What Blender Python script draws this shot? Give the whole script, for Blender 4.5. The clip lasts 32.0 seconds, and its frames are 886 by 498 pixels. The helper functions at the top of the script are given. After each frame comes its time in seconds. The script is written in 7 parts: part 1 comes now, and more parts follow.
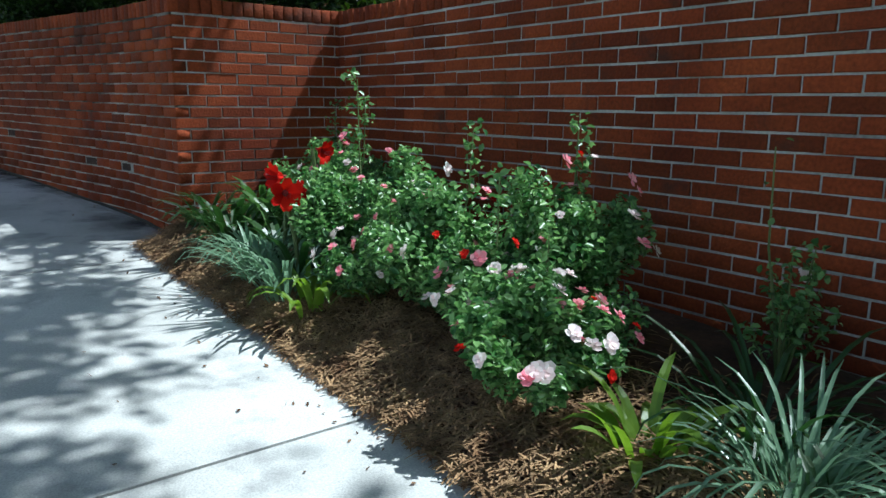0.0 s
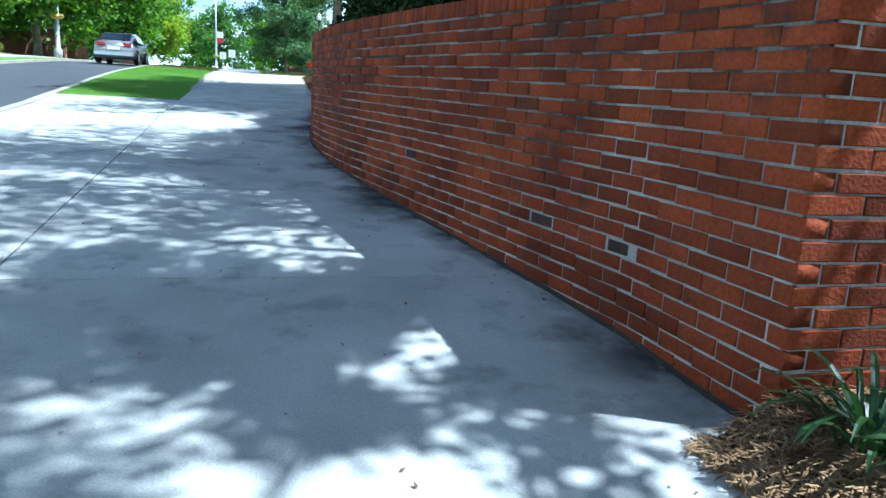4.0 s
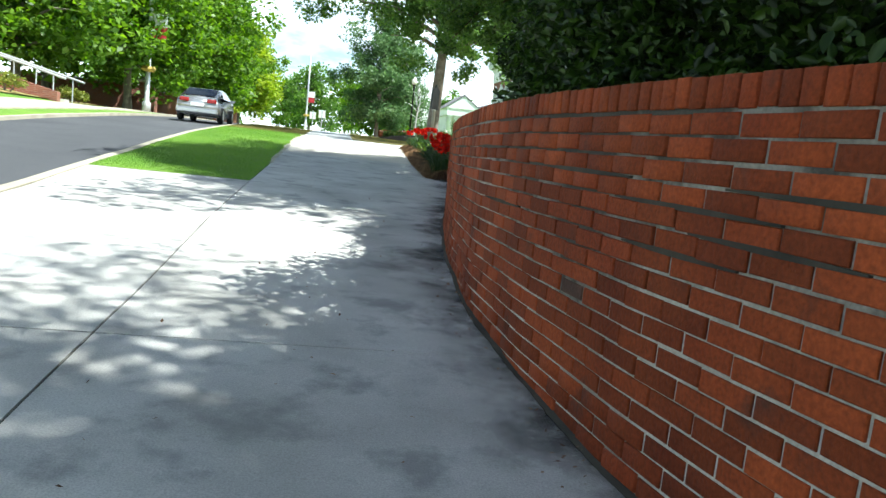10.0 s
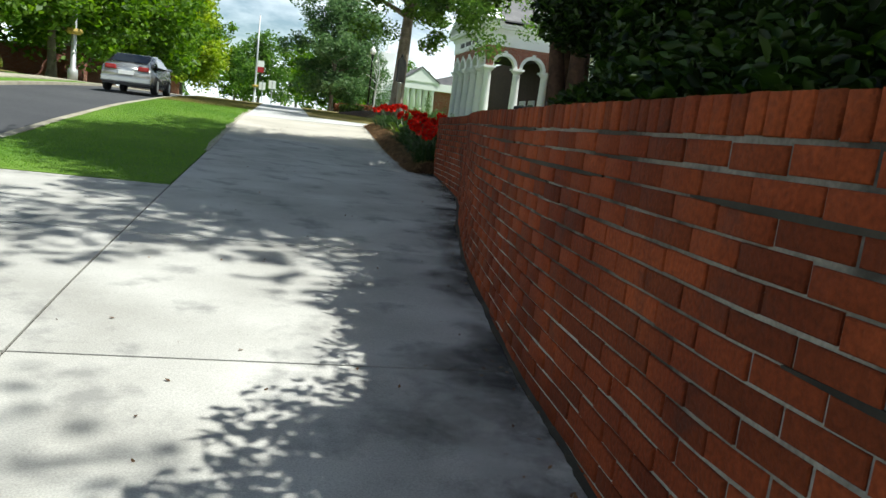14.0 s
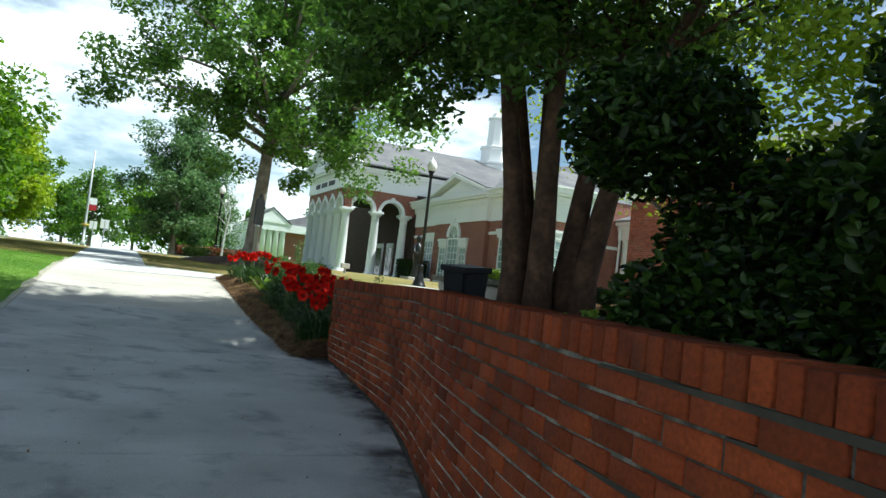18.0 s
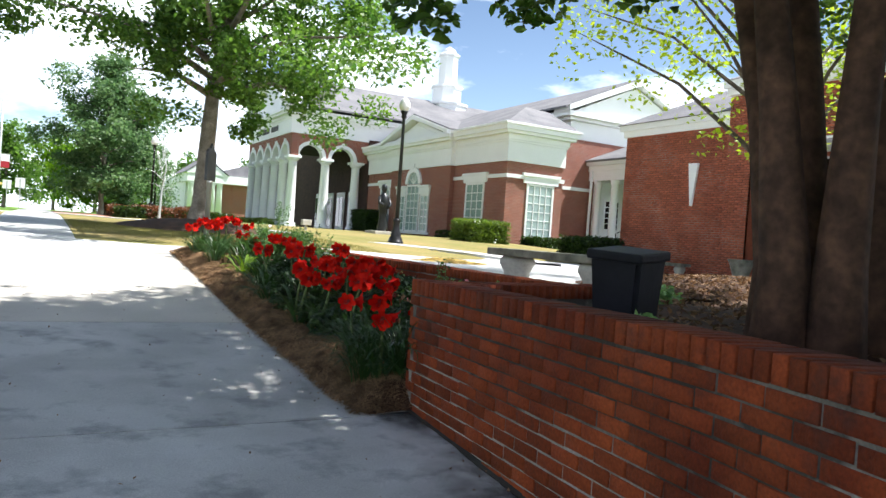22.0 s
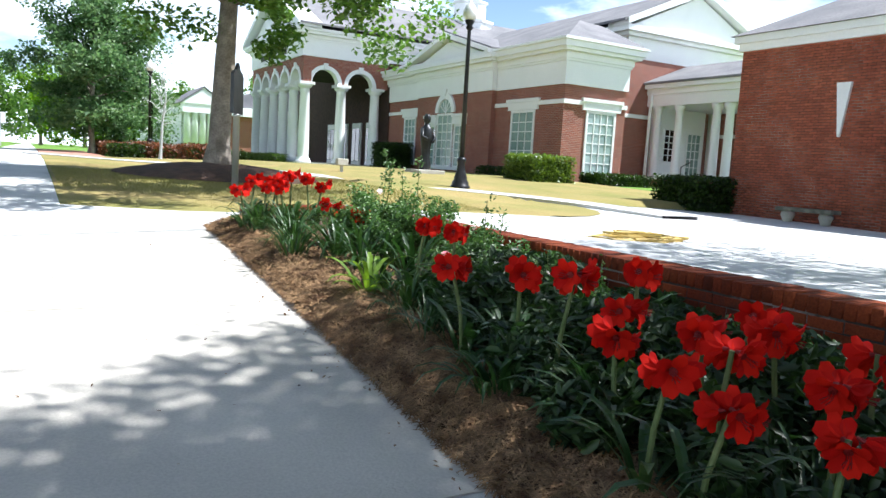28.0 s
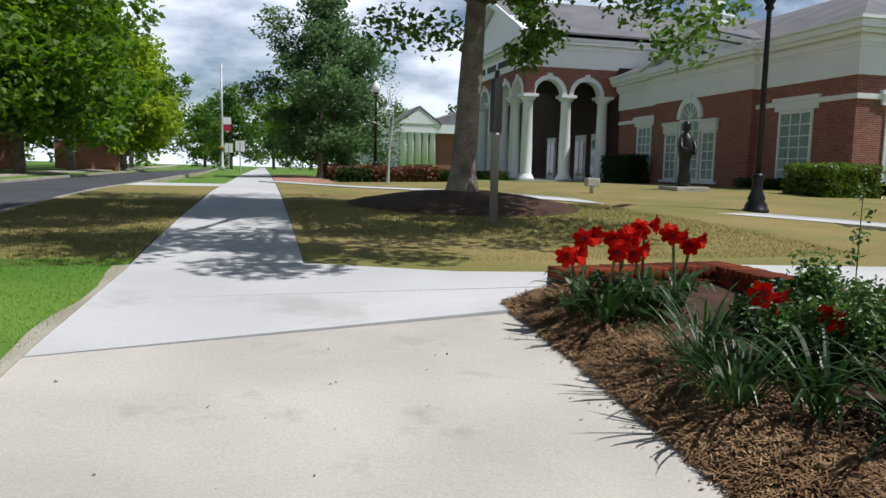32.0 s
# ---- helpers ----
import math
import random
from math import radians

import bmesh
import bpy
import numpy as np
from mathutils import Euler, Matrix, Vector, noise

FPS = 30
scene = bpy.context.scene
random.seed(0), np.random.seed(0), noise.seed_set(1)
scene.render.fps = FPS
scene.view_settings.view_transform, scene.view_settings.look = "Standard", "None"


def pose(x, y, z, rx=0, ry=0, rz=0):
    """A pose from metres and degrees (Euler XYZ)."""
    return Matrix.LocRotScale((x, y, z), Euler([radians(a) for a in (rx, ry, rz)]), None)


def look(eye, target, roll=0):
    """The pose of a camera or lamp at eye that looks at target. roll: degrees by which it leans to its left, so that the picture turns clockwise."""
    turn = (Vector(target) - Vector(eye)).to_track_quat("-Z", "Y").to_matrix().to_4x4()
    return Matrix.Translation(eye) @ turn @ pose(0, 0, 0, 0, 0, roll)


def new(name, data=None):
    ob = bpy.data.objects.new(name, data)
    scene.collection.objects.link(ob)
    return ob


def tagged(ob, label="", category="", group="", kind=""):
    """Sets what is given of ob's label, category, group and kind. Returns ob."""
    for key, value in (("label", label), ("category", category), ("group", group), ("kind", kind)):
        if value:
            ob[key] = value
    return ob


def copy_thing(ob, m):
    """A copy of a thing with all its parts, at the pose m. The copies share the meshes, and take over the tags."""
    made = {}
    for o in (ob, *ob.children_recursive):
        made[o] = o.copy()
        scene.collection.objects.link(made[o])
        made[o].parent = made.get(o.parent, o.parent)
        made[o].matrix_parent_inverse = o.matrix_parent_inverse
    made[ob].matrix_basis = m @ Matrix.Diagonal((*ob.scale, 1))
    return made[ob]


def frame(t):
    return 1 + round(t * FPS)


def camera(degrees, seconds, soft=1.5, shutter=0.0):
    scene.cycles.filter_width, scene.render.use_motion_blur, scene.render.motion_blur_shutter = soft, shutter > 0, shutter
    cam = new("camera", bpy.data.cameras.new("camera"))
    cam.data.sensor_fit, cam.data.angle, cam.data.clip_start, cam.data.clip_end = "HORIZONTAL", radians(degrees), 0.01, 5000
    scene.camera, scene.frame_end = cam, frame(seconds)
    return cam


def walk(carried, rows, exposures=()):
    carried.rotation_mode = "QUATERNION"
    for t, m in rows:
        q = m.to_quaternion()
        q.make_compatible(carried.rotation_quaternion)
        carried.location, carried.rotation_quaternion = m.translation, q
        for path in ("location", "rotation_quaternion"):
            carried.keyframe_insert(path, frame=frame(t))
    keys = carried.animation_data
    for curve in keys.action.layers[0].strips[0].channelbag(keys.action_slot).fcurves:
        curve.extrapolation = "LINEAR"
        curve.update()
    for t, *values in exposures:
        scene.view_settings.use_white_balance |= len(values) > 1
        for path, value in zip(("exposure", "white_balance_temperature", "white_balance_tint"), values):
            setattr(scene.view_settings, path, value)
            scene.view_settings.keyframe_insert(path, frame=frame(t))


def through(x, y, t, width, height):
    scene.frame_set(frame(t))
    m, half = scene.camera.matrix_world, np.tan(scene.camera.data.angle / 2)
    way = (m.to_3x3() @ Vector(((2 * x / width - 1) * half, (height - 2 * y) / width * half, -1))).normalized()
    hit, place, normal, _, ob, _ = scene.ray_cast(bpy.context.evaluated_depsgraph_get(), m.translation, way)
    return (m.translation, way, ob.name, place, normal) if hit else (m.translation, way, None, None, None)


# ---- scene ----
cam = camera(62.8, 32.0)
PATH = [
    (0, (0.0, 0.0, 1.3), (1.199, 1.552, 0.908), 0.4),
    (0.5, (-0.029, 0.389, 1.3), (1.199, 1.928, 0.946), 0.5),
    (1, (-0.058, 0.778, 1.358), (1.246, 2.271, 1.09), 1.7),
    (1.5, (-0.057, 1.254, 1.329), (1.237, 2.749, 1.027), 3.8),
    (2, (-0.069, 1.666, 1.387), (1.121, 3.247, 1.093), 5.9),
    (2.5, (-0.108, 2.136, 1.358), (0.829, 3.874, 1.039), 4.1),
    (3, (-0.137, 2.525, 1.416), (0.689, 4.312, 1.063), 4.1),
    (3.5, (-0.131, 2.96, 1.387), (0.513, 4.816, 1.013), 3.5),
    (4, (-0.12, 3.354, 1.445), (0.399, 5.24, 1.03), 3.3),
    (4.5, (-0.149, 3.744, 1.474), (0.242, 5.679, 1.151), 3.2),
    (6.5, (-0.131, 5.379, 1.59), (0.157, 7.347, 1.381), 1.1),
    (7, (-0.16, 5.768, 1.648), (0.212, 7.723, 1.45), 4.6),
    (7.5, (-0.113, 6.208, 1.619), (0.293, 8.164, 1.525), 2.4),
    (8, (-0.125, 6.62, 1.677), (0.29, 8.564, 1.455), 3.9),
    (8.5, (-0.146, 7.114, 1.677), (0.288, 9.054, 1.458), 2.7),
    (9, (-0.193, 7.48, 1.706), (0.307, 9.396, 1.426), 7.4),
    (9.5, (-0.228, 7.91, 1.706), (0.264, 9.842, 1.547), 7.2),
    (10, (-0.303, 8.334, 1.764), (0.018, 10.291, 1.504), 6.2),
    (10.5, (-0.395, 8.736, 1.764), (-0.33, 10.72, 1.52), 1.4),
    (11, (-0.407, 9.148, 1.793), (-0.274, 11.119, 1.478), 5.5),
    (11.5, (-0.378, 9.565, 1.793), (-0.209, 11.546, 1.572), 7.8),
    (12, (-0.448, 9.949, 1.851), (-0.383, 11.929, 1.578), 7.1),
    (12.5, (-0.423, 10.407, 1.851), (-0.292, 12.396, 1.691), 5.9),
    (13, (-0.371, 10.806, 1.88), (0.112, 12.713, 1.52), 9.5),
    (13.5, (-0.365, 11.241, 1.909), (0.186, 13.149, 1.674), 7.6),
    (14, (-0.399, 11.671, 1.938), (0.055, 13.593, 1.62), 6.8),
    (14.5, (-0.457, 12.118, 1.996), (-0.118, 14.074, 1.756), 1.9),
    (16.5, (-0.386, 13.823, 2.054), (-0.068, 15.783, 1.814), 1.9),
    (17, (-0.349, 14.344, 2.083), (0.206, 16.256, 1.892), 6.0),
    (17.5, (-0.302, 14.784, 2.17), (0.276, 16.699, 2.167), 5.5),
    (18, (-0.271, 15.347, 2.199), (0.536, 17.174, 2.306), 6.5),
    (18.5, (-0.31, 15.817, 2.286), (0.678, 17.55, 2.435), 6.8),
    (19, (-0.205, 16.285, 2.286), (1.067, 17.8, 2.58), 6.1),
    (19.5, (-0.145, 16.789, 2.431), (1.081, 18.358, 2.615), 5.4),
    (20, (-0.144, 17.265, 2.402), (1.085, 18.838, 2.524), 5.1),
    (20.5, (-0.219, 17.689, 2.46), (0.972, 19.294, 2.536), 5.4),
    (21, (-0.223, 18.206, 2.431), (0.882, 19.873, 2.459), 3.8),
    (21.5, (-0.263, 18.676, 2.489), (0.719, 20.418, 2.482), 3.8),
    (22, (-0.308, 19.187, 2.489), (0.667, 20.933, 2.458), 4.1),
    (22.5, (-0.342, 19.617, 2.547), (0.751, 21.292, 2.571), 5.5),
    (23, (-0.329, 20.156, 2.489), (0.818, 21.794, 2.447), 5.1),
    (23.5, (-0.322, 20.591, 2.547), (0.818, 22.234, 2.526), 6.1),
    (24, (-0.344, 21.084, 2.518), (0.798, 22.723, 2.417), 3.6),
    (24.5, (-0.348, 21.601, 2.576), (0.906, 23.155, 2.472), 3.8),
    (25, (-0.307, 22.082, 2.547), (0.924, 23.648, 2.366), 2.8),
    (25.5, (-0.265, 22.562, 2.634), (0.934, 24.15, 2.436), 3.6),
    (27.5, (-0.031, 24.288, 2.779), (1.049, 25.96, 2.581), 4.6),
    (28, (0.023, 24.832, 2.779), (1.013, 26.555, 2.553), 3.3),
    (28.5, (0.042, 25.331, 2.837), (1.013, 27.065, 2.611), 3.9),
    (29, (0.079, 25.852, 2.837), (0.941, 27.651, 2.694), 2.6),
    (29.5, (0.085, 26.287, 2.866), (0.879, 28.113, 2.679), 5.4),
    (30, (0.081, 26.803, 2.866), (0.844, 28.639, 2.647), 3.3),
    (30.5, (0.059, 27.297, 2.895), (0.819, 29.119, 2.576), 4.0),
    (31, (0.037, 27.79, 2.924), (0.629, 29.684, 2.673), 1.2),
    (31.5, (0.038, 28.266, 2.953), (0.608, 30.165, 2.692), 3.0),
    (32, (-0.019, 28.713, 2.982), (0.46, 30.643, 2.766), 1.3),
]
EXPOSURES = [(0, 0.55, 5300, 0), (2, 0.60, 5000, -1), (4, 1.20, 4800, -2), (6.5, 1.28, 5400, 0), (9, 1.38, 5900, -2), (11, 1.31, 6100, 2), (12, 0.94, 6200, 2), (14, 0.51, 6300, 2), (17, 0.45, 5900, -2), (19, 1.00, 6000, 2), (21, 1.38, 6200, 10), (23, 1.00, 6000, 11), (25, 0.80, 5800, 12), (28, 1.25, 5800, 10), (29, 1.10, 5900, 8), (30, 0.70, 6300, 14), (31, 0.46, 6300, 14), (32, -0.12, 6000, 12)]
walk(cam, [(t, look(eye, target, roll)) for t, eye, target, roll in PATH], EXPOSURES)

# ---- world, sun ----
world = bpy.data.worlds.new("sky")
scene.world = world
world.use_nodes = True
wn, wl = world.node_tree.nodes, world.node_tree.links
wn.clear()
w_out = wn.new("ShaderNodeOutputWorld")
w_bg = wn.new("ShaderNodeBackground")
w_sky = wn.new("ShaderNodeTexSky")
w_sky.sky_type = "NISHITA"
w_sky.sun_disc = False
w_sky.sun_elevation = radians(58)
w_sky.sun_rotation = radians(114)
w_sky.dust_density = 0.8
w_co = wn.new("ShaderNodeTexCoord")
w_map = wn.new("ShaderNodeMapping")
w_map.inputs["Scale"].default_value = (1.0, 1.0, 2.6)
w_noise = wn.new("ShaderNodeTexNoise")
w_noise.inputs["Scale"].default_value = 2.6
w_noise.inputs["Detail"].default_value = 7.0
w_noise.inputs["Roughness"].default_value = 0.55
w_ramp = wn.new("ShaderNodeValToRGB")
w_ramp.color_ramp.elements[0].position = 0.47
w_ramp.color_ramp.elements[1].position = 0.62
w_mix = wn.new("ShaderNodeMix")
w_mix.data_type = "RGBA"
w_mix.inputs["B"].default_value = (42.0, 43.5, 45.5, 1)
wl.new(w_co.outputs["Generated"], w_map.inputs["Vector"])
wl.new(w_map.outputs["Vector"], w_noise.inputs["Vector"])
w_sep = wn.new("ShaderNodeSeparateXYZ")
wl.new(w_co.outputs["Generated"], w_sep.inputs["Vector"])
w_low = wn.new("ShaderNodeMapRange")
w_low.inputs["From Min"].default_value, w_low.inputs["From Max"].default_value = 0.0, 0.6
w_low.inputs["To Min"].default_value, w_low.inputs["To Max"].default_value = 0.15, -0.10
wl.new(w_sep.outputs["Z"], w_low.inputs["Value"])
w_add = wn.new("ShaderNodeMath")
w_add.operation = "ADD"
wl.new(w_noise.outputs["Fac"], w_add.inputs[0])
wl.new(w_low.outputs["Result"], w_add.inputs[1])
wl.new(w_add.outputs["Value"], w_ramp.inputs["Fac"])
w_haze = wn.new("ShaderNodeMapRange")
w_haze.inputs["From Min"].default_value, w_haze.inputs["From Max"].default_value = 0.0, 0.5
w_haze.inputs["To Min"].default_value, w_haze.inputs["To Max"].default_value = 3.6, 1.9
wl.new(w_sep.outputs["Z"], w_haze.inputs["Value"])
w_gain = wn.new("ShaderNodeVectorMath")
w_gain.operation = "SCALE"
wl.new(w_sky.outputs["Color"], w_gain.inputs[0])
wl.new(w_haze.outputs["Result"], w_gain.inputs["Scale"])
wl.new(w_ramp.outputs["Color"], w_mix.inputs["Factor"])
wl.new(w_gain.outputs["Vector"], w_mix.inputs["A"])
wl.new(w_mix.outputs["Result"], w_bg.inputs["Color"])
w_bg.inputs["Strength"].default_value = 0.027
wl.new(w_bg.outputs["Background"], w_out.inputs["Surface"])

SUN_FROM = Vector((1.0, -0.45, 1.8)).normalized()
sun_data = bpy.data.lights.new("sun", "SUN")
sun_data.energy = 5.0
sun_data.angle = radians(0.53)
sun_data.color = (1.0, 0.955, 0.88)
sun = new("sun", sun_data)
sun.matrix_world = look(SUN_FROM * 60, (0, 0, 0))


# ---- materials ----
def mk(name, cols, rough=0.8, scale=3.0, fine=40.0, bump=0.2, vary="", spread=0.12, metal=0.0, spec=0.4, shift=(0.62, 1.34), stain=None, rise=None):
    """cols: two colours mixed by a broad noise; vary: 'ob' or 'island' for a piece-by-piece shift of value."""
    m = bpy.data.materials.new(name)
    m.use_nodes = True
    n, l = m.node_tree.nodes, m.node_tree.links
    b = n["Principled BSDF"]
    geo = n.new("ShaderNodeNewGeometry")
    na, nb = n.new("ShaderNodeTexNoise"), n.new("ShaderNodeTexNoise")
    na.inputs["Scale"].default_value, nb.inputs["Scale"].default_value = scale, fine
    na.inputs["Detail"].default_value, nb.inputs["Detail"].default_value = 5.0, 3.0
    for x in (na, nb):
        l.new(geo.outputs["Position"], x.inputs["Vector"])
    ramp = n.new("ShaderNodeValToRGB")
    ramp.color_ramp.elements[0].position, ramp.color_ramp.elements[1].position = 0.32, 0.68
    ramp.color_ramp.elements[0].color, ramp.color_ramp.elements[1].color = (*cols[0], 1), (*cols[1], 1)
    l.new(na.outputs["Fac"], ramp.inputs["Fac"])
    val = n.new("ShaderNodeMapRange")
    val.inputs["From Min"].default_value, val.inputs["From Max"].default_value = 0.25, 0.75
    val.inputs["To Min"].default_value, val.inputs["To Max"].default_value = 1 - spread, 1 + spread
    l.new(nb.outputs["Fac"], val.inputs["Value"])
    hsv = n.new("ShaderNodeHueSaturation")
    l.new(ramp.outputs["Color"], hsv.inputs["Color"])
    if vary:
        src = n.new("ShaderNodeObjectInfo") if vary == "ob" else geo
        rnd = src.outputs["Random"] if vary == "ob" else src.outputs["Random Per Island"]
        r2 = n.new("ShaderNodeMapRange")
        r2.inputs["To Min"].default_value, r2.inputs["To Max"].default_value = shift
        l.new(rnd, r2.inputs["Value"])
        mul = n.new("ShaderNodeMath")
        mul.operation = "MULTIPLY"
        l.new(val.outputs["Result"], mul.inputs[0])
        l.new(r2.outputs["Result"], mul.inputs[1])
        l.new(mul.outputs["Value"], hsv.inputs["Value"])
    else:
        l.new(val.outputs["Result"], hsv.inputs["Value"])
    last = hsv.outputs["Color"]
    if stain:
        ns = n.new("ShaderNodeTexNoise")
        ns.inputs["Scale"].default_value, ns.inputs["Detail"].default_value, ns.inputs["Roughness"].default_value = stain[1], 6.0, 0.62
        l.new(geo.outputs["Position"], ns.inputs["Vector"])
        rs = n.new("ShaderNodeValToRGB")
        rs.color_ramp.elements[0].position, rs.color_ramp.elements[1].position = stain[2], stain[2] + 0.14
        if rise:
            sp, up, ad = n.new("ShaderNodeSeparateXYZ"), n.new("ShaderNodeMapRange"), n.new("ShaderNodeMath")
            l.new(geo.outputs["Position"], sp.inputs["Vector"])
            l.new(sp.outputs["Z"], up.inputs["Value"])
            up.inputs["From Min"].default_value, up.inputs["From Max"].default_value = rise[0], rise[1]
            up.inputs["To Min"].default_value, up.inputs["To Max"].default_value = rise[2], rise[3]
            l.new(ns.outputs["Fac"], ad.inputs[0])
            l.new(up.outputs["Result"], ad.inputs[1])
            l.new(ad.outputs["Value"], rs.inputs["Fac"])
        else:
            l.new(ns.outputs["Fac"], rs.inputs["Fac"])
        ms = n.new("ShaderNodeMix")
        ms.data_type = "RGBA"
        ms.inputs["B"].default_value = (*stain[0], 1)
        fac = n.new("ShaderNodeMath")
        fac.operation = "MULTIPLY"
        fac.inputs[1].default_value = stain[3]
        l.new(rs.outputs["Color"], fac.inputs[0])
        l.new(fac.outputs["Value"], ms.inputs["Factor"])
        l.new(last, ms.inputs["A"])
        last = ms.outputs["Result"]
    l.new(last, b.inputs["Base Color"])
    b.inputs["Roughness"].default_value = rough
    b.inputs["Metallic"].default_value = metal
    b.inputs["Specular IOR Level"].default_value = spec
    if bump:
        bp = n.new("ShaderNodeBump")
        bp.inputs["Strength"].default_value = bump
        bp.inputs["Distance"].default_value = 0.01
        l.new(nb.outputs["Fac"], bp.inputs["Height"])
        l.new(bp.outputs["Normal"], b.inputs["Normal"])
    return m


def mk_leaf(name, dark, light, shine=0.5, through=0.35, spec=0.5):
    """Thin foliage: glossy on top, lets some light through; each leaf its own shade."""
    m = bpy.data.materials.new(name)
    m.use_nodes = True
    n, l = m.node_tree.nodes, m.node_tree.links
    b, out = n["Principled BSDF"], n["Material Output"]
    geo = n.new("ShaderNodeNewGeometry")
    ramp = n.new("ShaderNodeValToRGB")
    ramp.color_ramp.elements[0].color, ramp.color_ramp.elements[1].color = (*dark, 1), (*light, 1)
    l.new(geo.outputs["Random Per Island"], ramp.inputs["Fac"])
    l.new(ramp.outputs["Color"], b.inputs["Base Color"])
    b.inputs["Roughness"].default_value = shine
    b.inputs["Specular IOR Level"].default_value = spec
    tr = n.new("ShaderNodeBsdfTranslucent")
    gain = n.new("ShaderNodeHueSaturation")
    gain.inputs["Value"].default_value, gain.inputs["Saturation"].default_value = 1.5, 1.1
    l.new(ramp.outputs["Color"], gain.inputs["Color"])
    l.new(gain.outputs["Color"], tr.inputs["Color"])
    mx = n.new("ShaderNodeMixShader")
    mx.inputs["Fac"].default_value = through
    l.new(b.outputs["BSDF"], mx.inputs[1])
    l.new(tr.outputs["BSDF"], mx.inputs[2])
    l.new(mx.outputs["Shader"], out.inputs["Surface"])
    return m


BRICK_A = mk("wall_brick", ((0.125, 0.021, 0.006), (0.22, 0.046, 0.012)), 0.9, 1.6, 60, 0.6, "ob", 0.28, shift=(0.60, 1.22), spec=0.25, stain=((0.035, 0.02, 0.016), 2.9, 0.58, 0.7))
BRICK_B = mk("wall_brick_field", ((0.125, 0.021, 0.006), (0.22, 0.046, 0.012)), 0.9, 1.6, 60, 0.6, "island", 0.28, shift=(0.60, 1.22), spec=0.25, stain=((0.035, 0.02, 0.016), 2.9, 0.58, 0.7))
# Own tone of odd dark bricks; also gives the portico wall its shade.
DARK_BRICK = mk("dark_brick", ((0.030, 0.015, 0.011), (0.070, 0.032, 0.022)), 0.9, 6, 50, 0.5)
MORTAR = mk("mortar", ((0.18, 0.16, 0.14), (0.50, 0.48, 0.44)), 0.95, 2.2, 70, 0.5, "", 0.25, stain=((0.018, 0.015, 0.012), 1.1, 0.50, 0.93), rise=(0.9, 1.95, -0.05, 0.14))

MORTAR_PALE = mk("pale_mortar", ((0.22, 0.21, 0.20), (0.48, 0.47, 0.45)), 0.95, 2.2, 70, 0.5, "", 0.25, stain=((0.05, 0.045, 0.04), 1.1, 0.60, 0.8))


def mk_coursed(name, tone_a, tone_b, joint):
    """Far brickwork: courses laid out by a brick pattern along the wall and up it."""
    m = bpy.data.materials.new(name)
    m.use_nodes = True
    n, l = m.node_tree.nodes, m.node_tree.links
    b = n["Principled BSDF"]
    geo, sep, add, com = n.new("ShaderNodeNewGeometry"), n.new("ShaderNodeSeparateXYZ"), n.new("ShaderNodeMath"), n.new("ShaderNodeCombineXYZ")
    l.new(geo.outputs["Position"], sep.inputs["Vector"])
    l.new(sep.outputs["X"], add.inputs[0])
    l.new(sep.outputs["Y"], add.inputs[1])
    l.new(add.outputs["Value"], com.inputs["X"])
    l.new(sep.outputs["Z"], com.inputs["Y"])
    tex = n.new("ShaderNodeTexBrick")
    l.new(com.outputs["Vector"], tex.inputs["Vector"])
    tex.inputs["Scale"].default_value = 1.0
    tex.inputs["Brick Width"].default_value, tex.inputs["Row Height"].default_value = 0.244, 0.081
    tex.inputs["Mortar Size"].default_value, tex.inputs["Mortar Smooth"].default_value = 0.006, 0.2
    tex.inputs["Color1"].default_value, tex.inputs["Color2"].default_value, tex.inputs["Mortar"].default_value = (*tone_a, 1), (*tone_b, 1), (*joint, 1)
    nz = n.new("ShaderNodeTexNoise")
    nz.inputs["Scale"].default_value, nz.inputs["Detail"].default_value = 0.9, 5.0
    l.new(geo.outputs["Position"], nz.inputs["Vector"])
    mr = n.new("ShaderNodeMapRange")
    mr.inputs["To Min"].default_value, mr.inputs["To Max"].default_value = 0.75, 1.25
    l.new(nz.outputs["Fac"], mr.inputs["Value"])
    hsv = n.new("ShaderNodeHueSaturation")
    l.new(tex.outputs["Color"], hsv.inputs["Color"])
    l.new(mr.outputs["Result"], hsv.inputs["Value"])
    l.new(hsv.outputs["Color"], b.inputs["Base Color"])
    b.inputs["Roughness"].default_value = 0.9
    return m


HOUSE_BRICK = mk_coursed("house_brick", (0.20, 0.060, 0.038), (0.29, 0.092, 0.056), (0.36, 0.31, 0.27))
ANNEX_BRICK = mk("annex_brick", ((0.27, 0.068, 0.036), (0.34, 0.098, 0.052)), 0.9, 0.8, 9, 0.3, "island", 0.12, shift=(0.8, 1.15))
CONCRETE = mk("old_concrete", ((0.38, 0.37, 0.35), (0.53, 0.52, 0.50)), 0.9, 1.3, 130, 0.25, "ob", 0.20, shift=(0.92, 1.06), stain=((0.17, 0.17, 0.17), 2.4, 0.54, 0.6))
CONCRETE_NEW = mk("new_concrete", ((0.48, 0.48, 0.48), (0.57, 0.57, 0.56)), 0.9, 0.7, 55, 0.25, "", 0.08, stain=((0.34, 0.33, 0.31), 0.9, 0.58, 0.5))
SAND_CONCRETE = mk("sandy_concrete", ((0.44, 0.41, 0.36), (0.54, 0.50, 0.44)), 0.9, 0.8, 60, 0.3, "", 0.10, stain=((0.24, 0.22, 0.19), 1.7, 0.60, 0.5))
JOINT = mk("joint_dirt", ((0.02, 0.018, 0.015), (0.05, 0.045, 0.035)), 1.0, 4, 50, 0.2)
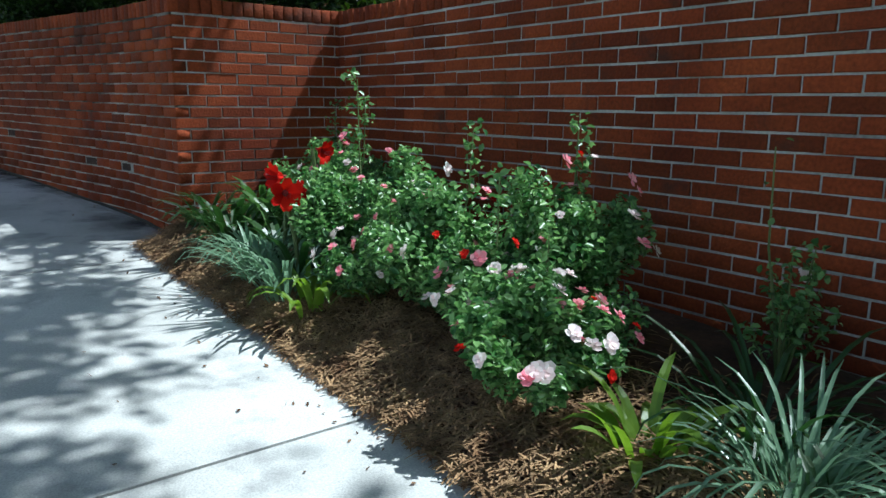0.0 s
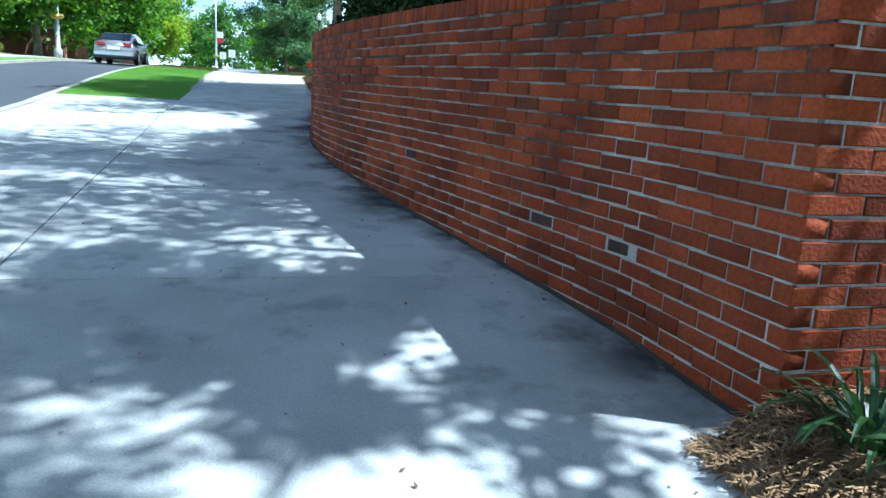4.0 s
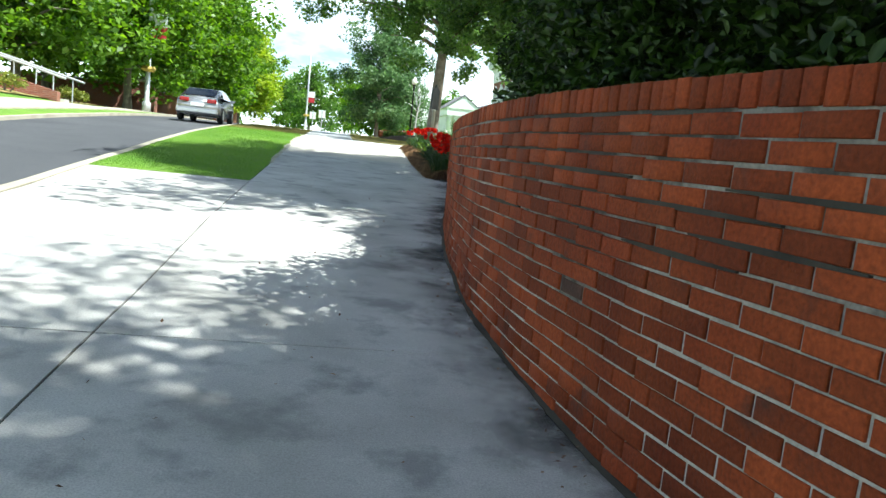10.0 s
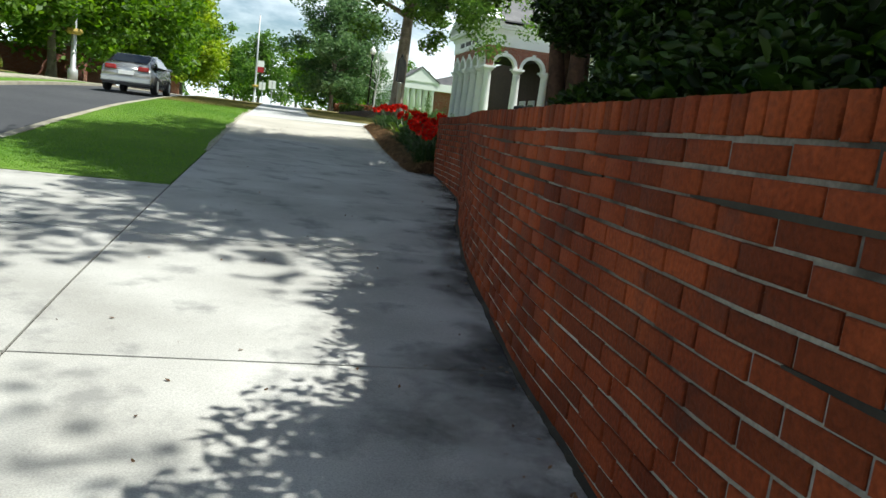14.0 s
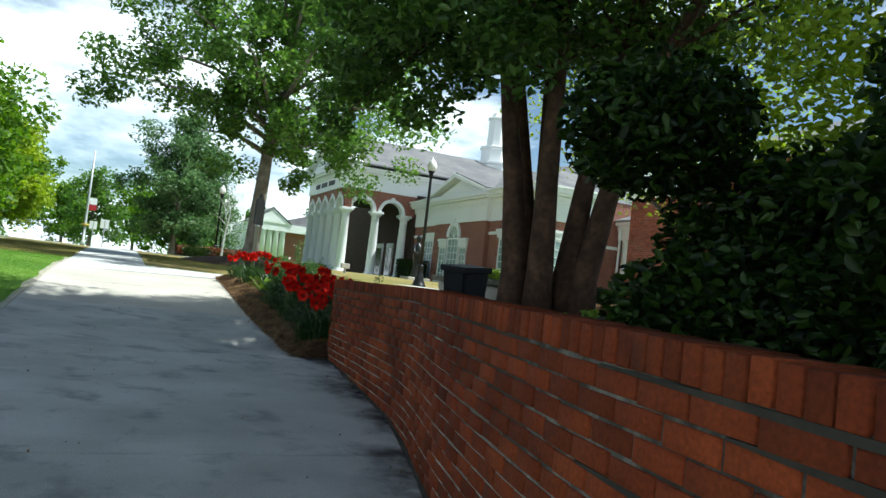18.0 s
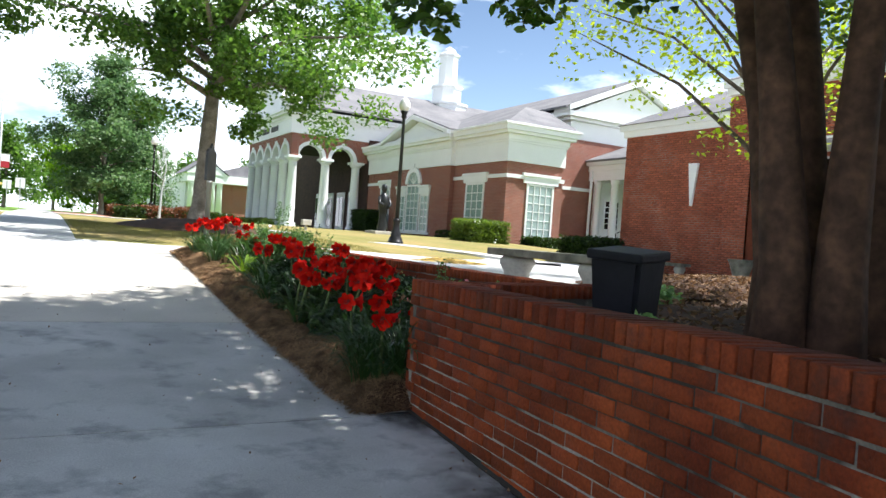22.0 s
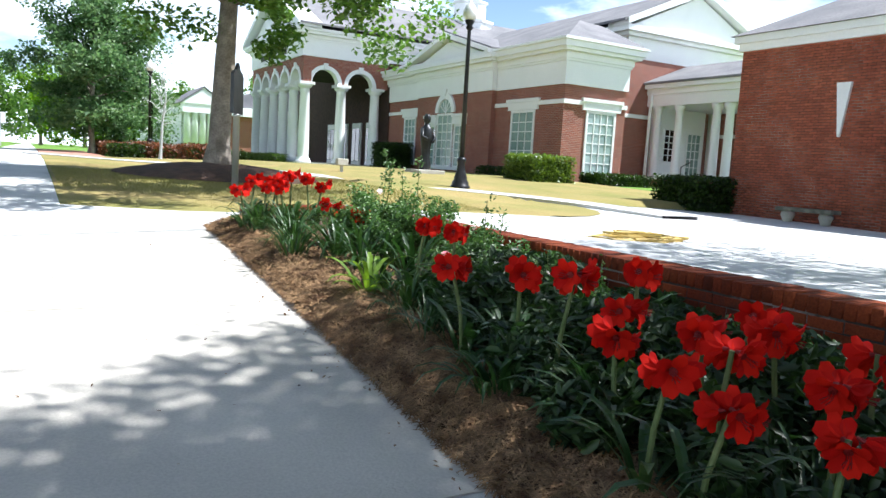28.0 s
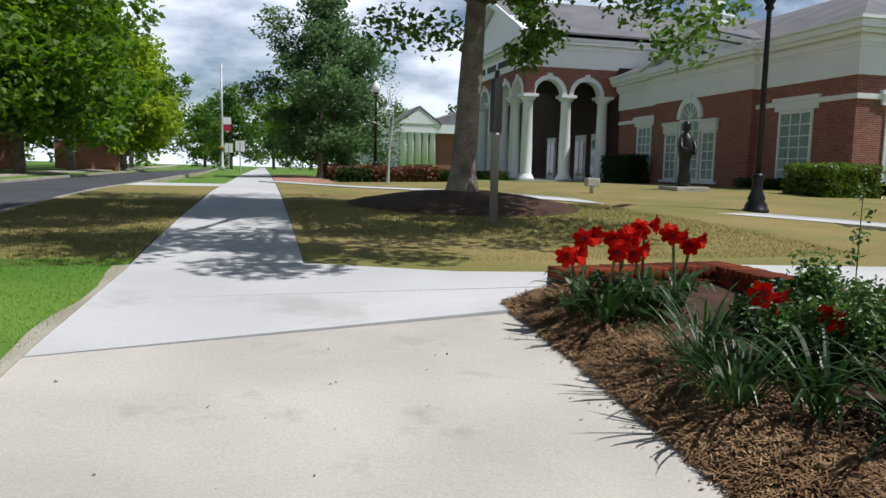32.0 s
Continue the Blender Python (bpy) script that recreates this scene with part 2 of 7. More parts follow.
ASPHALT = mk("asphalt", ((0.050, 0.052, 0.060), (0.075, 0.077, 0.085)), 0.9, 0.4, 60, 0.6, "", 0.25)
KERB = mk("kerb_concrete", ((0.30, 0.27, 0.21), (0.42, 0.39, 0.31)), 0.9, 1.5, 40, 0.3)
TURF = mk("turf", ((0.075, 0.165, 0.015), (0.14, 0.24, 0.03)), 1.0, 0.5, 30, 0.9, "", 0.3)
TAN_TURF = mk("dry_turf", ((0.27, 0.205, 0.075), (0.17, 0.165, 0.042)), 1.0, 0.45, 30, 0.9, "", 0.3)
STRAW = mk("pine_straw", ((0.12, 0.060, 0.026), (0.40, 0.25, 0.125)), 0.95, 7, 60, 0.8, "island", 0.3)
SOIL = mk("mulch_soil", ((0.035, 0.018, 0.010), (0.085, 0.042, 0.024)), 1.0, 4, 30, 1.0, "", 0.35)
BARK = mk("grey_bark", ((0.15, 0.125, 0.10), (0.30, 0.26, 0.22)), 0.95, 3, 22, 0.9, "", 0.3)
BARK_DARK = mk("dark_oak_bark", ((0.06, 0.048, 0.038), (0.15, 0.125, 0.10)), 0.95, 4, 25, 0.8, "", 0.3)
BARK_RED = mk("crape_bark", ((0.034, 0.017, 0.011), (0.105, 0.055, 0.034)), 0.9, 4.5, 16, 0.9, "", 0.4)
STEM = mk("green_stem", ((0.07, 0.11, 0.03), (0.14, 0.17, 0.06)), 0.6, 5, 40, 0.2)
WHITE = mk("white_paint", ((0.78, 0.79, 0.79), (0.83, 0.84, 0.84)), 0.55, 0.6, 20, 0.05, "", 0.03)
SHINGLE = mk("grey_shingle", ((0.13, 0.13, 0.14), (0.20, 0.195, 0.20)), 0.95, 0.7, 12, 0.5, "", 0.2)
IRON = mk("black_iron", ((0.010, 0.010, 0.012), (0.022, 0.022, 0.025)), 0.4, 2, 30, 0.1, "", 0.1, 0.3)
BRONZE = mk("dark_bronze", ((0.020, 0.022, 0.024), (0.045, 0.048, 0.05)), 0.4, 3, 30, 0.2, "", 0.2, 0.6)
STONE = mk("grey_stone", ((0.36, 0.34, 0.30), (0.52, 0.50, 0.45)), 0.9, 2, 30, 0.4)
MOSSY = mk("weathered_stone", ((0.10, 0.095, 0.075), (0.26, 0.25, 0.20)), 0.95, 4, 30, 0.6)
BLACK_PLASTIC = mk("black_cover", ((0.006, 0.007, 0.010), (0.013, 0.014, 0.019)), 0.6, 2, 20, 0.2, spec=0.15)
ALUMINIUM = mk("aluminium_frame", ((0.55, 0.56, 0.57), (0.66, 0.67, 0.68)), 0.4, 2, 30, 0.05, "", 0.05, 0.6)
PANE_DARK = mk("dark_glass", ((0.012, 0.014, 0.016), (0.02, 0.022, 0.024)), 0.06, 1, 5, 0.0, "", 0.1, 0.0, 0.8)
PANE_BLIND = mk("glass_over_blinds", ((0.22, 0.31, 0.29), (0.30, 0.40, 0.37)), 0.12, 1.2, 6, 0.0, "", 0.12, 0.0, 0.7)
INTERIOR = mk("shaded_interior", ((0.05, 0.04, 0.035), (0.08, 0.065, 0.055)), 0.9, 1, 8, 0.1)
GLOBE = mk("frosted_globe", ((0.78, 0.78, 0.76), (0.84, 0.84, 0.82)), 0.3, 2, 9, 0.0)
GALV = mk("galvanised_pole", ((0.40, 0.41, 0.42), (0.52, 0.53, 0.54)), 0.5, 1, 20, 0.1, "", 0.08, 0.4)
LETTER = mk("dark_lettering", ((0.03, 0.03, 0.03), (0.05, 0.05, 0.05)), 0.6, 2, 20, 0.0)
RED_FLAG = mk("crimson_cloth", ((0.35, 0.02, 0.03), (0.42, 0.03, 0.04)), 0.8, 2, 20, 0.1)
PAVER = mk("red_paver", ((0.36, 0.17, 0.12), (0.44, 0.23, 0.17)), 0.9, 1.2, 12, 0.3, "", 0.15)
HOSE = mk("yellow_hose", ((0.45, 0.30, 0.06), (0.55, 0.40, 0.12)), 0.6, 6, 30, 0.1)
SILVER = mk("silver_car_paint", ((0.42, 0.43, 0.44), (0.46, 0.47, 0.48)), 0.25, 1, 10, 0.0, "", 0.02, 0.7)
TYRE = mk("tyre_rubber", ((0.012, 0.012, 0.012), (0.02, 0.02, 0.02)), 0.9, 5, 50, 0.2)
TAILLIGHT = mk("red_lens", ((0.30, 0.01, 0.01), (0.36, 0.02, 0.02)), 0.2, 5, 20, 0.0)
PETAL_RED = mk_leaf("red_petal", (0.40, 0.003, 0.002), (0.62, 0.014, 0.004), 0.8, 0.15, 0.12)
PETAL_DARK = mk("flower_throat", ((0.16, 0.004, 0.006), (0.22, 0.008, 0.008)), 0.6, 20, 90, 0.0)
PETAL_PINK = mk_leaf("pink_petal", (0.78, 0.20, 0.27), (0.88, 0.45, 0.50), 0.6, 0.3)
PETAL_PALE = mk_leaf("pale_petal", (0.80, 0.62, 0.62), (0.86, 0.80, 0.78), 0.6, 0.3)
PETAL_WEAK = mk("dry_flower", ((0.30, 0.16, 0.07), (0.42, 0.25, 0.13)), 0.9, 20, 60, 0.2)
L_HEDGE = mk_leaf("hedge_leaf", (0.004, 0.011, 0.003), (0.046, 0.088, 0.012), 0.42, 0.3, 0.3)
L_TREE = mk_leaf("oak_leaf", (0.05, 0.12, 0.022), (0.16, 0.27, 0.05), 0.5, 0.5)
L_STREET = mk_leaf("street_tree_leaf", (0.05, 0.12, 0.012), (0.17, 0.29, 0.03), 0.5, 0.5)
L_YELLOW = mk_leaf("yellow_green_leaf", (0.18, 0.28, 0.02), (0.36, 0.44, 0.05), 0.5, 0.5)
L_BIRCH = mk_leaf("birch_leaf", (0.06, 0.13, 0.05), (0.16, 0.25, 0.10), 0.5, 0.45)
L_CRAPE = mk_leaf("crape_leaf", (0.03, 0.075, 0.012), (0.13, 0.22, 0.04), 0.4, 0.5)
# Near-black green: includes the shade under the flowers.
L_UNDER = mk_leaf("shaded_undergrowth_leaf", (0.008, 0.024, 0.006), (0.034, 0.07, 0.014), 0.5, 0.2)
L_ROSE = mk_leaf("rose_leaf", (0.04, 0.12, 0.03), (0.26, 0.42, 0.15), 0.35, 0.35)
L_ROSE_DEEP = mk_leaf("deep_rose_leaf", (0.025, 0.07, 0.016), (0.15, 0.26, 0.07), 0.4, 0.3)
L_STRAP = mk_leaf("strap_leaf", (0.012, 0.038, 0.009), (0.05, 0.105, 0.022), 0.4, 0.25)
L_GREY = mk_leaf("grey_green_blade", (0.09, 0.18, 0.10), (0.36, 0.48, 0.32), 0.3, 0.3)
L_LIME = mk_leaf("bright_leaf", (0.10, 0.19, 0.02), (0.26, 0.36, 0.05), 0.4, 0.4)
L_BOX = mk_leaf("box_hedge_leaf", (0.06, 0.11, 0.015), (0.17, 0.25, 0.03), 0.4, 0.35)
L_REDSHRUB = mk_leaf("russet_shrub_leaf", (0.06, 0.04, 0.02), (0.22, 0.07, 0.03), 0.5, 0.3)
BLADE = mk_leaf("grass_blade", (0.08, 0.19, 0.012), (0.20, 0.36, 0.03), 0.5, 0.4)
BLADE_DRY = mk_leaf("dry_grass_blade", (0.14, 0.15, 0.035), (0.27, 0.23, 0.075), 0.6, 0.35)
L_BANK = mk_leaf("bank_shrub_leaf", (0.12, 0.16, 0.03), (0.32, 0.34, 0.07), 0.5, 0.4)
CHIPS = mk_leaf("leaf_litter", (0.07, 0.035, 0.018), (0.27, 0.16, 0.085), 0.8, 0.2)


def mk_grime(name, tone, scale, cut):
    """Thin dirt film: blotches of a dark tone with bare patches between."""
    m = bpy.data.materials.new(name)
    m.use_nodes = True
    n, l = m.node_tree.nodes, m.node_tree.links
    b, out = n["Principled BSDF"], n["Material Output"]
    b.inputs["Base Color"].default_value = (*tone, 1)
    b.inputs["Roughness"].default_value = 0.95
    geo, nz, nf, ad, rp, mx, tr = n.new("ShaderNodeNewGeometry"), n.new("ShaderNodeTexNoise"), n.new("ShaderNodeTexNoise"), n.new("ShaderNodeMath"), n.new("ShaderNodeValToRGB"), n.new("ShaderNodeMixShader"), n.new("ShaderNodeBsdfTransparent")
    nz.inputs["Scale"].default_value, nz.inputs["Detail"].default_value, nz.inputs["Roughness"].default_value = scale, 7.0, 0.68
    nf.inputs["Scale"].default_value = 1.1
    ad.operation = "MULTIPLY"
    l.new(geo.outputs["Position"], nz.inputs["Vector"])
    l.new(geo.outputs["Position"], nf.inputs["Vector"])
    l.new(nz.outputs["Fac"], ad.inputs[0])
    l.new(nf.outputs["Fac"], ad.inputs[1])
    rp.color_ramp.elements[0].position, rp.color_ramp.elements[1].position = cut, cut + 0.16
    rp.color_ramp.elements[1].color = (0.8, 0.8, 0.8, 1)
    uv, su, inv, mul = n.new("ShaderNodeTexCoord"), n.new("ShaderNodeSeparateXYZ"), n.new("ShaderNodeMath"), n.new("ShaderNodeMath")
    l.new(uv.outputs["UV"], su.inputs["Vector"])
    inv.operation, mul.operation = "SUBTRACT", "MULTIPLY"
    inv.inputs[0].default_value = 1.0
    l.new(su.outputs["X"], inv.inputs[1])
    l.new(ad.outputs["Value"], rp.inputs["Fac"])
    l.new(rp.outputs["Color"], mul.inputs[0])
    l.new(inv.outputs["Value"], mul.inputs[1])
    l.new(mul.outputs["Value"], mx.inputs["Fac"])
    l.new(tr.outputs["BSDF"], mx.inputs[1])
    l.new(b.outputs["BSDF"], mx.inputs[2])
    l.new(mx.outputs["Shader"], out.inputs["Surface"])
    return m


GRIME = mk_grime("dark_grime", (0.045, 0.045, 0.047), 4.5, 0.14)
GRIME_THIN = mk_grime("thin_grime", (0.09, 0.09, 0.088), 3.0, 0.25)


# ---- builders ----
def thing(name, at, label, category, group="", kind=""):
    ob = new(name)
    ob.location = at
    ob.empty_display_size = 0.2
    return tagged(ob, label, category, group, kind)


def part(name, bm, material, parent, label="", world=False, smooth=False):
    """One mesh object from a bmesh. world: the mesh is drawn in world places, though it hangs under parent."""
    me = bpy.data.meshes.new(name)
    if world and parent:
        bmesh.ops.translate(bm, vec=-top_place(parent), verts=bm.verts)
    bm.to_mesh(me)
    bm.free()
    if smooth:
        me.polygons.foreach_set("use_smooth", [True] * len(me.polygons))
    me.materials.append(material)
    ob = new(name, me)
    ob.parent = parent
    return tagged(ob, label)


def top_place(ob):
    v = Vector(ob.location)
    while ob.parent:
        ob = ob.parent
        v += Vector(ob.location)
    return v


def sheet(name, verts, faces, material, parent=None, label="", smooth=False):
    """One mesh object from arrays of places and of equal-sided faces."""
    verts, faces = np.asarray(verts, np.float32), np.asarray(faces, np.int32)
    me = bpy.data.meshes.new(name)
    k = faces.shape[1]
    me.vertices.add(len(verts))
    me.vertices.foreach_set("co", verts.ravel())
    me.loops.add(faces.size)
    me.loops.foreach_set("vertex_index", faces.ravel())
    me.polygons.add(len(faces))
    me.polygons.foreach_set("loop_start", np.arange(0, faces.size, k, dtype=np.int32))
    if smooth:
        me.polygons.foreach_set("use_smooth", np.ones(len(faces), bool))
    me.update(calc_edges=True)
    me.materials.append(material)
    ob = new(name, me)
    if parent:
        ob.parent = parent
        ob.location = -top_place(parent)
    return tagged(ob, label)


def box(x0, x1, y0, y1, z0, z1, bm=None, bevel=0.0):
    bm = bm or bmesh.new()
    r = bmesh.ops.create_cube(bm, size=1.0)
    for v in r["verts"]:
        v.co = Vector(((x0 + x1) / 2 + v.co.x * (x1 - x0), (y0 + y1) / 2 + v.co.y * (y1 - y0), (z0 + z1) / 2 + v.co.z * (z1 - z0)))
    if bevel:
        edges = list({e for v in r["verts"] for e in v.link_edges})
        bmesh.ops.bevel(bm, geom=edges, offset=bevel, segments=2, affect="EDGES", profile=0.6)
    return bm


def prism(outline, axis, a, b, bm=None):
    """A flat outline pushed from a to b along an axis; outline in the other two axes, in order xyz."""
    bm = bm or bmesh.new()

    def at(p, d):
        return {"x": (d, p[0], p[1]), "y": (p[0], d, p[1]), "z": (p[0], p[1], d)}[axis]
    lo, hi = [bm.verts.new(at(p, a)) for p in outline], [bm.verts.new(at(p, b)) for p in outline]
    n = len(outline)
    bm.faces.new(lo)
    bm.faces.new(hi[::-1])
    for i in range(n):
        bm.faces.new((lo[i], hi[i], hi[(i + 1) % n], lo[(i + 1) % n]))
    bmesh.ops.recalc_face_normals(bm, faces=bm.faces)
    return bm


def lathe(profile, at=(0, 0, 0), seg=16, bm=None):
    """Rings of (radius, height) about a vertical axis at a place."""
    bm = bm or bmesh.new()
    rings = []
    for r, z in profile:
        rings.append([bm.verts.new((at[0] + r * math.cos(6.28319 * i / seg), at[1] + r * math.sin(6.28319 * i / seg), at[2] + z)) for i in range(seg)])
    for a, b in zip(rings, rings[1:]):
        for i in range(seg):
            bm.faces.new((a[i], a[(i + 1) % seg], b[(i + 1) % seg], b[i]))
    bm.faces.new(rings[0][::-1])
    bm.faces.new(rings[-1])
    return bm


def tube(points, radii, seg=8, bm=None):
    """A tapered tube through the points."""
    bm = bm or bmesh.new()
    pts = [Vector(p) for p in points]
    rings = []
    for i, p in enumerate(pts):
        d = (pts[min(i + 1, len(pts) - 1)] - pts[max(i - 1, 0)]).normalized()
        u = d.orthogonal().normalized() if abs(d.z) < 0.9 else d.cross(Vector((0, 1, 0))).normalized()
        w = d.cross(u)
        rings.append([bm.verts.new(p + radii[i] * (math.cos(6.28319 * k / seg) * u + math.sin(6.28319 * k / seg) * w)) for k in range(seg)])
    for a, b in zip(rings, rings[1:]):
        off = min(range(seg), key=lambda o: sum((a[k].co - b[(k + o) % seg].co).length for k in range(0, seg, 2)))
        for k in range(seg):
            bm.faces.new((a[k], a[(k + 1) % seg], b[(k + 1 + off) % seg], b[(k + off) % seg]))
    bm.faces.new(rings[0][::-1])
    bm.faces.new(rings[-1])
    return bm


def leaves(name, centres, length, width, material, parent=None, rng=None, up=0.3, label="", bend=0.25, full=False):
    """Many small leaves, folded along the rib, at the centres, joined into one mesh. full: each leaf in two rounded halves."""
    rng = rng or np.random.default_rng(1)
    c = np.asarray(centres, np.float32)
    n = len(c)
    d = rng.normal(size=(n, 3))
    d[:, 2] = d[:, 2] * 0.6 - 0.1
    d /= np.linalg.norm(d, axis=1)[:, None]
    nrm = rng.normal(size=(n, 3)) + (0, 0, up * 3)
    s = np.cross(d, nrm)
    s /= np.linalg.norm(s, axis=1)[:, None] + 1e-6
    nn = np.cross(s, d)
    k = rng.uniform(0.65, 1.3, (n, 1))
    L, W = length * k, width * k
    if full:
        q = [c - d * L / 2, c - d * L * 0.2 + s * W * 0.42 + nn * W * bend, c + d * L * 0.18 + s * W * 0.40 + nn * W * bend * 0.9, c + d * L / 2 - nn * L * 0.10,
             c + d * L * 0.18 - s * W * 0.40 + nn * W * bend * 0.9, c - d * L * 0.2 - s * W * 0.42 + nn * W * bend]
        v = np.stack(q, 1).reshape(-1, 3)
        b6 = np.arange(n)[:, None] * 6
        return sheet(name, v, np.concatenate([b6 + (0, 1, 2, 3), b6 + (0, 3, 4, 5)], 0), material, parent, label)
    v = np.stack([c - d * L / 2, c + s * W / 2 + nn * W * bend, c + d * L / 2, c - s * W / 2 + nn * W * bend], 1).reshape(-1, 3)
    f = np.arange(4 * n).reshape(n, 4)
    return sheet(name, v, f, material, parent, label)


def clumps(rng, centres, radii, count):
    """Places scattered round centres, thicker towards each middle."""
    which = rng.integers(0, len(centres), count)
    c, r = np.asarray(centres, float)[which], np.asarray(radii, float)[which]
    v = rng.normal(size=(count, 3))
    v /= np.linalg.norm(v, axis=1)[:, None]
    return c + v * (r * rng.uniform(0, 1, count) ** 0.45)[:, None] * (1, 1, 0.75)


# ---- levels ----
def walk_z(y):
    """Height of the pavement along the street."""
    return float(np.interp(y, [-80, 0, 5.4, 12.4, 18, 24.1, 32.1, 38, 42, 50, 80, 300], [-4.7, 0, 0.29, 0.70, 0.945, 1.19, 1.655, 1.93, 2.07, 2.26, 2.40, 2.5]))




def plaza_z(x):
    """Plaza paving: level with the planter wall's cap, falling gently towards the annex."""
    return 2.06 - 0.022 * max(0.0, x - 4.6)


WALL_TOP = 2.12


# ---- ground ----
def wall_x(y):
    """Street face of the long wavy wall."""
    return float(np.interp(y, [5.0, 5.4, 6.4, 6.9, 8.6, 9.1, 9.6, 10.0, 10.9, 12.0, 13.2, 14.9, 15.6, 16.5, 17.3, 18.0, 18.6, 19.3, 20.3, 21.0, 21.7, 22.6, 24.1],
                           [1.74, 1.72, 1.65, 1.57, 1.24, 1.15, 1.06, 0.99, 0.84, 0.73, 0.70, 0.82, 0.90, 1.02, 1.13, 1.26, 1.38, 1.53, 1.78, 1.92, 2.00, 2.08, 2.19]))


def wall_rise(y):
    """How far the long wall's cap stands over or under its mean level."""
    return float(np.interp(y, [5.4, 9.0, 12.0, 16.0, 20.5, 24.1], [-0.09, -0.03, 0.0, 0.0, 0.06, 0.04]))


def bed_edge(y):
    """Pavement edge of the northern flower bed."""
    return float(np.interp(y, [24.0, 27.0, 30.0, 34.0], [1.74, 1.77, 1.90, 2.08]))


def slab_line(y):
    """Long joint of the pavement, and further on its edge along the grass."""
    return float(np.interp(y, [5, 13, 16, 20, 25, 34, 37], [-1.40, -1.42, -1.50, -1.54, -1.57, -1.55, -1.45]))


def ground_z(x, y):
    z = walk_z(y)
    if x > (3.2 if y < 23 else 4.55) and y < 36:
        inner = 1.84 - 0.008 * max(0.0, x - 6)
        if y < 34:
            return inner - 0.05
        k = (y - 34) / 2
        return (inner - 0.05) * (1 - k) + min(z, inner + 0.1) * k
    if x > 3.2:
        far = float(np.interp(y, [36, 44, 52, 80], [1.9, 2.13, 2.4, 2.5]))
        k = min(1.0, (x - 3.2) / 6)
        return z * (1 - k) + far * k
    if x < -9.6:
        k = min(1.0, (-9.6 - x) / 14.0)
        return z + 3.2 * k * k * (3 - 2 * k) * float(np.interp(y, [-10, 15, 36, 46], [1, 1, 1, 0.12]))
    return z


gx = np.unique(np.concatenate([np.linspace(-14, 26, 81), np.linspace(-420, -14, 24), np.linspace(26, 420, 24)]))
gy = np.unique(np.concatenate([np.linspace(-12, 70, 165), np.linspace(-250, -12, 14), np.linspace(70, 700, 30)]))


def sunk(x, y):
    """How far the soil sheet lies under the finished surface there."""
    if 4.6 < x < 20 and 33.0 < y < 36.5 or 9.0 < x < 20 and 33.5 < y < 40.8:
        return 0.35
    if 3.2 < x < 11.7 and 5 < y < 25.2:
        return 0.45
    if -9.3 < x < -3.2 or (-3.6 < x < 4.6 and y < 38):
        return 0.16
    return 0.03 if not (-2.0 < x < 0.9) else 0.08


gv = [(x, y, ground_z(x, y) - sunk(x, y)) for y in gy for x in gx]
nx = len(gx)
gf = [(j * nx + i, j * nx + i + 1, (j + 1) * nx + i + 1, (j + 1) * nx + i) for j in range(len(gy) - 1) for i in range(nx - 1)]
ground = sheet("ground", gv, gf, TURF, smooth=True)
tagged(ground, "mown grass ground sloping up along the street", "ground", kind="structure")


def strip(name, xs, ys, zf, material, thick, parent=None, label="", rows=None):
    """A slab that follows the slope: left and right edge as functions or numbers of y."""
    bm = bmesh.new()
    left, right = xs
    fl = left if callable(left) else (lambda y: left)
    fr = right if callable(right) else (lambda y: right)
    prev = None
    for y in ys:
        a, b = fl(y), fr(y)
        za, zb = zf(a, y), zf(b, y)
        now = [bm.verts.new(p) for p in ((a, y, za - thick), (a, y, za), (b, y, zb), (b, y, zb - thick))]
        if prev:
            for k in range(4):
                bm.faces.new((prev[k], prev[(k + 1) % 4], now[(k + 1) % 4], now[k]))
        else:
            bm.faces.new(now[::-1])
        prev = now
    bm.faces.new(prev)
    bmesh.ops.recalc_face_normals(bm, faces=bm.faces)
    return part(name, bm, material, parent, label)


def flat_z(x, y):
    return walk_z(y)


# road, kerbs
def road_l(y):
    return float(np.interp(y, [-60, 0, 20, 40, 60, 90, 160, 300], [-13.5, -10.5, -9.0, -8.6, -8.8, -9.6, -13.5, -26]))


def road_r(y):
    return float(np.interp(y, [-60, 0, 12, 15, 17, 19, 22, 26, 31, 60, 90, 160, 300], [-5.4, -4.3, -3.8, -3.75, -3.80, -3.98, -4.22, -4.48, -4.6, -4.5, -4.7, -7.8, -19]))


ry = np.concatenate([np.linspace(-60, -4, 15), np.linspace(-2, 70, 49), np.linspace(75, 300, 20)])
road = strip("road", (road_l, road_r), ry, lambda x, y: walk_z(y) - 0.09, ASPHALT, 0.05)
tagged(road, "dark grey asphalt street", "road", kind="structure")
kerb_near = strip("kerb_near", (lambda y: road_r(y) - 0.02, lambda y: road_r(y) + 0.14), ry, lambda x, y: walk_z(y) + 0.012, KERB, 0.2)
tagged(kerb_near, "pale concrete kerb along the street", "kerb", kind="structure")
kerb_far = strip("kerb_far", (lambda y: road_l(y) - 0.16, lambda y: road_l(y) + 0.02), ry, lambda x, y: walk_z(y) + 0.012, KERB, 0.2)
tagged(kerb_far, "pale concrete kerb on the far side of the street", "kerb", kind="structure")
far_walk = strip("pavement_far", (lambda y: road_l(y) - 3.1, lambda y: road_l(y) - 1.5), ry, lambda x, y: ground_z(x, y) + 0.02, KERB, 0.12)
tagged(far_walk, "pale concrete pavement across the street", "pavement", kind="structure")

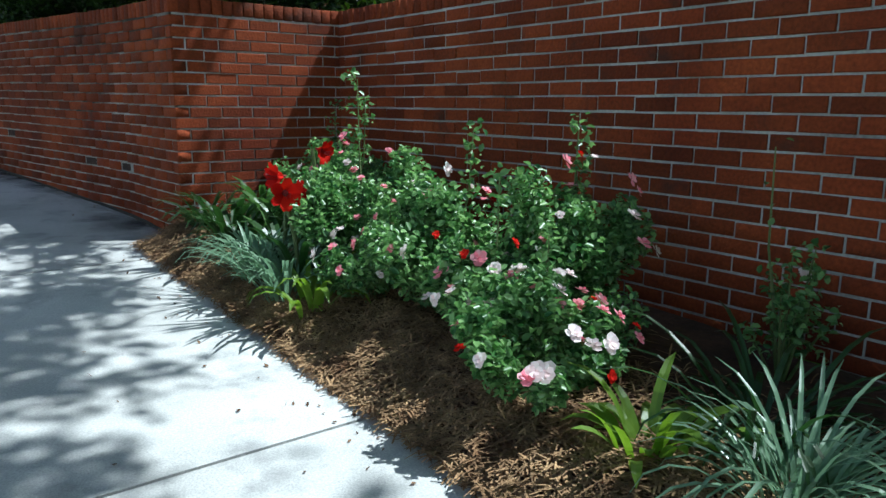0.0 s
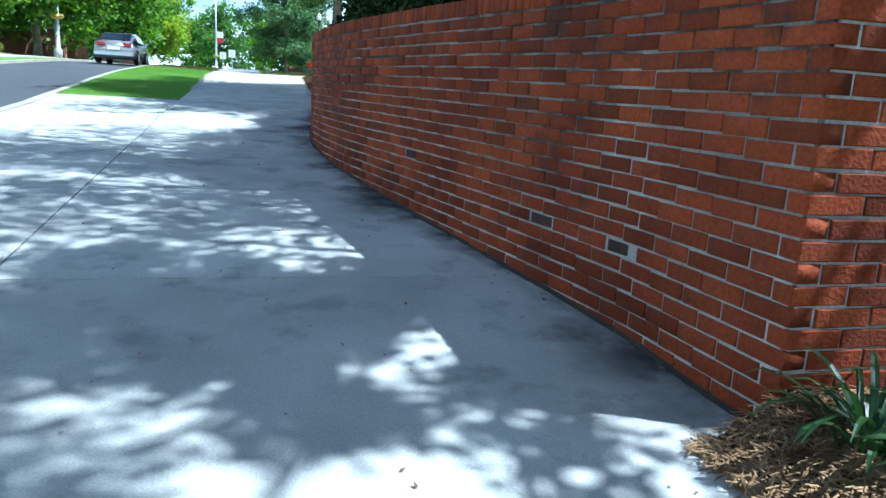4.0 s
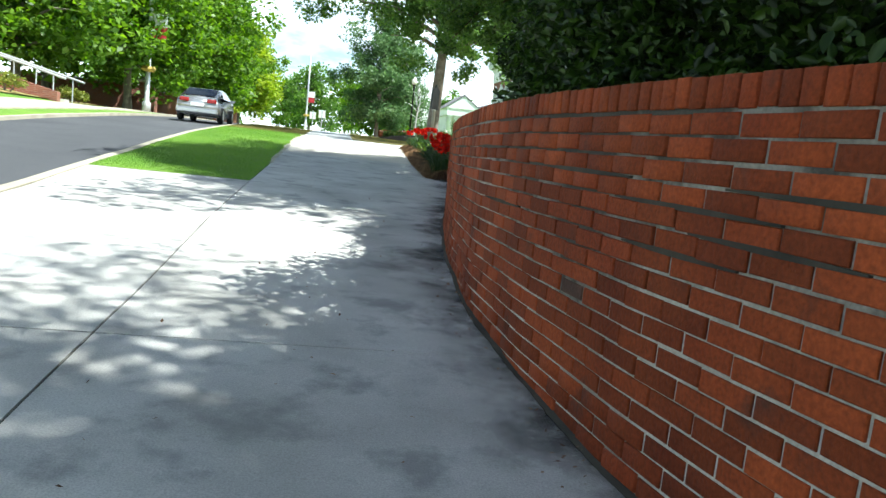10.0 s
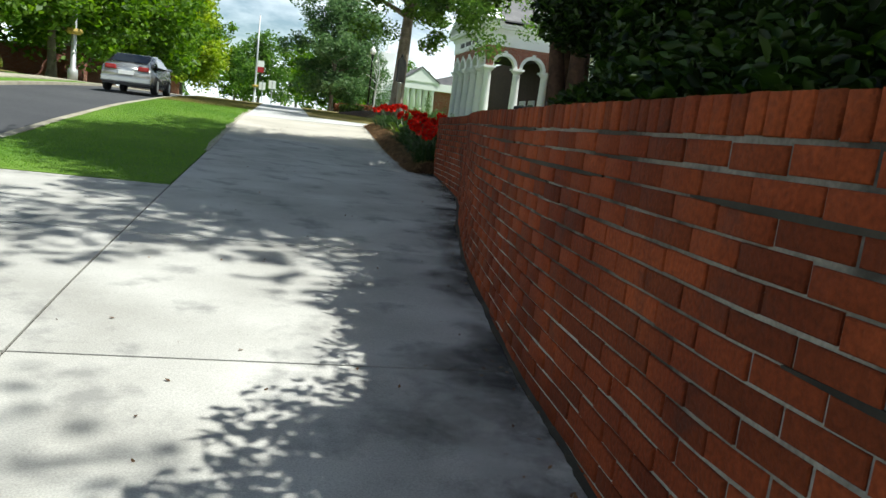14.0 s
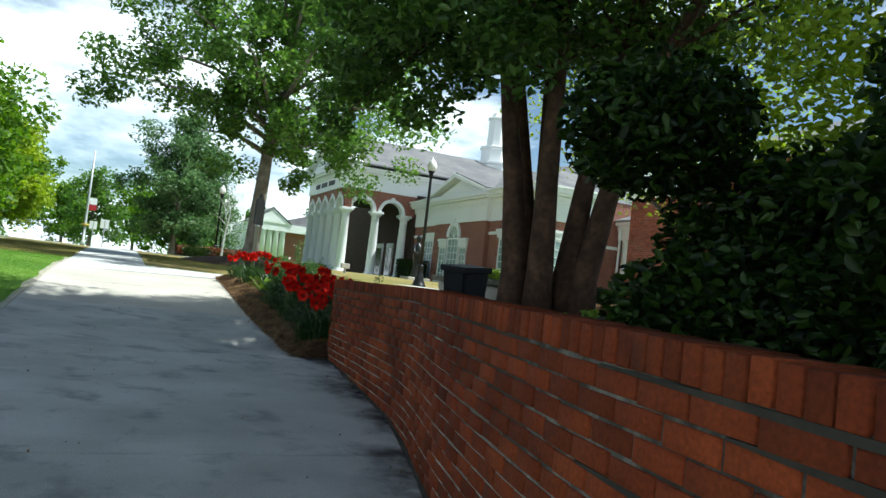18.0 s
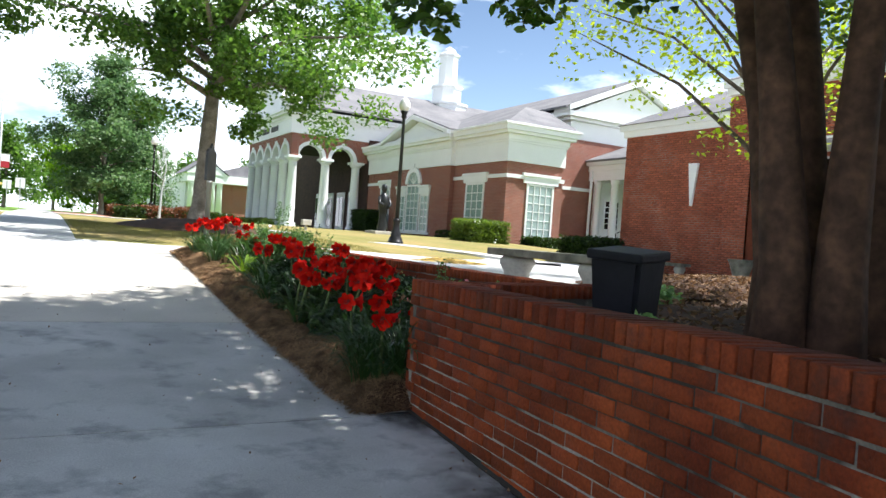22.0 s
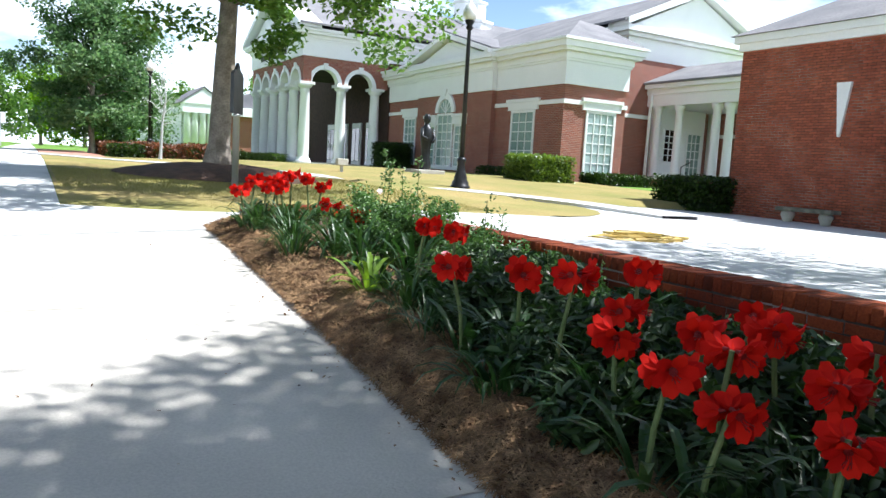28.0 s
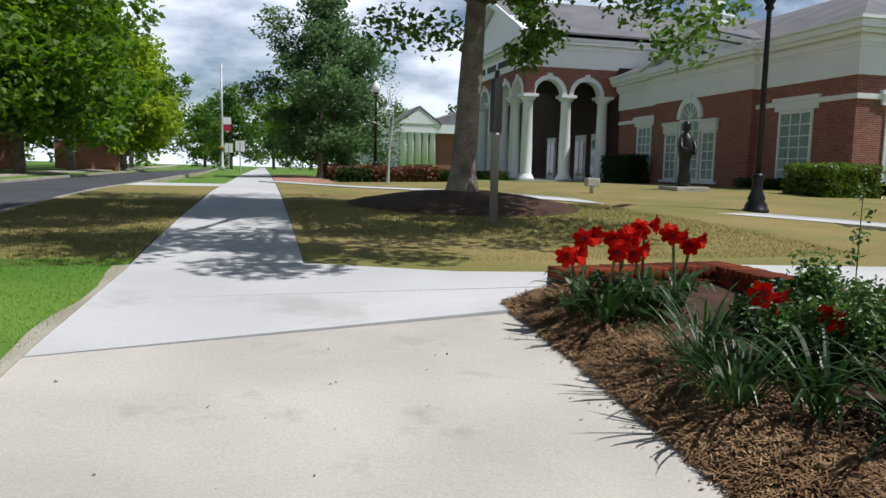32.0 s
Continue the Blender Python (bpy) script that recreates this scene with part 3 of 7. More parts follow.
# pavement of poured slabs, cut by joints
pavement = thing("pavement", (0, 0, 0), "grey concrete pavement of large poured slabs with dark joints", "pavement", kind="structure")
GAP = 0.009
JOINTS = [-8, -5.7, -3.1, -0.45, 2.23, 4.97, 7.35, 9.83, 12.12, 14.93, 17.45, 20.0, 23.9, 27.35, 30.75, 34.15]


def edge_right(y):
    if y < 5.3:
        return 1.42
    if y < 24.05:
        return wall_x(y) + 0.03
    return bed_edge(y) + 0.02


base = strip("joint_bed", (lambda y: -3.6 if y < 20.0 else slab_line(y) + 0.02, edge_right), np.concatenate([np.linspace(-8, 5.2, 20), np.linspace(5.32, 19.97, 40), np.linspace(20.02, 24.0, 14), np.linspace(24.1, 34.5, 16)]), lambda x, y: walk_z(y) - 0.012, JOINT, 0.06, pavement)
for a, b in zip(JOINTS, JOINTS[1:]):
    ys = np.linspace(a + GAP, b - GAP, 9)
    stuff = SAND_CONCRETE if a > 27 else CONCRETE
    strip("slab", (lambda y: slab_line(y) + 0.007, edge_right), ys, lambda x, y: walk_z(y), stuff, 0.05, pavement)
    if b < 20.1:
        strip("slab", (lambda y: road_r(y) + 0.15, lambda y: slab_line(y) - 0.007), ys, lambda x, y: walk_z(y), CONCRETE, 0.05, pavement)
north = thing("pavement_north", (0, 0, 0), "pale new concrete pavement running on beside the lawn", "pavement", kind="structure")


def new_z(x, y):
    return walk_z(y) + 0.014 * max(0.0, x - 0.4)


strip("slab", (-1.53, lambda y: 2.1 if y < 35.0 else 4.0), np.linspace(34.17, 35.40, 5), new_z, CONCRETE_NEW, 0.06, north)
strip("slab", (-1.47, lambda y: float(np.interp(y, [35.4, 36.3, 37.1], [9.0, 2.2, 0.45]))), np.linspace(35.4, 37.1, 8), new_z, CONCRETE_NEW, 0.2, north)
# the joint between old and new concrete runs askew
for ob in list(pavement.children) + list(north.children):
    for v in ob.data.vertices:
        if 32.5 < v.co.y < 35.3:
            k = (v.co.y - 32.5) / 1.65 if v.co.y < 34.16 else (35.4 - v.co.y) / 1.23
            d = (0.228 * v.co.x - 0.05) * k
            v.co.y += d
            v.co.z += 0.0466 * d
for a, b in zip(list(range(0, 60, 3)), list(range(3, 63, 3))):
    strip("slab", (-1.43, 0.42), np.linspace(37.11 + a, 37.1 + b, 4), flat_z, CONCRETE_NEW, 0.06, north)
strip("slab", (-1.43, 0.42), np.linspace(97.2, 280, 20), flat_z, CONCRETE_NEW, 0.06, north)
cross = strip("pavement_cross", (lambda y: road_r(y) + 0.1, -1.44), np.linspace(54, 57, 4), lambda x, y: walk_z(y) + 0.004, CONCRETE_NEW, 0.06)
tagged(cross, "pale concrete path crossing the verge to the street", "path", kind="structure")
pavers = strip("paving_brick", (0.45, 3.2), np.linspace(60, 80, 8), lambda x, y: ground_z(x, y) + 0.02, PAVER, 0.08)
tagged(pavers, "reddish brick paving beside the far pavement", "paving", kind="structure")


verge = strip("verge", (lambda y: road_r(y) + 0.13, lambda y: slab_line(y) - 0.01), np.linspace(20.02, 37.5, 30), lambda x, y: walk_z(y) + 0.004, TURF, 0.12)
tagged(verge, "bright mown grass verge between pavement and street", "verge", kind="structure")


verge_dry = strip("verge_dry", (lambda y: road_r(y) + 0.13, lambda y: slab_line(y) - 0.01), np.linspace(37.5, 54, 20), lambda x, y: walk_z(y) + 0.004, TAN_TURF, 0.12)
tagged(verge_dry, "dry olive grass verge between pavement and street", "verge", kind="structure")


def blades(name, x0, x1, y0, y1, n, zf, material, label, h=0.035, seed=1):
    """Short grass blades, each a narrow three-cornered leaf."""
    r = np.random.default_rng(seed)
    fa, fb = (x0 if callable(x0) else (lambda y: x0)), (x1 if callable(x1) else (lambda y: x1))
    y = r.uniform(y0, y1, n)
    u = r.uniform(0, 1, n)
    xa, xb = np.array([fa(q) for q in y]), np.array([fb(q) for q in y])
    x = xa + (xb - xa) * u
    z = np.array([zf(a, b) for a, b in zip(x, y)])
    c = np.stack([x, y, z], 1)
    a = r.uniform(0, 6.283, n)
    hh = h * r.uniform(0.5, 1.4, n)
    s = np.stack([np.cos(a), np.sin(a), np.zeros(n)], 1) * (h * 0.13)
    tip = np.stack([r.normal(0, 0.4, n) * hh, r.normal(0, 0.4, n) * hh, hh], 1)
    v = np.stack([c - s, c + s, c + tip], 1).reshape(-1, 3)
    ob = sheet(name, v, np.arange(3 * n).reshape(n, 3), material)
    return tagged(ob, label, "grass", kind="stuff")


def apron_z(x, y):
    """Paving between the plaza and the lawn, rising gently."""
    return plaza_z(x) - 0.012 + 0.10 * (y - 35.42) / 5.7


def ribbon_path(name, pts, width, zf, material, label, category):
    """A path along a smooth line."""
    p = np.array(pts, float)
    t = np.linspace(0, len(p) - 1, 40)
    x, y = np.interp(t, range(len(p)), p[:, 0]), np.interp(t, range(len(p)), p[:, 1])
    for _ in range(6):
        x[1:-1], y[1:-1] = (x[:-2] + 2 * x[1:-1] + x[2:]) / 4, (y[:-2] + 2 * y[1:-1] + y[2:]) / 4
    dx, dy = np.gradient(x), np.gradient(y)
    k = np.hypot(dx, dy)
    v, f = [], []
    for i in range(40):
        for s in (-1, 1):
            px, py = x[i] - s * dy[i] / k[i] * width / 2, y[i] + s * dx[i] / k[i] * width / 2
            v += [(px, py, zf(px, py)), (px, py, zf(px, py) - 0.1)]
        if i:
            a, b = 4 * (i - 1), 4 * i
            f += [(a, b, b + 2, a + 2), (a + 1, a, b, b + 1), (a + 2, a + 3, b + 3, b + 2)]
    ob = sheet(name, v, f, material)
    return tagged(ob, label, category, kind="structure")


ribbon_path("path_lawn", [(12.9, 36.5), (12.9, 38.6), (12.5, 40.3), (11.5, 42.0), (9.3, 45.2), (6.5, 49.5), (3.6, 54), (1.6, 58), (0.3, 61)], 1.15,
            lambda x, y: max(ground_z(x, y) + 0.045, apron_z(x, y) + 0.03 if y < 43 else 0), CONCRETE_NEW, "narrow pale concrete path curving across the lawn", "path")

# plaza behind the planter
plaza = thing("pavement_plaza", (0, 0, 0), "bright pale concrete plaza beside the brick buildings", "pavement", kind="structure")
for i in range(6):
    x0, x1 = 4.66 + i * 2.46, 4.66 + (i + 1) * 2.46 - 0.012
    for y0, y1 in ((25.3, 28.2), (28.212, 31.2), (31.212, 35.39)):
        strip("slab", (x0, x1), (y0, y1), lambda x, y: plaza_z(x), CONCRETE_NEW, 0.12, plaza)
strip("slab", (9.0, 24.0), (35.42, 41.1), apron_z, CONCRETE_NEW, 0.3, plaza)
strip("slab", (12.0, 24.0), (18.0, 25.29), lambda x, y: plaza_z(x) - 0.01, CONCRETE_NEW, 0.25, plaza)

# dry lawn by the building
lv, lf = [], []
lx, ly = np.concatenate([np.linspace(0.43, 9.0, 24), np.linspace(9.2, 12.4, 17), np.linspace(12.7, 21.3, 18)]), np.linspace(35.4, 62, 60)


def lawn_near(x):
    return float(np.interp(x, [0.43, 0.6, 1.8, 4, 7.5, 9.0, 9.8, 10.8, 11.6, 12.1, 12.4, 21.3], [37.1, 36.9, 36.4, 36.05, 35.7, 35.65, 36.0, 36.8, 37.8, 39.0, 40.72, 40.72]))


for j, y in enumerate(ly):
    for x in lx:
        yy = lawn_near(x) + (62 - lawn_near(x)) * j / (len(ly) - 1)
        t_ = min(1.0, (yy - lawn_near(x)) / 4)
        lv.append((x, yy, (new_z(x, lawn_near(x)) - 0.012) * (1 - t_) + (ground_z(x, yy) + 0.018) * t_ if x < 9.2 else ground_z(x, yy) + 0.018))
        lv[-1] = (x, yy, max(lv[-1][2], ground_z(x, yy) - 0.004))
        if x > 8.5:
            t_ = min(1.0, max(0.0, (yy - 41.1) / 3))
            lv[-1] = (x, yy, (apron_z(x, min(yy, 41.1)) + 0.014) * (1 - t_) + (ground_z(x, yy) + 0.09) * t_)
            if yy > 40.9:
                lv[-1] = (x, yy, max(lv[-1][2], ground_z(x, yy) + 0.03))
for j in range(len(ly) - 1):
    for i in range(len(lx) - 1):
        a = j * len(lx) + i
        lf.append((a, a + 1, a + 1 + len(lx), a + len(lx)))
lawn = sheet("lawn", lv, lf, TAN_TURF, smooth=True)
tagged(lawn, "dry tan and green lawn beside the pavement", "lawn", kind="structure")


# ---- brick walls ----
COURSE, PITCH, BL, BH, BD = 0.081, 0.2435, 0.2325, 0.0700, 0.10


def brick_mesh(name, size, material, worn=0.004):
    me = bpy.data.meshes.new(name)
    bm = box(-size[0] / 2, size[0] / 2, -size[1], 0, -size[2] / 2, size[2] / 2)
    bmesh.ops.bevel(bm, geom=[e for e in bm.edges if all(v.co.y > -0.001 for v in e.verts)], offset=worn, segments=1, affect="EDGES")
    bm.to_mesh(me)
    bm.free()
    me.materials.append(material)
    return me


BRICK_ME = brick_mesh("brick", (BL, BD, BH), BRICK_A)
DARK_ME = brick_mesh("dark_brick", (BL * 0.93, BD, BH * 0.9), DARK_BRICK)


class Line:
    """A wall's face as a line on the ground; left of its direction is outside."""

    def __init__(self, pts):
        self.p = np.array(pts, float)
        self.s = np.concatenate([[0], np.cumsum(np.hypot(*np.diff(self.p, axis=0).T))])
        self.length = self.s[-1]

    def at(self, s):
        e = 0.04
        x, y = np.interp(s, self.s, self.p[:, 0]), np.interp(s, self.s, self.p[:, 1])
        a, b = max(0, s - e), min(self.length, s + e)
        dx, dy = np.interp(b, self.s, self.p[:, 0]) - np.interp(a, self.s, self.p[:, 0]), np.interp(b, self.s, self.p[:, 1]) - np.interp(a, self.s, self.p[:, 1])
        return x, y, math.atan2(dy, dx)


def brick_wall(name, line, thick, low, top, near, label, rng, cap=True, dark=(), start=(0.0, 0.0), stop=(0.0, 0.0), joint=None, rise=None):
    """Core of mortar, running-bond bricks standing 8 mm proud, a rowlock cap. near: stretch of s built as single bricks."""
    w = tagged(new(name), label, "wall", kind="structure")
    bm = bmesh.new()
    n = max(2, int(line.length / 0.15))
    prev = None
    for i in range(n + 1):
        x, y, a = line.at(0.03 + (line.length - 0.06) * i / n)
        ox, oy = math.sin(a), -math.cos(a)
        f, b = 0.010, thick - 0.010
        z0 = low(x, y) - 0.3
        up = rise(y) if rise else 0.0
        now = [bm.verts.new(q) for q in ((x + ox * f, y + oy * f, z0), (x + ox * f, y + oy * f, top + up - 0.1), (x + ox * b, y + oy * b, top + up - 0.1), (x + ox * b, y + oy * b, z0))]
        if prev:
            for k in range(4):
                bm.faces.new((prev[k], prev[(k + 1) % 4], now[(k + 1) % 4], now[k]))
        else:
            bm.faces.new(now[::-1])
        prev = now
    bm.faces.new(prev)
    bmesh.ops.recalc_face_normals(bm, faces=bm.faces)
    part("core", bm, joint or MORTAR, w)
    singles, field = 0, []
    courses = int((top - 0.115 + 1.2) / COURSE)
    for c in range(courses):
        z = top - 0.115 - COURSE * (c + 0.5)
        s = start[c % 2] if max(start) else (-PITCH / 2 if c % 2 else 0.0)
        end = line.length - stop[c % 2]
        if max(stop) and not max(start):
            s = end - PITCH * math.ceil(end / PITCH)
        while s < end:
            a0, a1 = max(0, s), min(end, s + PITCH)
            mid, ln = (a0 + a1) / 2, a1 - a0 - 0.012
            s += PITCH
            if ln < 0.05:
                continue
            x, y, a = line.at(mid)
            up = rise(y) if rise else 0.0
            if z + up + 0.04 < low(x, y) - 0.03:
                continue
            proud = rng.uniform(-0.004, 0.004)
            zj = rng.uniform(-0.003, 0.003)
            a += rng.uniform(-0.006, 0.006)
            px, py = x - math.sin(a) * proud, y + math.cos(a) * proud
            if any(abs(mid - ds) < PITCH / 2 and abs(z - dz) < COURSE / 2 for ds, dz in dark):
                ob = new("brick", DARK_ME)
                ob.matrix_basis = pose(px + math.sin(a) * 0.006, py - math.cos(a) * 0.006, z + up, 0, 0, math.degrees(a))
                ob.parent = w
            elif near[0] < mid < near[1] and near[2] < z < near[3] and ln > 0.2 and singles < 290:
                ob = new("brick", BRICK_ME)
                ob.matrix_basis = pose(px, py, z + up + zj, 0, rng.uniform(-0.5, 0.5), math.degrees(a))
                ob.parent = w
                singles += 1
            else:
                field.append((px, py, z + up + zj, a, ln, BH * rng.uniform(0.95, 1.03), BD))
    if cap:
        s, cp = 0.0, 0.0815
        while s + 0.07 < line.length:
            x, y, a = line.at(s + cp / 2)
            a += rng.uniform(-0.012, 0.012)
            proud = rng.uniform(-0.002, 0.006)
            field.append((x - math.sin(a) * proud, y + math.cos(a) * proud, top + (rise(y) if rise else 0.0) - 0.052 + rng.uniform(-0.003, 0.003), a, 0.0715, 0.105, thick))
            s += cp
    v, f = [], []
    for x, y, z, a, ln, h, d in field:
        c, sn = math.cos(a), math.sin(a)
        b = len(v)
        e = 0.004
        for dx, dy, dz in ((-ln / 2, 0, -h / 2), (ln / 2, 0, -h / 2), (ln / 2, 0, h / 2), (-ln / 2, 0, h / 2)):
            ex, ez = dx - math.copysign(e, dx), dz - math.copysign(e, dz)
            v.append((x + c * ex, y + sn * ex, z + ez))
            v.append((x + c * dx + sn * e, y + sn * dx - c * e, z + dz))
            v.append((x + c * dx + sn * d, y + sn * dx - c * d, z + dz))
        f.append((b, b + 3, b + 6, b + 9))
        for k in range(4):
            p, q = b + 3 * k, b + 3 * ((k + 1) % 4)
            f.append((p, p + 1, q + 1, q))
            f.append((p + 1, p + 2, q + 2, q + 1))
        f.append((b + 11, b + 8, b + 5, b + 2))
    if field:
        ob = sheet("brickwork", v, [t[::-1] for t in f], BRICK_B, w)
        tagged(ob, kind="stuff")
    return w


rng_w = random.Random(4)
WAVE = Line([(wall_x(y), y) for y in np.linspace(5.394, 24.106, 90)])
RETURN_S = Line([(3.25, 5.4), (1.714, 5.4)])
BACK = Line([(3.08, -6.0), (3.08, 5.5)])
END_N = Line([(2.184, 24.1), (4.29, 24.5)])
LOW = Line([(4.30, 24.2), (4.30, 35.0)])
LOW_END = Line([(4.65, 35.01), (2.6, 34.75)])


def at_walk(x, y):
    return walk_z(y)


brick_wall("wall_wave", WAVE, 0.30, at_walk, WALL_TOP, (2.0, 9.0, 0.9, 1.7), "long wavy red brick wall with a brick-on-edge cap", rng_w, dark=((3.72, 0.97), (1.06, 0.86), (1.72, 0.86), (6.1, 1.25)), start=(0.0, 0.112), stop=(0.0, 0.112), rise=wall_rise)
brick_wall("wall_return", RETURN_S, 0.30, at_walk, WALL_TOP, (0, 2, 0.4, 2.0), "short red brick wall closing the flower bed", rng_w, stop=(0.112, 0.0), joint=MORTAR_PALE, rise=wall_rise)
brick_wall("wall_back", BACK, 0.30, at_walk, WALL_TOP, (6.0, 11.2, 0.9, 1.75), "shaded red brick wall behind the rose bed", rng_w, joint=MORTAR_PALE, rise=wall_rise)
brick_wall("wall_end", END_N, 0.34, lambda x, y: 1.1, WALL_TOP + 0.03, (0, 2.2, 1.3, 2.0), "red brick end of the long wall", rng_w, start=(0.112, 0.0))
brick_wall("wall_low", LOW, 0.35, lambda x, y: 1.15 + 0.055 * (y - 24), WALL_TOP - 0.02, (3.0, 9.9, 1.3, 2.0), "low red brick planter wall with a flat brick cap", rng_w)
brick_wall("wall_low_end", LOW_END, 0.35, lambda x, y: 1.65, WALL_TOP - 0.02, (0, 2, 1.8, 2.1), "low red brick end of the planter", rng_w)

gaps = thing("open_joints", (0, 0, 0), "dark open bed joints where the wavy wall has cracked", "crack")
for c, ya, yb in ((3, 9.35, 10.45), (4, 10.2, 11.1), (5, 9.9, 10.6), (6, 10.35, 11.0), (3, 11.0, 11.9), (2, 12.6, 13.5), (2, 14.2, 15.6), (0, 15.3, 17.2), (1, 15.8, 16.6), (3, 14.9, 16.2), (4, 16.4, 17.3), (6, 12.2, 13.0)):
    pts = []
    for y in np.linspace(ya, yb, 10):
        z = WALL_TOP + wall_rise(y) - 0.115 - COURSE * c
        pts.append((wall_x(y), y, z))
    bm = bmesh.new()
    prev = None
    for k, (x, y, z) in enumerate(pts):
        h = 0.0035 + 0.007 * math.sin(math.pi * k / 9)
        now = [bm.verts.new(q) for q in ((x - 0.0025, y, z - h), (x - 0.0025, y, z + h), (x + 0.03, y, z + h), (x + 0.03, y, z - h))]
        if prev:
            for m in range(4):
                bm.faces.new((prev[m], prev[(m + 1) % 4], now[(m + 1) % 4], now[m]))
        else:
            bm.faces.new(now[::-1])
        prev = now
    bm.faces.new(prev)
    bmesh.ops.recalc_face_normals(bm, faces=bm.faces)
    part("gap", bm, JOINT, gaps)

blades("grass", lambda y: road_r(y) + 0.14, lambda y: slab_line(y) - 0.01, 20.04, 37.8, 90000, lambda x, y: walk_z(y), BLADE, "short green grass of the verge", h=0.024)
blades("grass", 0.5, 8.5, 37.1, 46, 50000, lambda x, y: (lambda t_: (new_z(x, lawn_near(x)) - 0.012) * (1 - t_) + (ground_z(x, y) + 0.018) * t_)(min(1.0, max(0.0, (y - lawn_near(x)) / 4))), BLADE_DRY, "short dry grass of the lawn", seed=2)
blades("grass", -4.4, -1.48, 37.0, 46, 26000, lambda x, y: walk_z(y), BLADE_DRY, "short dry grass of the verge", seed=3)
# planted ground behind the wall
def soil_z(x, y):
    """Mulch behind the wall: low against it, rising to a mound by the stems."""
    edge = wall_x(y) + 0.28 if y < 24.1 else 4.5
    k = min(1.0, max(0.0, (x - edge - 0.7) / 1.8))
    mound = 0.26 * math.exp(-((x - 5.5) ** 2 + (y - 21.6) ** 2) / 1.1)
    return 1.88 + 0.14 * k * k * (3 - 2 * k) + mound + 0.06 * noise.noise((x * 0.7, y * 0.7, 3)) + 0.03 * noise.noise((x * 3, y * 3, 0))


sv, sf = [], []
sx, sy = np.linspace(0.9, 11.9, 56), np.linspace(5.6, 25.25, 80)
for y in sy:
    edge = wall_x(y) + 0.28 if y < 24.1 else 4.5
    for x in sx:
        sv.append((max(x, edge), y, soil_z(max(x, edge), y)))
for j in range(len(sy) - 1):
    for i in range(len(sx) - 1):
        a = j * len(sx) + i
        sf.append((a, a + 1, a + 1 + len(sx), a + len(sx)))
shrub_bed = sheet("shrub_bed", sv, sf, SOIL, smooth=True)
tagged(shrub_bed, "dark mulched shrub bed behind the brick wall", "mulch", kind="structure")

# dirt gathered along the wall's foot
dv, df = [], []
for i, y in enumerate(np.linspace(5.45, 24.0, 400)):
    w_ = 0.018 + 0.03 * max(0.0, noise.noise((y * 1.3, 0, 0)) + 0.2) + 0.02 * abs(noise.noise((y * 9, 1, 0)))
    dv += [(wall_x(y) + 0.02, y, walk_z(y) + 0.016), (wall_x(y) - w_ * 0.5, y, walk_z(y) + 0.010), (wall_x(y) - w_, y, walk_z(y) + 0.001)]
    if i:
        b = 3 * i
        df += [(b - 3, b - 2, b + 1, b), (b - 2, b - 1, b + 2, b + 1)]
dirt = sheet("dirt_line", dv, [t[::-1] for t in df], JOINT)
tagged(dirt, "dark dirt gathered along the foot of the wall", "dirt", kind="stuff")


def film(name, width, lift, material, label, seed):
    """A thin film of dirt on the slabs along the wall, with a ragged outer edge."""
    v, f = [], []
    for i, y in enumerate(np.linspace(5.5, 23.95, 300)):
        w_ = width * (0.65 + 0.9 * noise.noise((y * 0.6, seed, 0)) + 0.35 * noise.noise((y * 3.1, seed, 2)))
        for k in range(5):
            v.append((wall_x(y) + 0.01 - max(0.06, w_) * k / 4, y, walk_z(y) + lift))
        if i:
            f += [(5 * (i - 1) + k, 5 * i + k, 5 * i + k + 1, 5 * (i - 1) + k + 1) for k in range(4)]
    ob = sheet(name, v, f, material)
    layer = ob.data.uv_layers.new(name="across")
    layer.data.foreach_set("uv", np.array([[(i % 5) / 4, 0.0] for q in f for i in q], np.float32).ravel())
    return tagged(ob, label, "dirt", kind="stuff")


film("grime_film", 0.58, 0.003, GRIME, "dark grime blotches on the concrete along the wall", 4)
worn = strip("worn_edge", (lambda y: slab_line(y) - 0.03 - 0.14 * max(0.0, 0.3 + noise.noise((y * 0.8, 0, 7))), lambda y: slab_line(y) + 0.03), np.linspace(24, 37, 60), lambda x, y: walk_z(y) + 0.012, KERB, 0.02)
tagged(worn, "worn bare sandy edge between grass and pavement", "dirt", kind="stuff")
film("grime_film", 1.25, 0.0015, GRIME_THIN, "thin grey grime blotches on the concrete slabs", 9)

# dry planted bank across the street
bv, bf = [], []
bxs, bys = np.linspace(-12.6, -26, 16), np.linspace(24, 50, 24)
for y in bys:
    for x in bxs:
        bv.append((x, y, ground_z(x, y) + 0.03))
for j in range(23):
    for i in range(15):
        a = j * 16 + i
        bf.append((a, a + 16, a + 17, a + 1))
bank = sheet("planted_bank", bv, bf, TAN_TURF, smooth=True)
tagged(bank, "dry tan planted bank rising across the street", "bank", kind="structure")


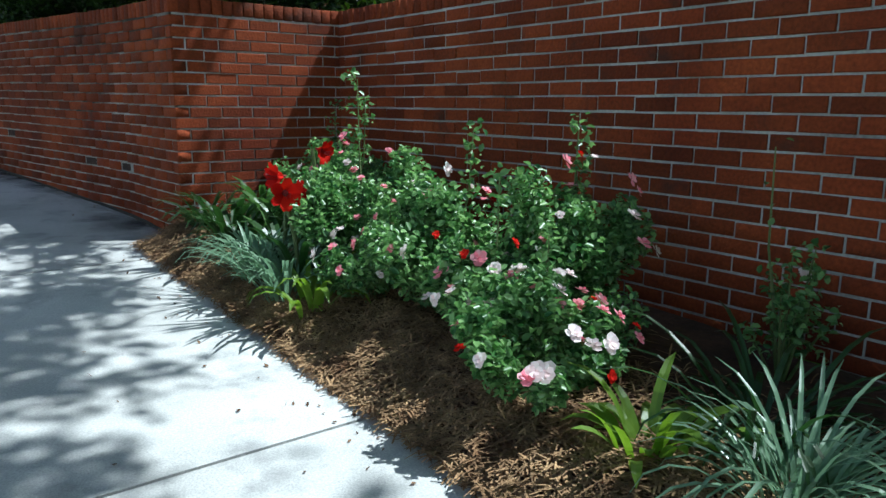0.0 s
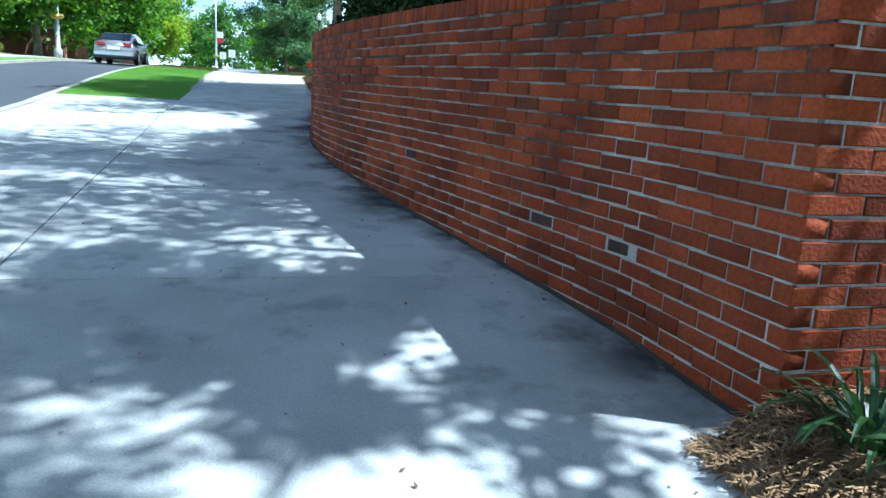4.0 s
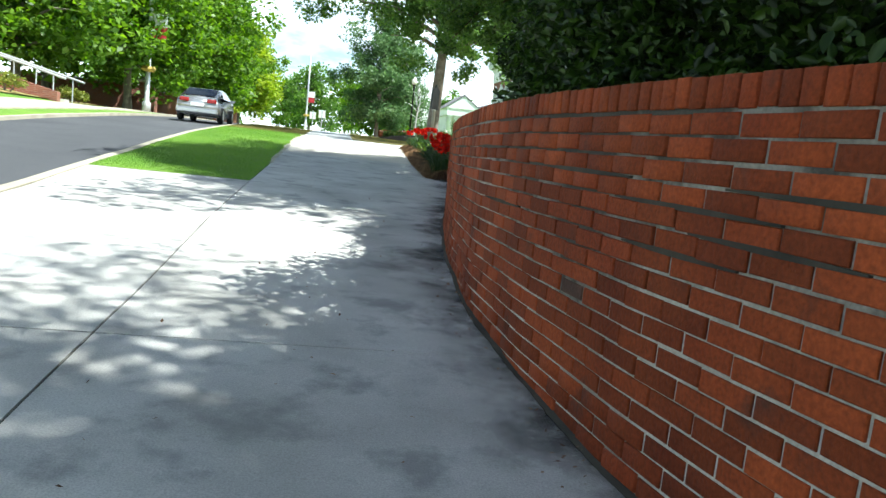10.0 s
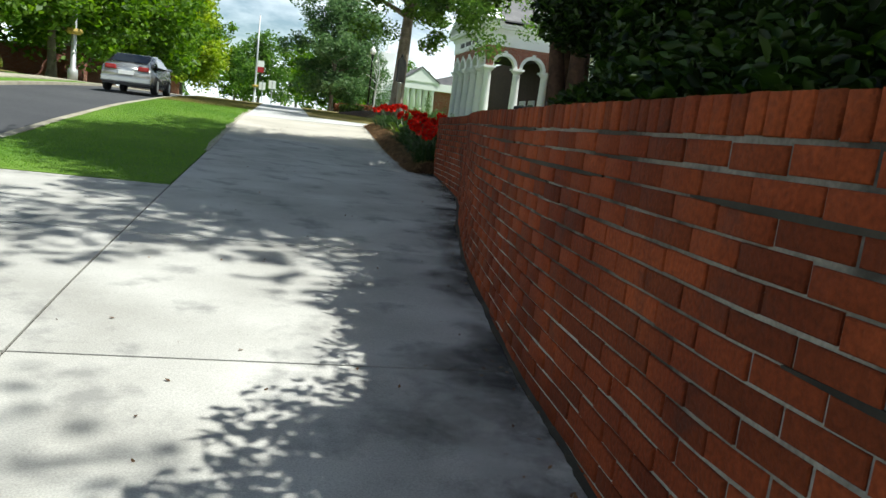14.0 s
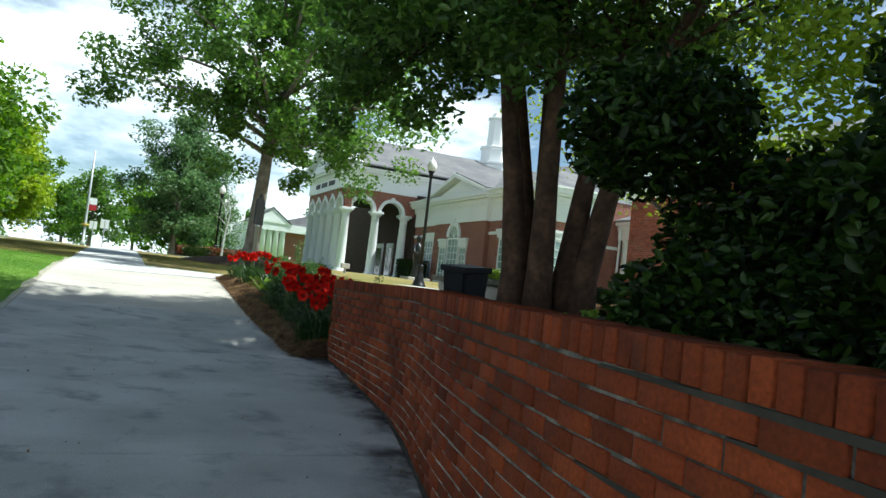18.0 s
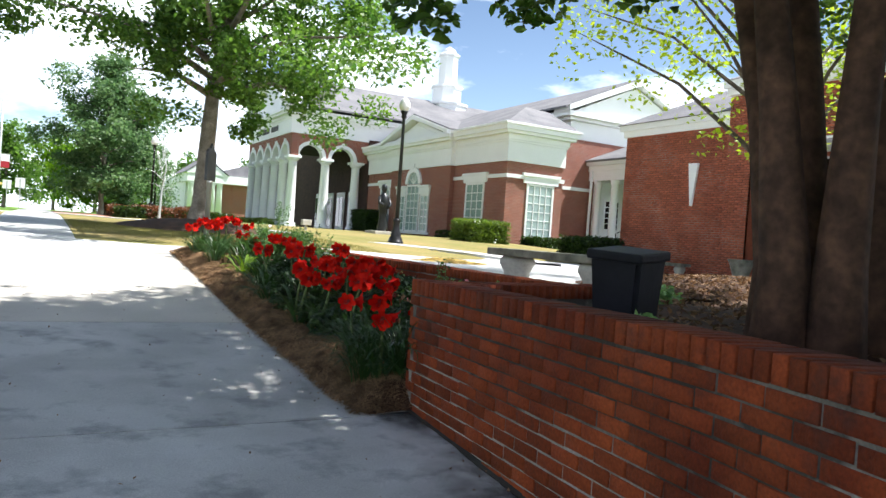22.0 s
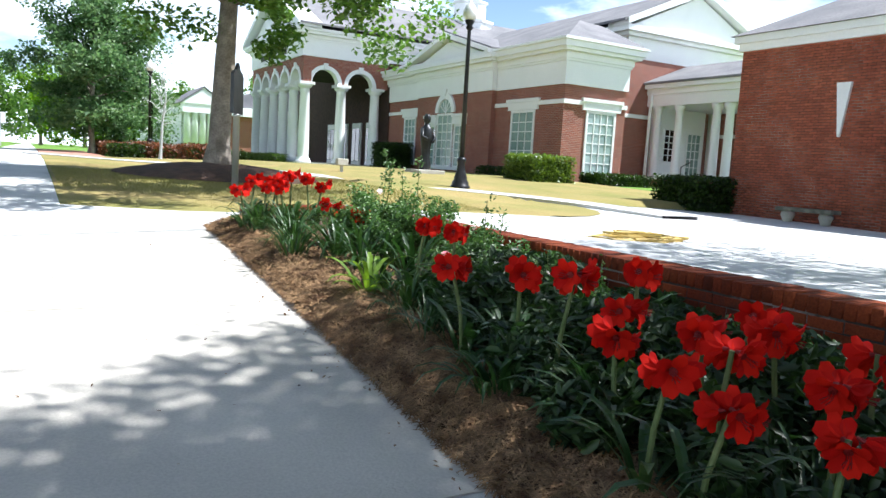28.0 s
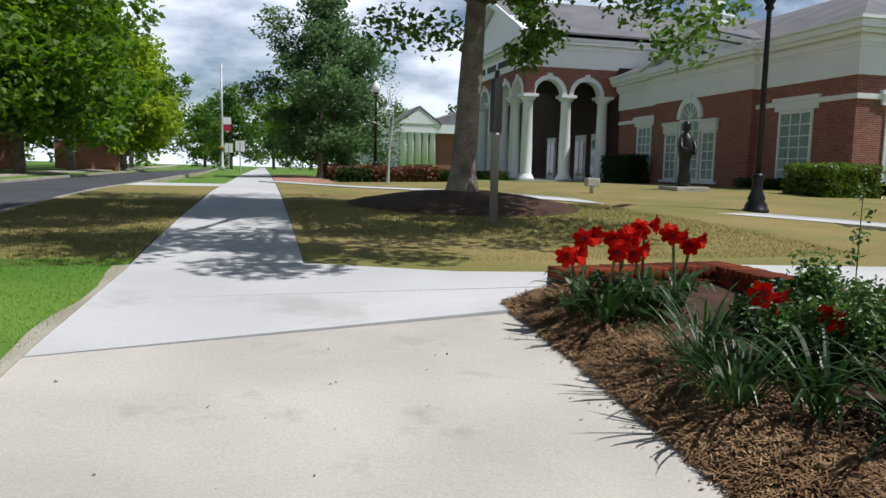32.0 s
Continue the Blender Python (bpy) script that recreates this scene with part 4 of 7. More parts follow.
# ---- the hall and its neighbours ----
def window(parent, axis, plane, a0, a1, z0, z1, cols, rows, out=-1, pane=None, frame_w=0.12, name="window"):
    """Frame, bars and panes in a wall at plane; out: the side that the wall faces on that axis."""
    pane = pane or PANE_BLIND

    def bx(u0, u1, d0, d1, w0, w1, bm=None):
        d0, d1 = sorted((plane + out * d0, plane + out * d1))
        return box(d0, d1, u0, u1, w0, w1, bm) if axis == "x" else box(u0, u1, d0, d1, w0, w1, bm)
    w = new(name)
    w.parent = parent
    bm = bx(a0, a0 + frame_w, 0.0, 0.06, z0, z1)
    bx(a1 - frame_w, a1, 0.0, 0.06, z0, z1, bm)
    bx(a0 + frame_w, a1 - frame_w, 0.0, 0.06, z1 - frame_w, z1, bm)
    bx(a0 + frame_w, a1 - frame_w, 0.0, 0.10, z0, z0 + frame_w * 0.9, bm)
    part("window_frame", bm, WHITE, w, world=True)
    i0, i1, j0, j1 = a0 + frame_w, a1 - frame_w, z0 + frame_w * 0.9, z1 - frame_w
    for i in range(1, cols):
        u = i0 + (i1 - i0) * i / cols
        part("glazing_bar", bx(u - 0.022, u + 0.022, 0.012, 0.045, j0, j1), WHITE, w, world=True)
    for j in range(1, rows):
        z = j0 + (j1 - j0) * j / rows
        part("glazing_bar", bx(i0, i1, 0.014, 0.043, z - 0.022, z + 0.022), WHITE, w, world=True)
    for i in range(cols):
        for j in range(rows):
            part("pane", bx(i0 + (i1 - i0) * i / cols, i0 + (i1 - i0) * (i + 1) / cols, 0.002, 0.012, j0 + (j1 - j0) * j / rows, j0 + (j1 - j0) * (j + 1) / rows), pane, w, world=True)
    return w


def arch_ring(axis, plane, centre, spring, r0, r1, d0, d1, bm=None, seg=14):
    """A half-round band standing on its spring line."""
    bm = bm or bmesh.new()
    pts = [(math.cos(math.pi * i / seg), math.sin(math.pi * i / seg)) for i in range(seg + 1)]
    grid = []
    for c, s in pts:
        row = []
        for r, d in ((r0, d0), (r1, d0), (r1, d1), (r0, d1)):
            u, z = centre + r * c, spring + r * s
            row.append(bm.verts.new((plane + d, u, z) if axis == "x" else (u, plane + d, z)))
        grid.append(row)
    for a, b in zip(grid, grid[1:]):
        for k in range(4):
            bm.faces.new((a[k], a[(k + 1) % 4], b[(k + 1) % 4], b[k]))
    bm.faces.new(grid[0])
    bm.faces.new(grid[-1][::-1])
    bmesh.ops.recalc_face_normals(bm, faces=bm.faces)
    return bm


def spandrel(axis, plane, u0, u1, centres, r, spring, top, d0, d1):
    """A wall strip above a row of round arches."""
    bm = bmesh.new()
    xs = sorted({u0, u1, *[c + r * math.cos(math.pi * i / 14) for c in centres for i in range(15)]})

    def low(u):
        return max([spring + math.sqrt(max(0, r * r - (u - c) ** 2)) for c in centres if abs(u - c) <= r + 1e-6] or [spring])
    prev = None
    for u in xs:
        col = []
        for z, d in ((low(u), d0), (top, d0), (top, d1), (low(u), d1)):
            col.append(bm.verts.new((plane + d, u, z) if axis == "x" else (u, plane + d, z)))
        if prev:
            for k in range(4):
                bm.faces.new((prev[k], prev[(k + 1) % 4], col[(k + 1) % 4], col[k]))
        else:
            bm.faces.new(col)
        prev = col
    bm.faces.new(prev[::-1])
    bmesh.ops.recalc_face_normals(bm, faces=bm.faces)
    return bm


def cornice(parent, x0, x1, y0, y1, z0, steps, name="cornice"):
    """Stepped white bands round a block, each wider and higher than the last."""
    z = z0
    for h, o in steps:
        part("cornice_band", box(x0 - o, x1 + o, y0 - o, y1 + o, z, z + h - 0.0005), WHITE, parent, world=True)
        z += h


hall = thing("university_hall", (27, 65, 2.4), "red brick hall with white columns, pediments and a grey shingle roof", "building")
G = 2.40
XF = 21.5
# side wing
part("wall", box(XF, 25.3, 51.8, 70.6, G - 0.5, 6.9), HOUSE_BRICK, hall, "red brick side wing", True)
part("wall", box(XF - 0.28, XF + 0.02, 57.5, 65.9, G - 0.5, 6.9), HOUSE_BRICK, hall, "red brick projecting bay", True)
part("belt_course", box(XF - 0.06, 25.36, 51.72, 57.5, 6.0, 6.2), WHITE, hall, "", True)
part("belt_course", box(25.37, 30.0, 54.82, 55.0, 6.0, 6.2), WHITE, hall, "", True)
part("belt_course", box(XF - 0.06, XF + 0.1, 65.9, 70.6, 6.0, 6.2), WHITE, hall, "", True)
cornice(hall, XF - 0.02, 25.3, 51.78, 70.6, 6.88, [(1.05, 0.06), (0.12, 0.12), (0.30, 0.18), (0.16, 0.42), (0.28, 0.55), (0.12, 0.66)])
for h, o, z in ((1.05, 0.06, 6.9), (0.12, 0.12, 7.95), (0.30, 0.18, 8.07), (0.16, 0.42, 8.37), (0.22, 0.53, 8.53)):
    part("cornice_band", box(XF - 0.30 - o, XF, 57.45 - o, 65.95 + o, z, z + h - 0.001), WHITE, hall, "", True)
# pediment over the bay
px = XF - 0.30
part("pediment", prism([(57.75, 8.75), (66.25, 8.75), (62.0, 9.95)], "x", px - 0.1, XF + 1.4), WHITE, hall, "white triangular pediment", True)
bm = prism([(57.2, 8.76), (57.2, 8.98), (62.0, 10.38), (62.0, 10.08)], "x", px - 0.6, XF + 1.5)
prism([(66.8, 8.76), (66.8, 8.98), (62.0, 10.38), (62.0, 10.08)], "x", px - 0.6, XF + 1.5, bm)
part("raking_cornice", bm, WHITE, hall, "", True)
part("tympanum", prism([(59.3, 8.98), (64.7, 8.98), (62.0, 9.72)], "x", px - 0.16, px - 0.1), WHITE, hall, "", True)
bm = prism([(57.1, 8.97), (57.1, 9.05), (62.0, 10.46), (66.9, 9.05), (66.9, 8.97), (62.0, 10.38)], "x", px - 0.5, 27.0)
part("roof", bm, SHINGLE, hall, "", True)
# wing roof: hipped
bm = bmesh.new()
a = [bm.verts.new(p) for p in ((XF - 0.55, 51.2, 8.9), (25.9, 51.2, 8.9), (27.6, 71.0, 8.9), (XF - 0.55, 71.0, 8.9))]
b = [bm.verts.new(p) for p in ((24.6, 54.9, 10.6), (26.6, 55.3, 10.6), (27.6, 71.0, 11.6), (26.6, 71.0, 11.4))]
for k in range(4):
    bm.faces.new((a[k], a[(k + 1) % 4], b[(k + 1) % 4], b[k]))
bm.faces.new(b)
bm.faces.new(a[::-1])
part("roof", bm, SHINGLE, hall, "grey shingle hipped roof", True)
# windows of the wing
def tall_window(y0, y1, x=XF):
    w = window(hall, "x", x, y0, y1, 2.75, 5.78, 3, 6)
    bm = box(x - 0.09, x + 0.02, y0 - 0.25, y1 + 0.25, 5.79, 6.18)
    box(x - 0.16, x + 0.02, y0 - 0.35, y1 + 0.35, 6.18, 6.34, bm)
    part("lintel", bm, WHITE, w, "", True)


tall_window(53.95, 55.95)
tall_window(66.55, 68.2)
w = window(hall, "y", 51.8, 22.85, 24.7, 2.75, 5.78, 4, 6)
bm = box(22.6, 24.95, 51.70, 51.82, 5.79, 6.18)
box(22.5, 25.05, 51.63, 51.82, 6.18, 6.34, bm)
part("lintel", bm, WHITE, w, "", True)
# arched triple window of the bay
xb = XF - 0.28
pal = window(hall, "x", xb, 61.35, 63.25, 2.75, 5.85, 3, 6, name="arched_window")
part("arch_trim", arch_ring("x", xb, 62.3, 5.9, 0.78, 1.12, -0.12, 0.02), WHITE, pal, "white arch moulding", True)
part("fanlight", prism([(62.3 + 0.78 * math.cos(math.pi * i / 12), 5.88 + 0.78 * math.sin(math.pi * i / 12)) for i in range(13)], "x", xb - 0.02, xb + 0.01), PANE_BLIND, pal, "", True)
for ang in (35, 62, 90, 118, 145):
    c, s = math.cos(radians(ang)), math.sin(radians(ang))
    bar = [(62.3 + 0.02 * s, 5.88 - 0.02 * c), (62.3 - 0.02 * s, 5.88 + 0.02 * c), (62.3 - 0.02 * s + 0.78 * c, 5.88 + 0.02 * c + 0.78 * s), (62.3 + 0.02 * s + 0.78 * c, 5.88 - 0.02 * c + 0.78 * s)]
    part("fan_bar", prism(bar, "x", xb - 0.05, xb - 0.021), WHITE, pal, "", True)
part("keystone", prism([(62.18, 6.85), (62.42, 6.85), (62.5, 7.22), (62.1, 7.22)], "x", xb - 0.18, xb), WHITE, pal, "", True)
for y0, y1 in ((60.0, 61.2), (63.4, 64.6)):
    w = window(hall, "x", xb, y0, y1, 2.75, 5.2, 2, 5)
    bm = box(xb - 0.12, xb + 0.02, y0 - 0.1, y1 + 0.1, 5.2, 5.62)
    box(xb - 0.2, xb + 0.02, y0 - 0.15, y1 + 0.15, 5.62, 5.78, bm)
    part("lintel", bm, WHITE, w, "", True)
part("window_sill", box(xb - 0.2, xb, 59.8, 64.8, 2.6, 2.75), WHITE, hall, "", True)
part("plinth", box(XF - 0.34, 25.34, 51.74, 70.6, G - 0.5, 2.62), HOUSE_BRICK, hall, "", True)
# main block behind, with its gable to the south
part("wall", box(25.25, 40.5, 54.9, 92, G - 0.5, 9.19), HOUSE_BRICK, hall, "red brick main block", True)
part("frieze", box(28.2, 38.2, 55.1, 92.1, 9.2, 10.35), WHITE, hall, "deep white frieze", True)
part("cornice_band", box(27.9, 38.5, 54.8, 92.4, 10.352, 10.55), WHITE, hall, "", True)
part("cornice_band", box(27.6, 38.8, 54.5, 92.7, 10.552, 10.85), WHITE, hall, "", True)
part("pediment", prism([(28.0, 10.8), (38.4, 10.8), (33.2, 13.1)], "y", 54.9, 58), WHITE, hall, "white gable pediment", True)
bm = prism([(27.5, 10.82), (27.5, 11.15), (33.2, 13.62), (33.2, 13.2)], "y", 54.4, 56)
prism([(38.9, 10.82), (38.9, 11.15), (33.2, 13.62), (33.2, 13.2)], "y", 54.4, 56, bm)
part("raking_cornice", bm, WHITE, hall, "", True)
part("roof", prism([(27.3, 10.95), (27.3, 11.1), (33.2, 13.68), (39.1, 11.1), (39.1, 10.95), (33.2, 13.4)], "y", 54.5, 93), SHINGLE, hall, "grey shingle gable roof", True)
# temple-front portico on columns
XP, YP = 15.65, 71.0
front_y = [71.2 + 2.3 * i for i in range(6)]


def column(at, name="column", r=0.36, h=5.05):
    prof = [(r * 1.45, 0), (r * 1.45, 0.14), (r * 1.25, 0.16), (r * 1.3, 0.26), (r * 1.05, 0.32), (r, 0.4), (r * 0.99, h * 0.35), (r * 0.84, h - 0.5), (r * 0.92, h - 0.44), (r * 0.84, h - 0.38), (r * 0.84, h - 0.26), (r * 1.12, h - 0.2), (r * 1.3, h - 0.12), (r * 1.3, h)]
    return part(name, lathe(prof, at, 18), WHITE, hall, "tall round white column", True, True)


for y in front_y:
    column((XP, y, G + 0.12))
    part("impost", box(XP - 0.5, XP + 0.5, y - 0.5, y + 0.5, 7.55, 7.72), WHITE, hall, "", True)
for x in (18.15, 20.6):
    column((x, 71.2, G + 0.12))
    part("impost", box(x - 0.5, x + 0.5, 70.7, 71.7, 7.55, 7.72), WHITE, hall, "", True)
part("steps", box(14.9, 21.5, 70.2, 83.6, G - 0.3, G + 0.13), STONE, hall, "pale stone portico floor", True)
part("wall", spandrel("x", XP, front_y[0] - 0.35, front_y[-1] + 0.35, [y + 1.15 for y in front_y[:-1]], 0.92, 7.72, 9.35, -0.28, 0.28), HOUSE_BRICK, hall, "brick over the arches", True)
part("wall", spandrel("y", 71.2, XP + 0.29, 21.4, [16.9, 19.38], 0.92, 7.72, 9.35, -0.28, 0.28), HOUSE_BRICK, hall, "brick over the arches", True)
for y in front_y[:-1]:
    part("arch_trim", arch_ring("x", XP, y + 1.15, 7.72, 0.90, 1.16, -0.34, 0.30), WHITE, hall, "white arch moulding", True)
    part("keystone", prism([(y + 1.05, 8.6), (y + 1.25, 8.6), (y + 1.31, 9.0), (y + 0.99, 9.0)], "x", XP - 0.4, XP - 0.2), WHITE, hall, "", True)
for x in (16.9, 19.38):
    part("arch_trim", arch_ring("y", 71.2, x, 7.72, 0.90, 1.16, -0.34, 0.30), WHITE, hall, "white arch moulding", True)
    part("keystone", prism([(x - 0.1, 8.6), (x + 0.1, 8.6), (x + 0.16, 9.0), (x - 0.16, 9.0)], "y", 70.8, 71.0), WHITE, hall, "", True)
cornice(hall, XP - 0.34, 26, 70.86, front_y[-1] + 0.34, 9.35, [(1.0, 0.04), (0.12, 0.1), (0.22, 0.2), (0.18, 0.5), (0.18, 0.62)])
# Dark brown ceiling: the portico's shade is put into its colour.
part("ceiling", box(XP + 0.3, 21.4, 71.5, front_y[-1] - 0.3, 9.0, 9.2), INTERIOR, hall, "", True)
yc = (front_y[0] + front_y[-1]) / 2
part("pediment", prism([(70.6, 11.0), (83.3, 11.0), (yc, 13.9)], "x", XP - 0.4, XP + 1), WHITE, hall, "white triangular pediment", True)
bm = prism([(70.1, 11.05), (70.1, 11.4), (yc, 14.55), (yc, 14.1)], "x", XP - 0.95, XP + 0.6)
prism([(83.8, 11.05), (83.8, 11.4), (yc, 14.55), (yc, 14.1)], "x", XP - 0.95, XP + 0.6, bm)
part("raking_cornice", bm, WHITE, hall, "", True)
part("roof", prism([(70.0, 11.2), (70.0, 11.32), (yc, 14.6), (83.9, 11.32), (83.9, 11.2), (yc, 14.3)], "x", XP - 0.8, 36), SHINGLE, hall, "grey shingle gable roof", True)
# Wall colour is darkened to carry the shade behind the columns.
part("wall", box(21.4, 27, 70.6, 92, G - 0.5, 9.5), DARK_BRICK, hall, "wall behind the columns, portico shade in its dark colour", True)
for y0 in (72.6, 75.2, 77.8, 80.4):
    d = new("door")
    d.parent = hall
    part("door_frame", box(21.28, 21.42, y0 - 0.15, y0 + 1.45, G + 0.12, 5.6), WHITE, d, "", True)
    part("pane", box(21.25, 21.29, y0, y0 + 0.6, G + 0.4, 5.2), PANE_DARK, d, "", True)
    part("pane", box(21.25, 21.29, y0 + 0.7, y0 + 1.3, G + 0.4, 5.2), PANE_DARK, d, "", True)
# bars for the lettering on the frieze
for i, y in enumerate(np.linspace(74.2, 80.0, 13)):
    if i not in (4, 9):
        part("lettering", box(XP - 0.44, XP - 0.38, y, y + 0.33, 9.75, 10.15), LETTER, hall, "dark lettering bar", True)
# cupola on the ridge
steeple = thing("hall_cupola", (31.2, 77, 12.6), "white tiered cupola on the ridge of the hall", "cupola")
part("base", lathe([(1.9, 0), (1.9, 1.6), (2.05, 1.7), (2.05, 1.9), (1.5, 2.0)], (0, 0, 0), 8), WHITE, steeple)
part("drum", lathe([(1.35, 2.0), (1.35, 3.2), (1.5, 3.3), (1.5, 3.45), (0.95, 3.6)], (0, 0, 0), 8), WHITE, steeple)
part("lantern", lathe([(0.9, 3.6), (0.85, 6.1), (1.0, 6.2), (1.0, 6.35), (0.7, 6.5)], (0, 0, 0), 8), WHITE, steeple)
part("cap", lathe([(0.7, 6.5), (0.55, 6.8), (0.1, 7.1)], (0, 0, 0), 8), WHITE, steeple)
# covered passage with columns, running south from the hall
LX, LZ = 30.05, 2.85
link = thing("covered_link", (32.5, 50, 2.3), "white columned covered passage with a grey roof", "building")
part("floor", box(29.7, 35.3, 44.4, 54.88, 1.7, LZ - 0.1), HOUSE_BRICK, link, "red brick base", True)
part("floor", box(29.62, 35.3, 44.3, 54.88, LZ - 0.1, LZ), WHITE, link, "pale floor edge", True)
for y in (54.25, 52.75, 50.3, 49.5, 46.0, 45.2):
    part("column", lathe([(0.30, 0), (0.30, 0.12), (0.23, 0.2), (0.20, 3.5), (0.27, 3.65), (0.30, 3.85)], (LX, y, LZ), 14), WHITE, link, "round white column", True, True)
part("entablature", box(LX - 0.28, 35.3, 44.5, 54.87, 6.7, 7.3), WHITE, link, "", True)
part("cornice", box(LX - 0.38, 35.4, 44.4, 54.86, 7.3, 7.62), WHITE, link, "", True)
part("cornice", box(LX - 0.6, 35.6, 44.2, 54.84, 7.62, 7.84), WHITE, link, "", True)
part("roof", prism([(LX - 0.7, 7.84), (35.8, 7.84), (35.8, 7.95), (32.6, 9.2), (LX - 0.7, 7.95)], "y", 44.0, 54.88), SHINGLE, link, "grey shingle roof", True)
part("wall", box(30.2, 34.2, 54.62, 54.88, LZ, 6.7), WHITE, link, "white panelled wall", True)
part("wall", box(35.0, 35.3, 44.5, 54.88, LZ, 6.7), HOUSE_BRICK, link, "", True)
part("pilaster", box(34.75, 35.05, 54.3, 54.87, LZ, 6.7), WHITE, link, "", True)
part("belt_course", box(34.94, 35.0, 44.5, 54.2, 5.3, 5.5), WHITE, link, "", True)
window(link, "y", 54.62, 30.95, 32.2, 3.7, 5.6, 3, 5, pane=PANE_DARK, frame_w=0.08)
window(link, "y", 54.62, 32.75, 34.0, 2.95, 5.5, 3, 5, pane=PANE_BLIND, frame_w=0.12, name="glazed_door")
part("downspout", tube([(29.72, 54.55, 7.6), (29.72, 54.6, 2.9), (29.5, 54.4, 2.45), (29.2, 54.1, 2.3)], [0.085] * 4, 8), WHITE, link, "white downspout", True)
part("rail", tube([(29.6, 51.9, 2.3), (29.6, 51.9, 3.45), (30.3, 51.9, 3.75)], [0.03] * 3, 6), IRON, link, "", True)

# brick annex with a recessed glazed entrance
annex = thing("brick_annex", (22, 33, 1.9), "red brick annex with a recessed glass entrance and pale eaves", "building")
A0 = 1.6
courses_v, courses_f = [], []


def coursed(x, y0, y1, z0, z1, rng, depth=0.3):
    """Rows of long bricks facing -x, sharing one mesh with the rest of the annex."""
    part("joint_bed", box(x - 0.003, x + 0.05, y0, y1, z0, z1), MORTAR, annex, "", True)
    z, k = z0, 0
    while z < z1 - 0.02:
        y = y0 - (0.12 if k % 2 else 0)
        while y < y1:
            a, b = max(y, y0), min(y + 0.232, y1)
            y += 0.244
            if b - a > 0.03:
                o = rng.uniform(-0.003, 0.003)
                n = len(courses_v)
                for px in (x + o - 0.008, x + depth):
                    for py, pz in ((a, z), (b, z), (b, z + 0.070), (a, z + 0.070)):
                        courses_v.append((px, py, min(pz, z1)))
                courses_f.extend([(n, n + 3, n + 2, n + 1), (n + 3, n + 7, n + 6, n + 2), (n + 1, n + 2, n + 6, n + 5), (n, n + 4, n + 7, n + 3), (n, n + 1, n + 5, n + 4)])
        z += 0.081
        k += 1


ra = random.Random(8)
part("wall", box(19.42, 24.0, 36.6, 40.5, A0, 6.85), ANNEX_BRICK, annex, "", True)
part("wall", box(19.42, 19.9, 35.55, 36.62, A0, 6.85), ANNEX_BRICK, annex, "", True)
part("wall", box(21.62, 24.0, 20.0, 36.7, A0, 8.0), ANNEX_BRICK, annex, "", True)
part("wall", box(19.22, 21.63, 20.0, 35.5, 6.2, 7.75), ANNEX_BRICK, annex, "brick band over the entrance", True)
for y0, y1 in ((34.65, 35.56), (29.6, 30.5), (23.6, 24.5)):
    part("pier", box(19.22, 20.0, y0, y1, A0, 6.2), ANNEX_BRICK, annex, "brick pier", True)
    coursed(19.22, y0, y1, A0 + 0.1, 6.2, ra, 0.1)
coursed(19.42, 35.56, 40.5, A0 + 0.1, 6.8, ra, 0.1)
coursed(19.22, 24.0, 35.56, 6.2, 7.72, ra, 0.1)
coursed(21.62, 34.4, 36.6, A0 + 0.1, 6.2, ra, 0.1)
coursed(21.62, 30.0, 31.3, A0 + 0.1, 6.2, ra, 0.1)
field = sheet("brickwork", courses_v, courses_f, ANNEX_BRICK, annex)
tagged(field, kind="stuff")
part("soffit", box(19.24, 21.62, 20.0, 35.55, 6.12, 6.2), WHITE, annex, "", True)
bm = box(19.32, 24.3, 35.57, 40.6, 6.85, 7.08)
box(19.2, 24.3, 35.57, 40.7, 7.08, 7.3, bm)
box(19.0, 24.3, 19.8, 35.56, 7.75, 7.95, bm)
box(18.8, 24.3, 19.8, 35.56, 7.95, 8.2, bm)
part("cornice", bm, WHITE, annex, "cream eaves", True)
bm = bmesh.new()
a = [bm.verts.new(p) for p in ((19.1, 35.5, 7.3), (19.1, 40.8, 7.3), (28, 40.8, 7.3), (28, 35.5, 7.3))]
b = [bm.verts.new(p) for p in ((23.5, 35.5, 9.3), (23.5, 38.6, 9.3), (27, 38.6, 9.3), (27, 35.5, 9.3))]
for k in range(4):
    bm.faces.new((a[k], a[(k + 1) % 4], b[(k + 1) % 4], b[k]))
bm.faces.new(b)
part("roof", bm, SHINGLE, annex, "", True)
bm = prism([(18.75, 8.2), (24.5, 10.4), (30, 8.2)], "y", 19.8, 35.6)
part("roof", bm, SHINGLE, annex, "", True)
part("wall_ornament", prism([(36.85, 5.68), (37.27, 5.68), (37.10, 4.2), (37.04, 4.2)], "x", 19.33, 19.42), WHITE, annex, "white wedge-shaped ornament", True)
part("plaque", box(21.54, 21.62, 34.85, 35.9, 3.25, 4.2), BRONZE, annex, "dark bronze plaque", True)


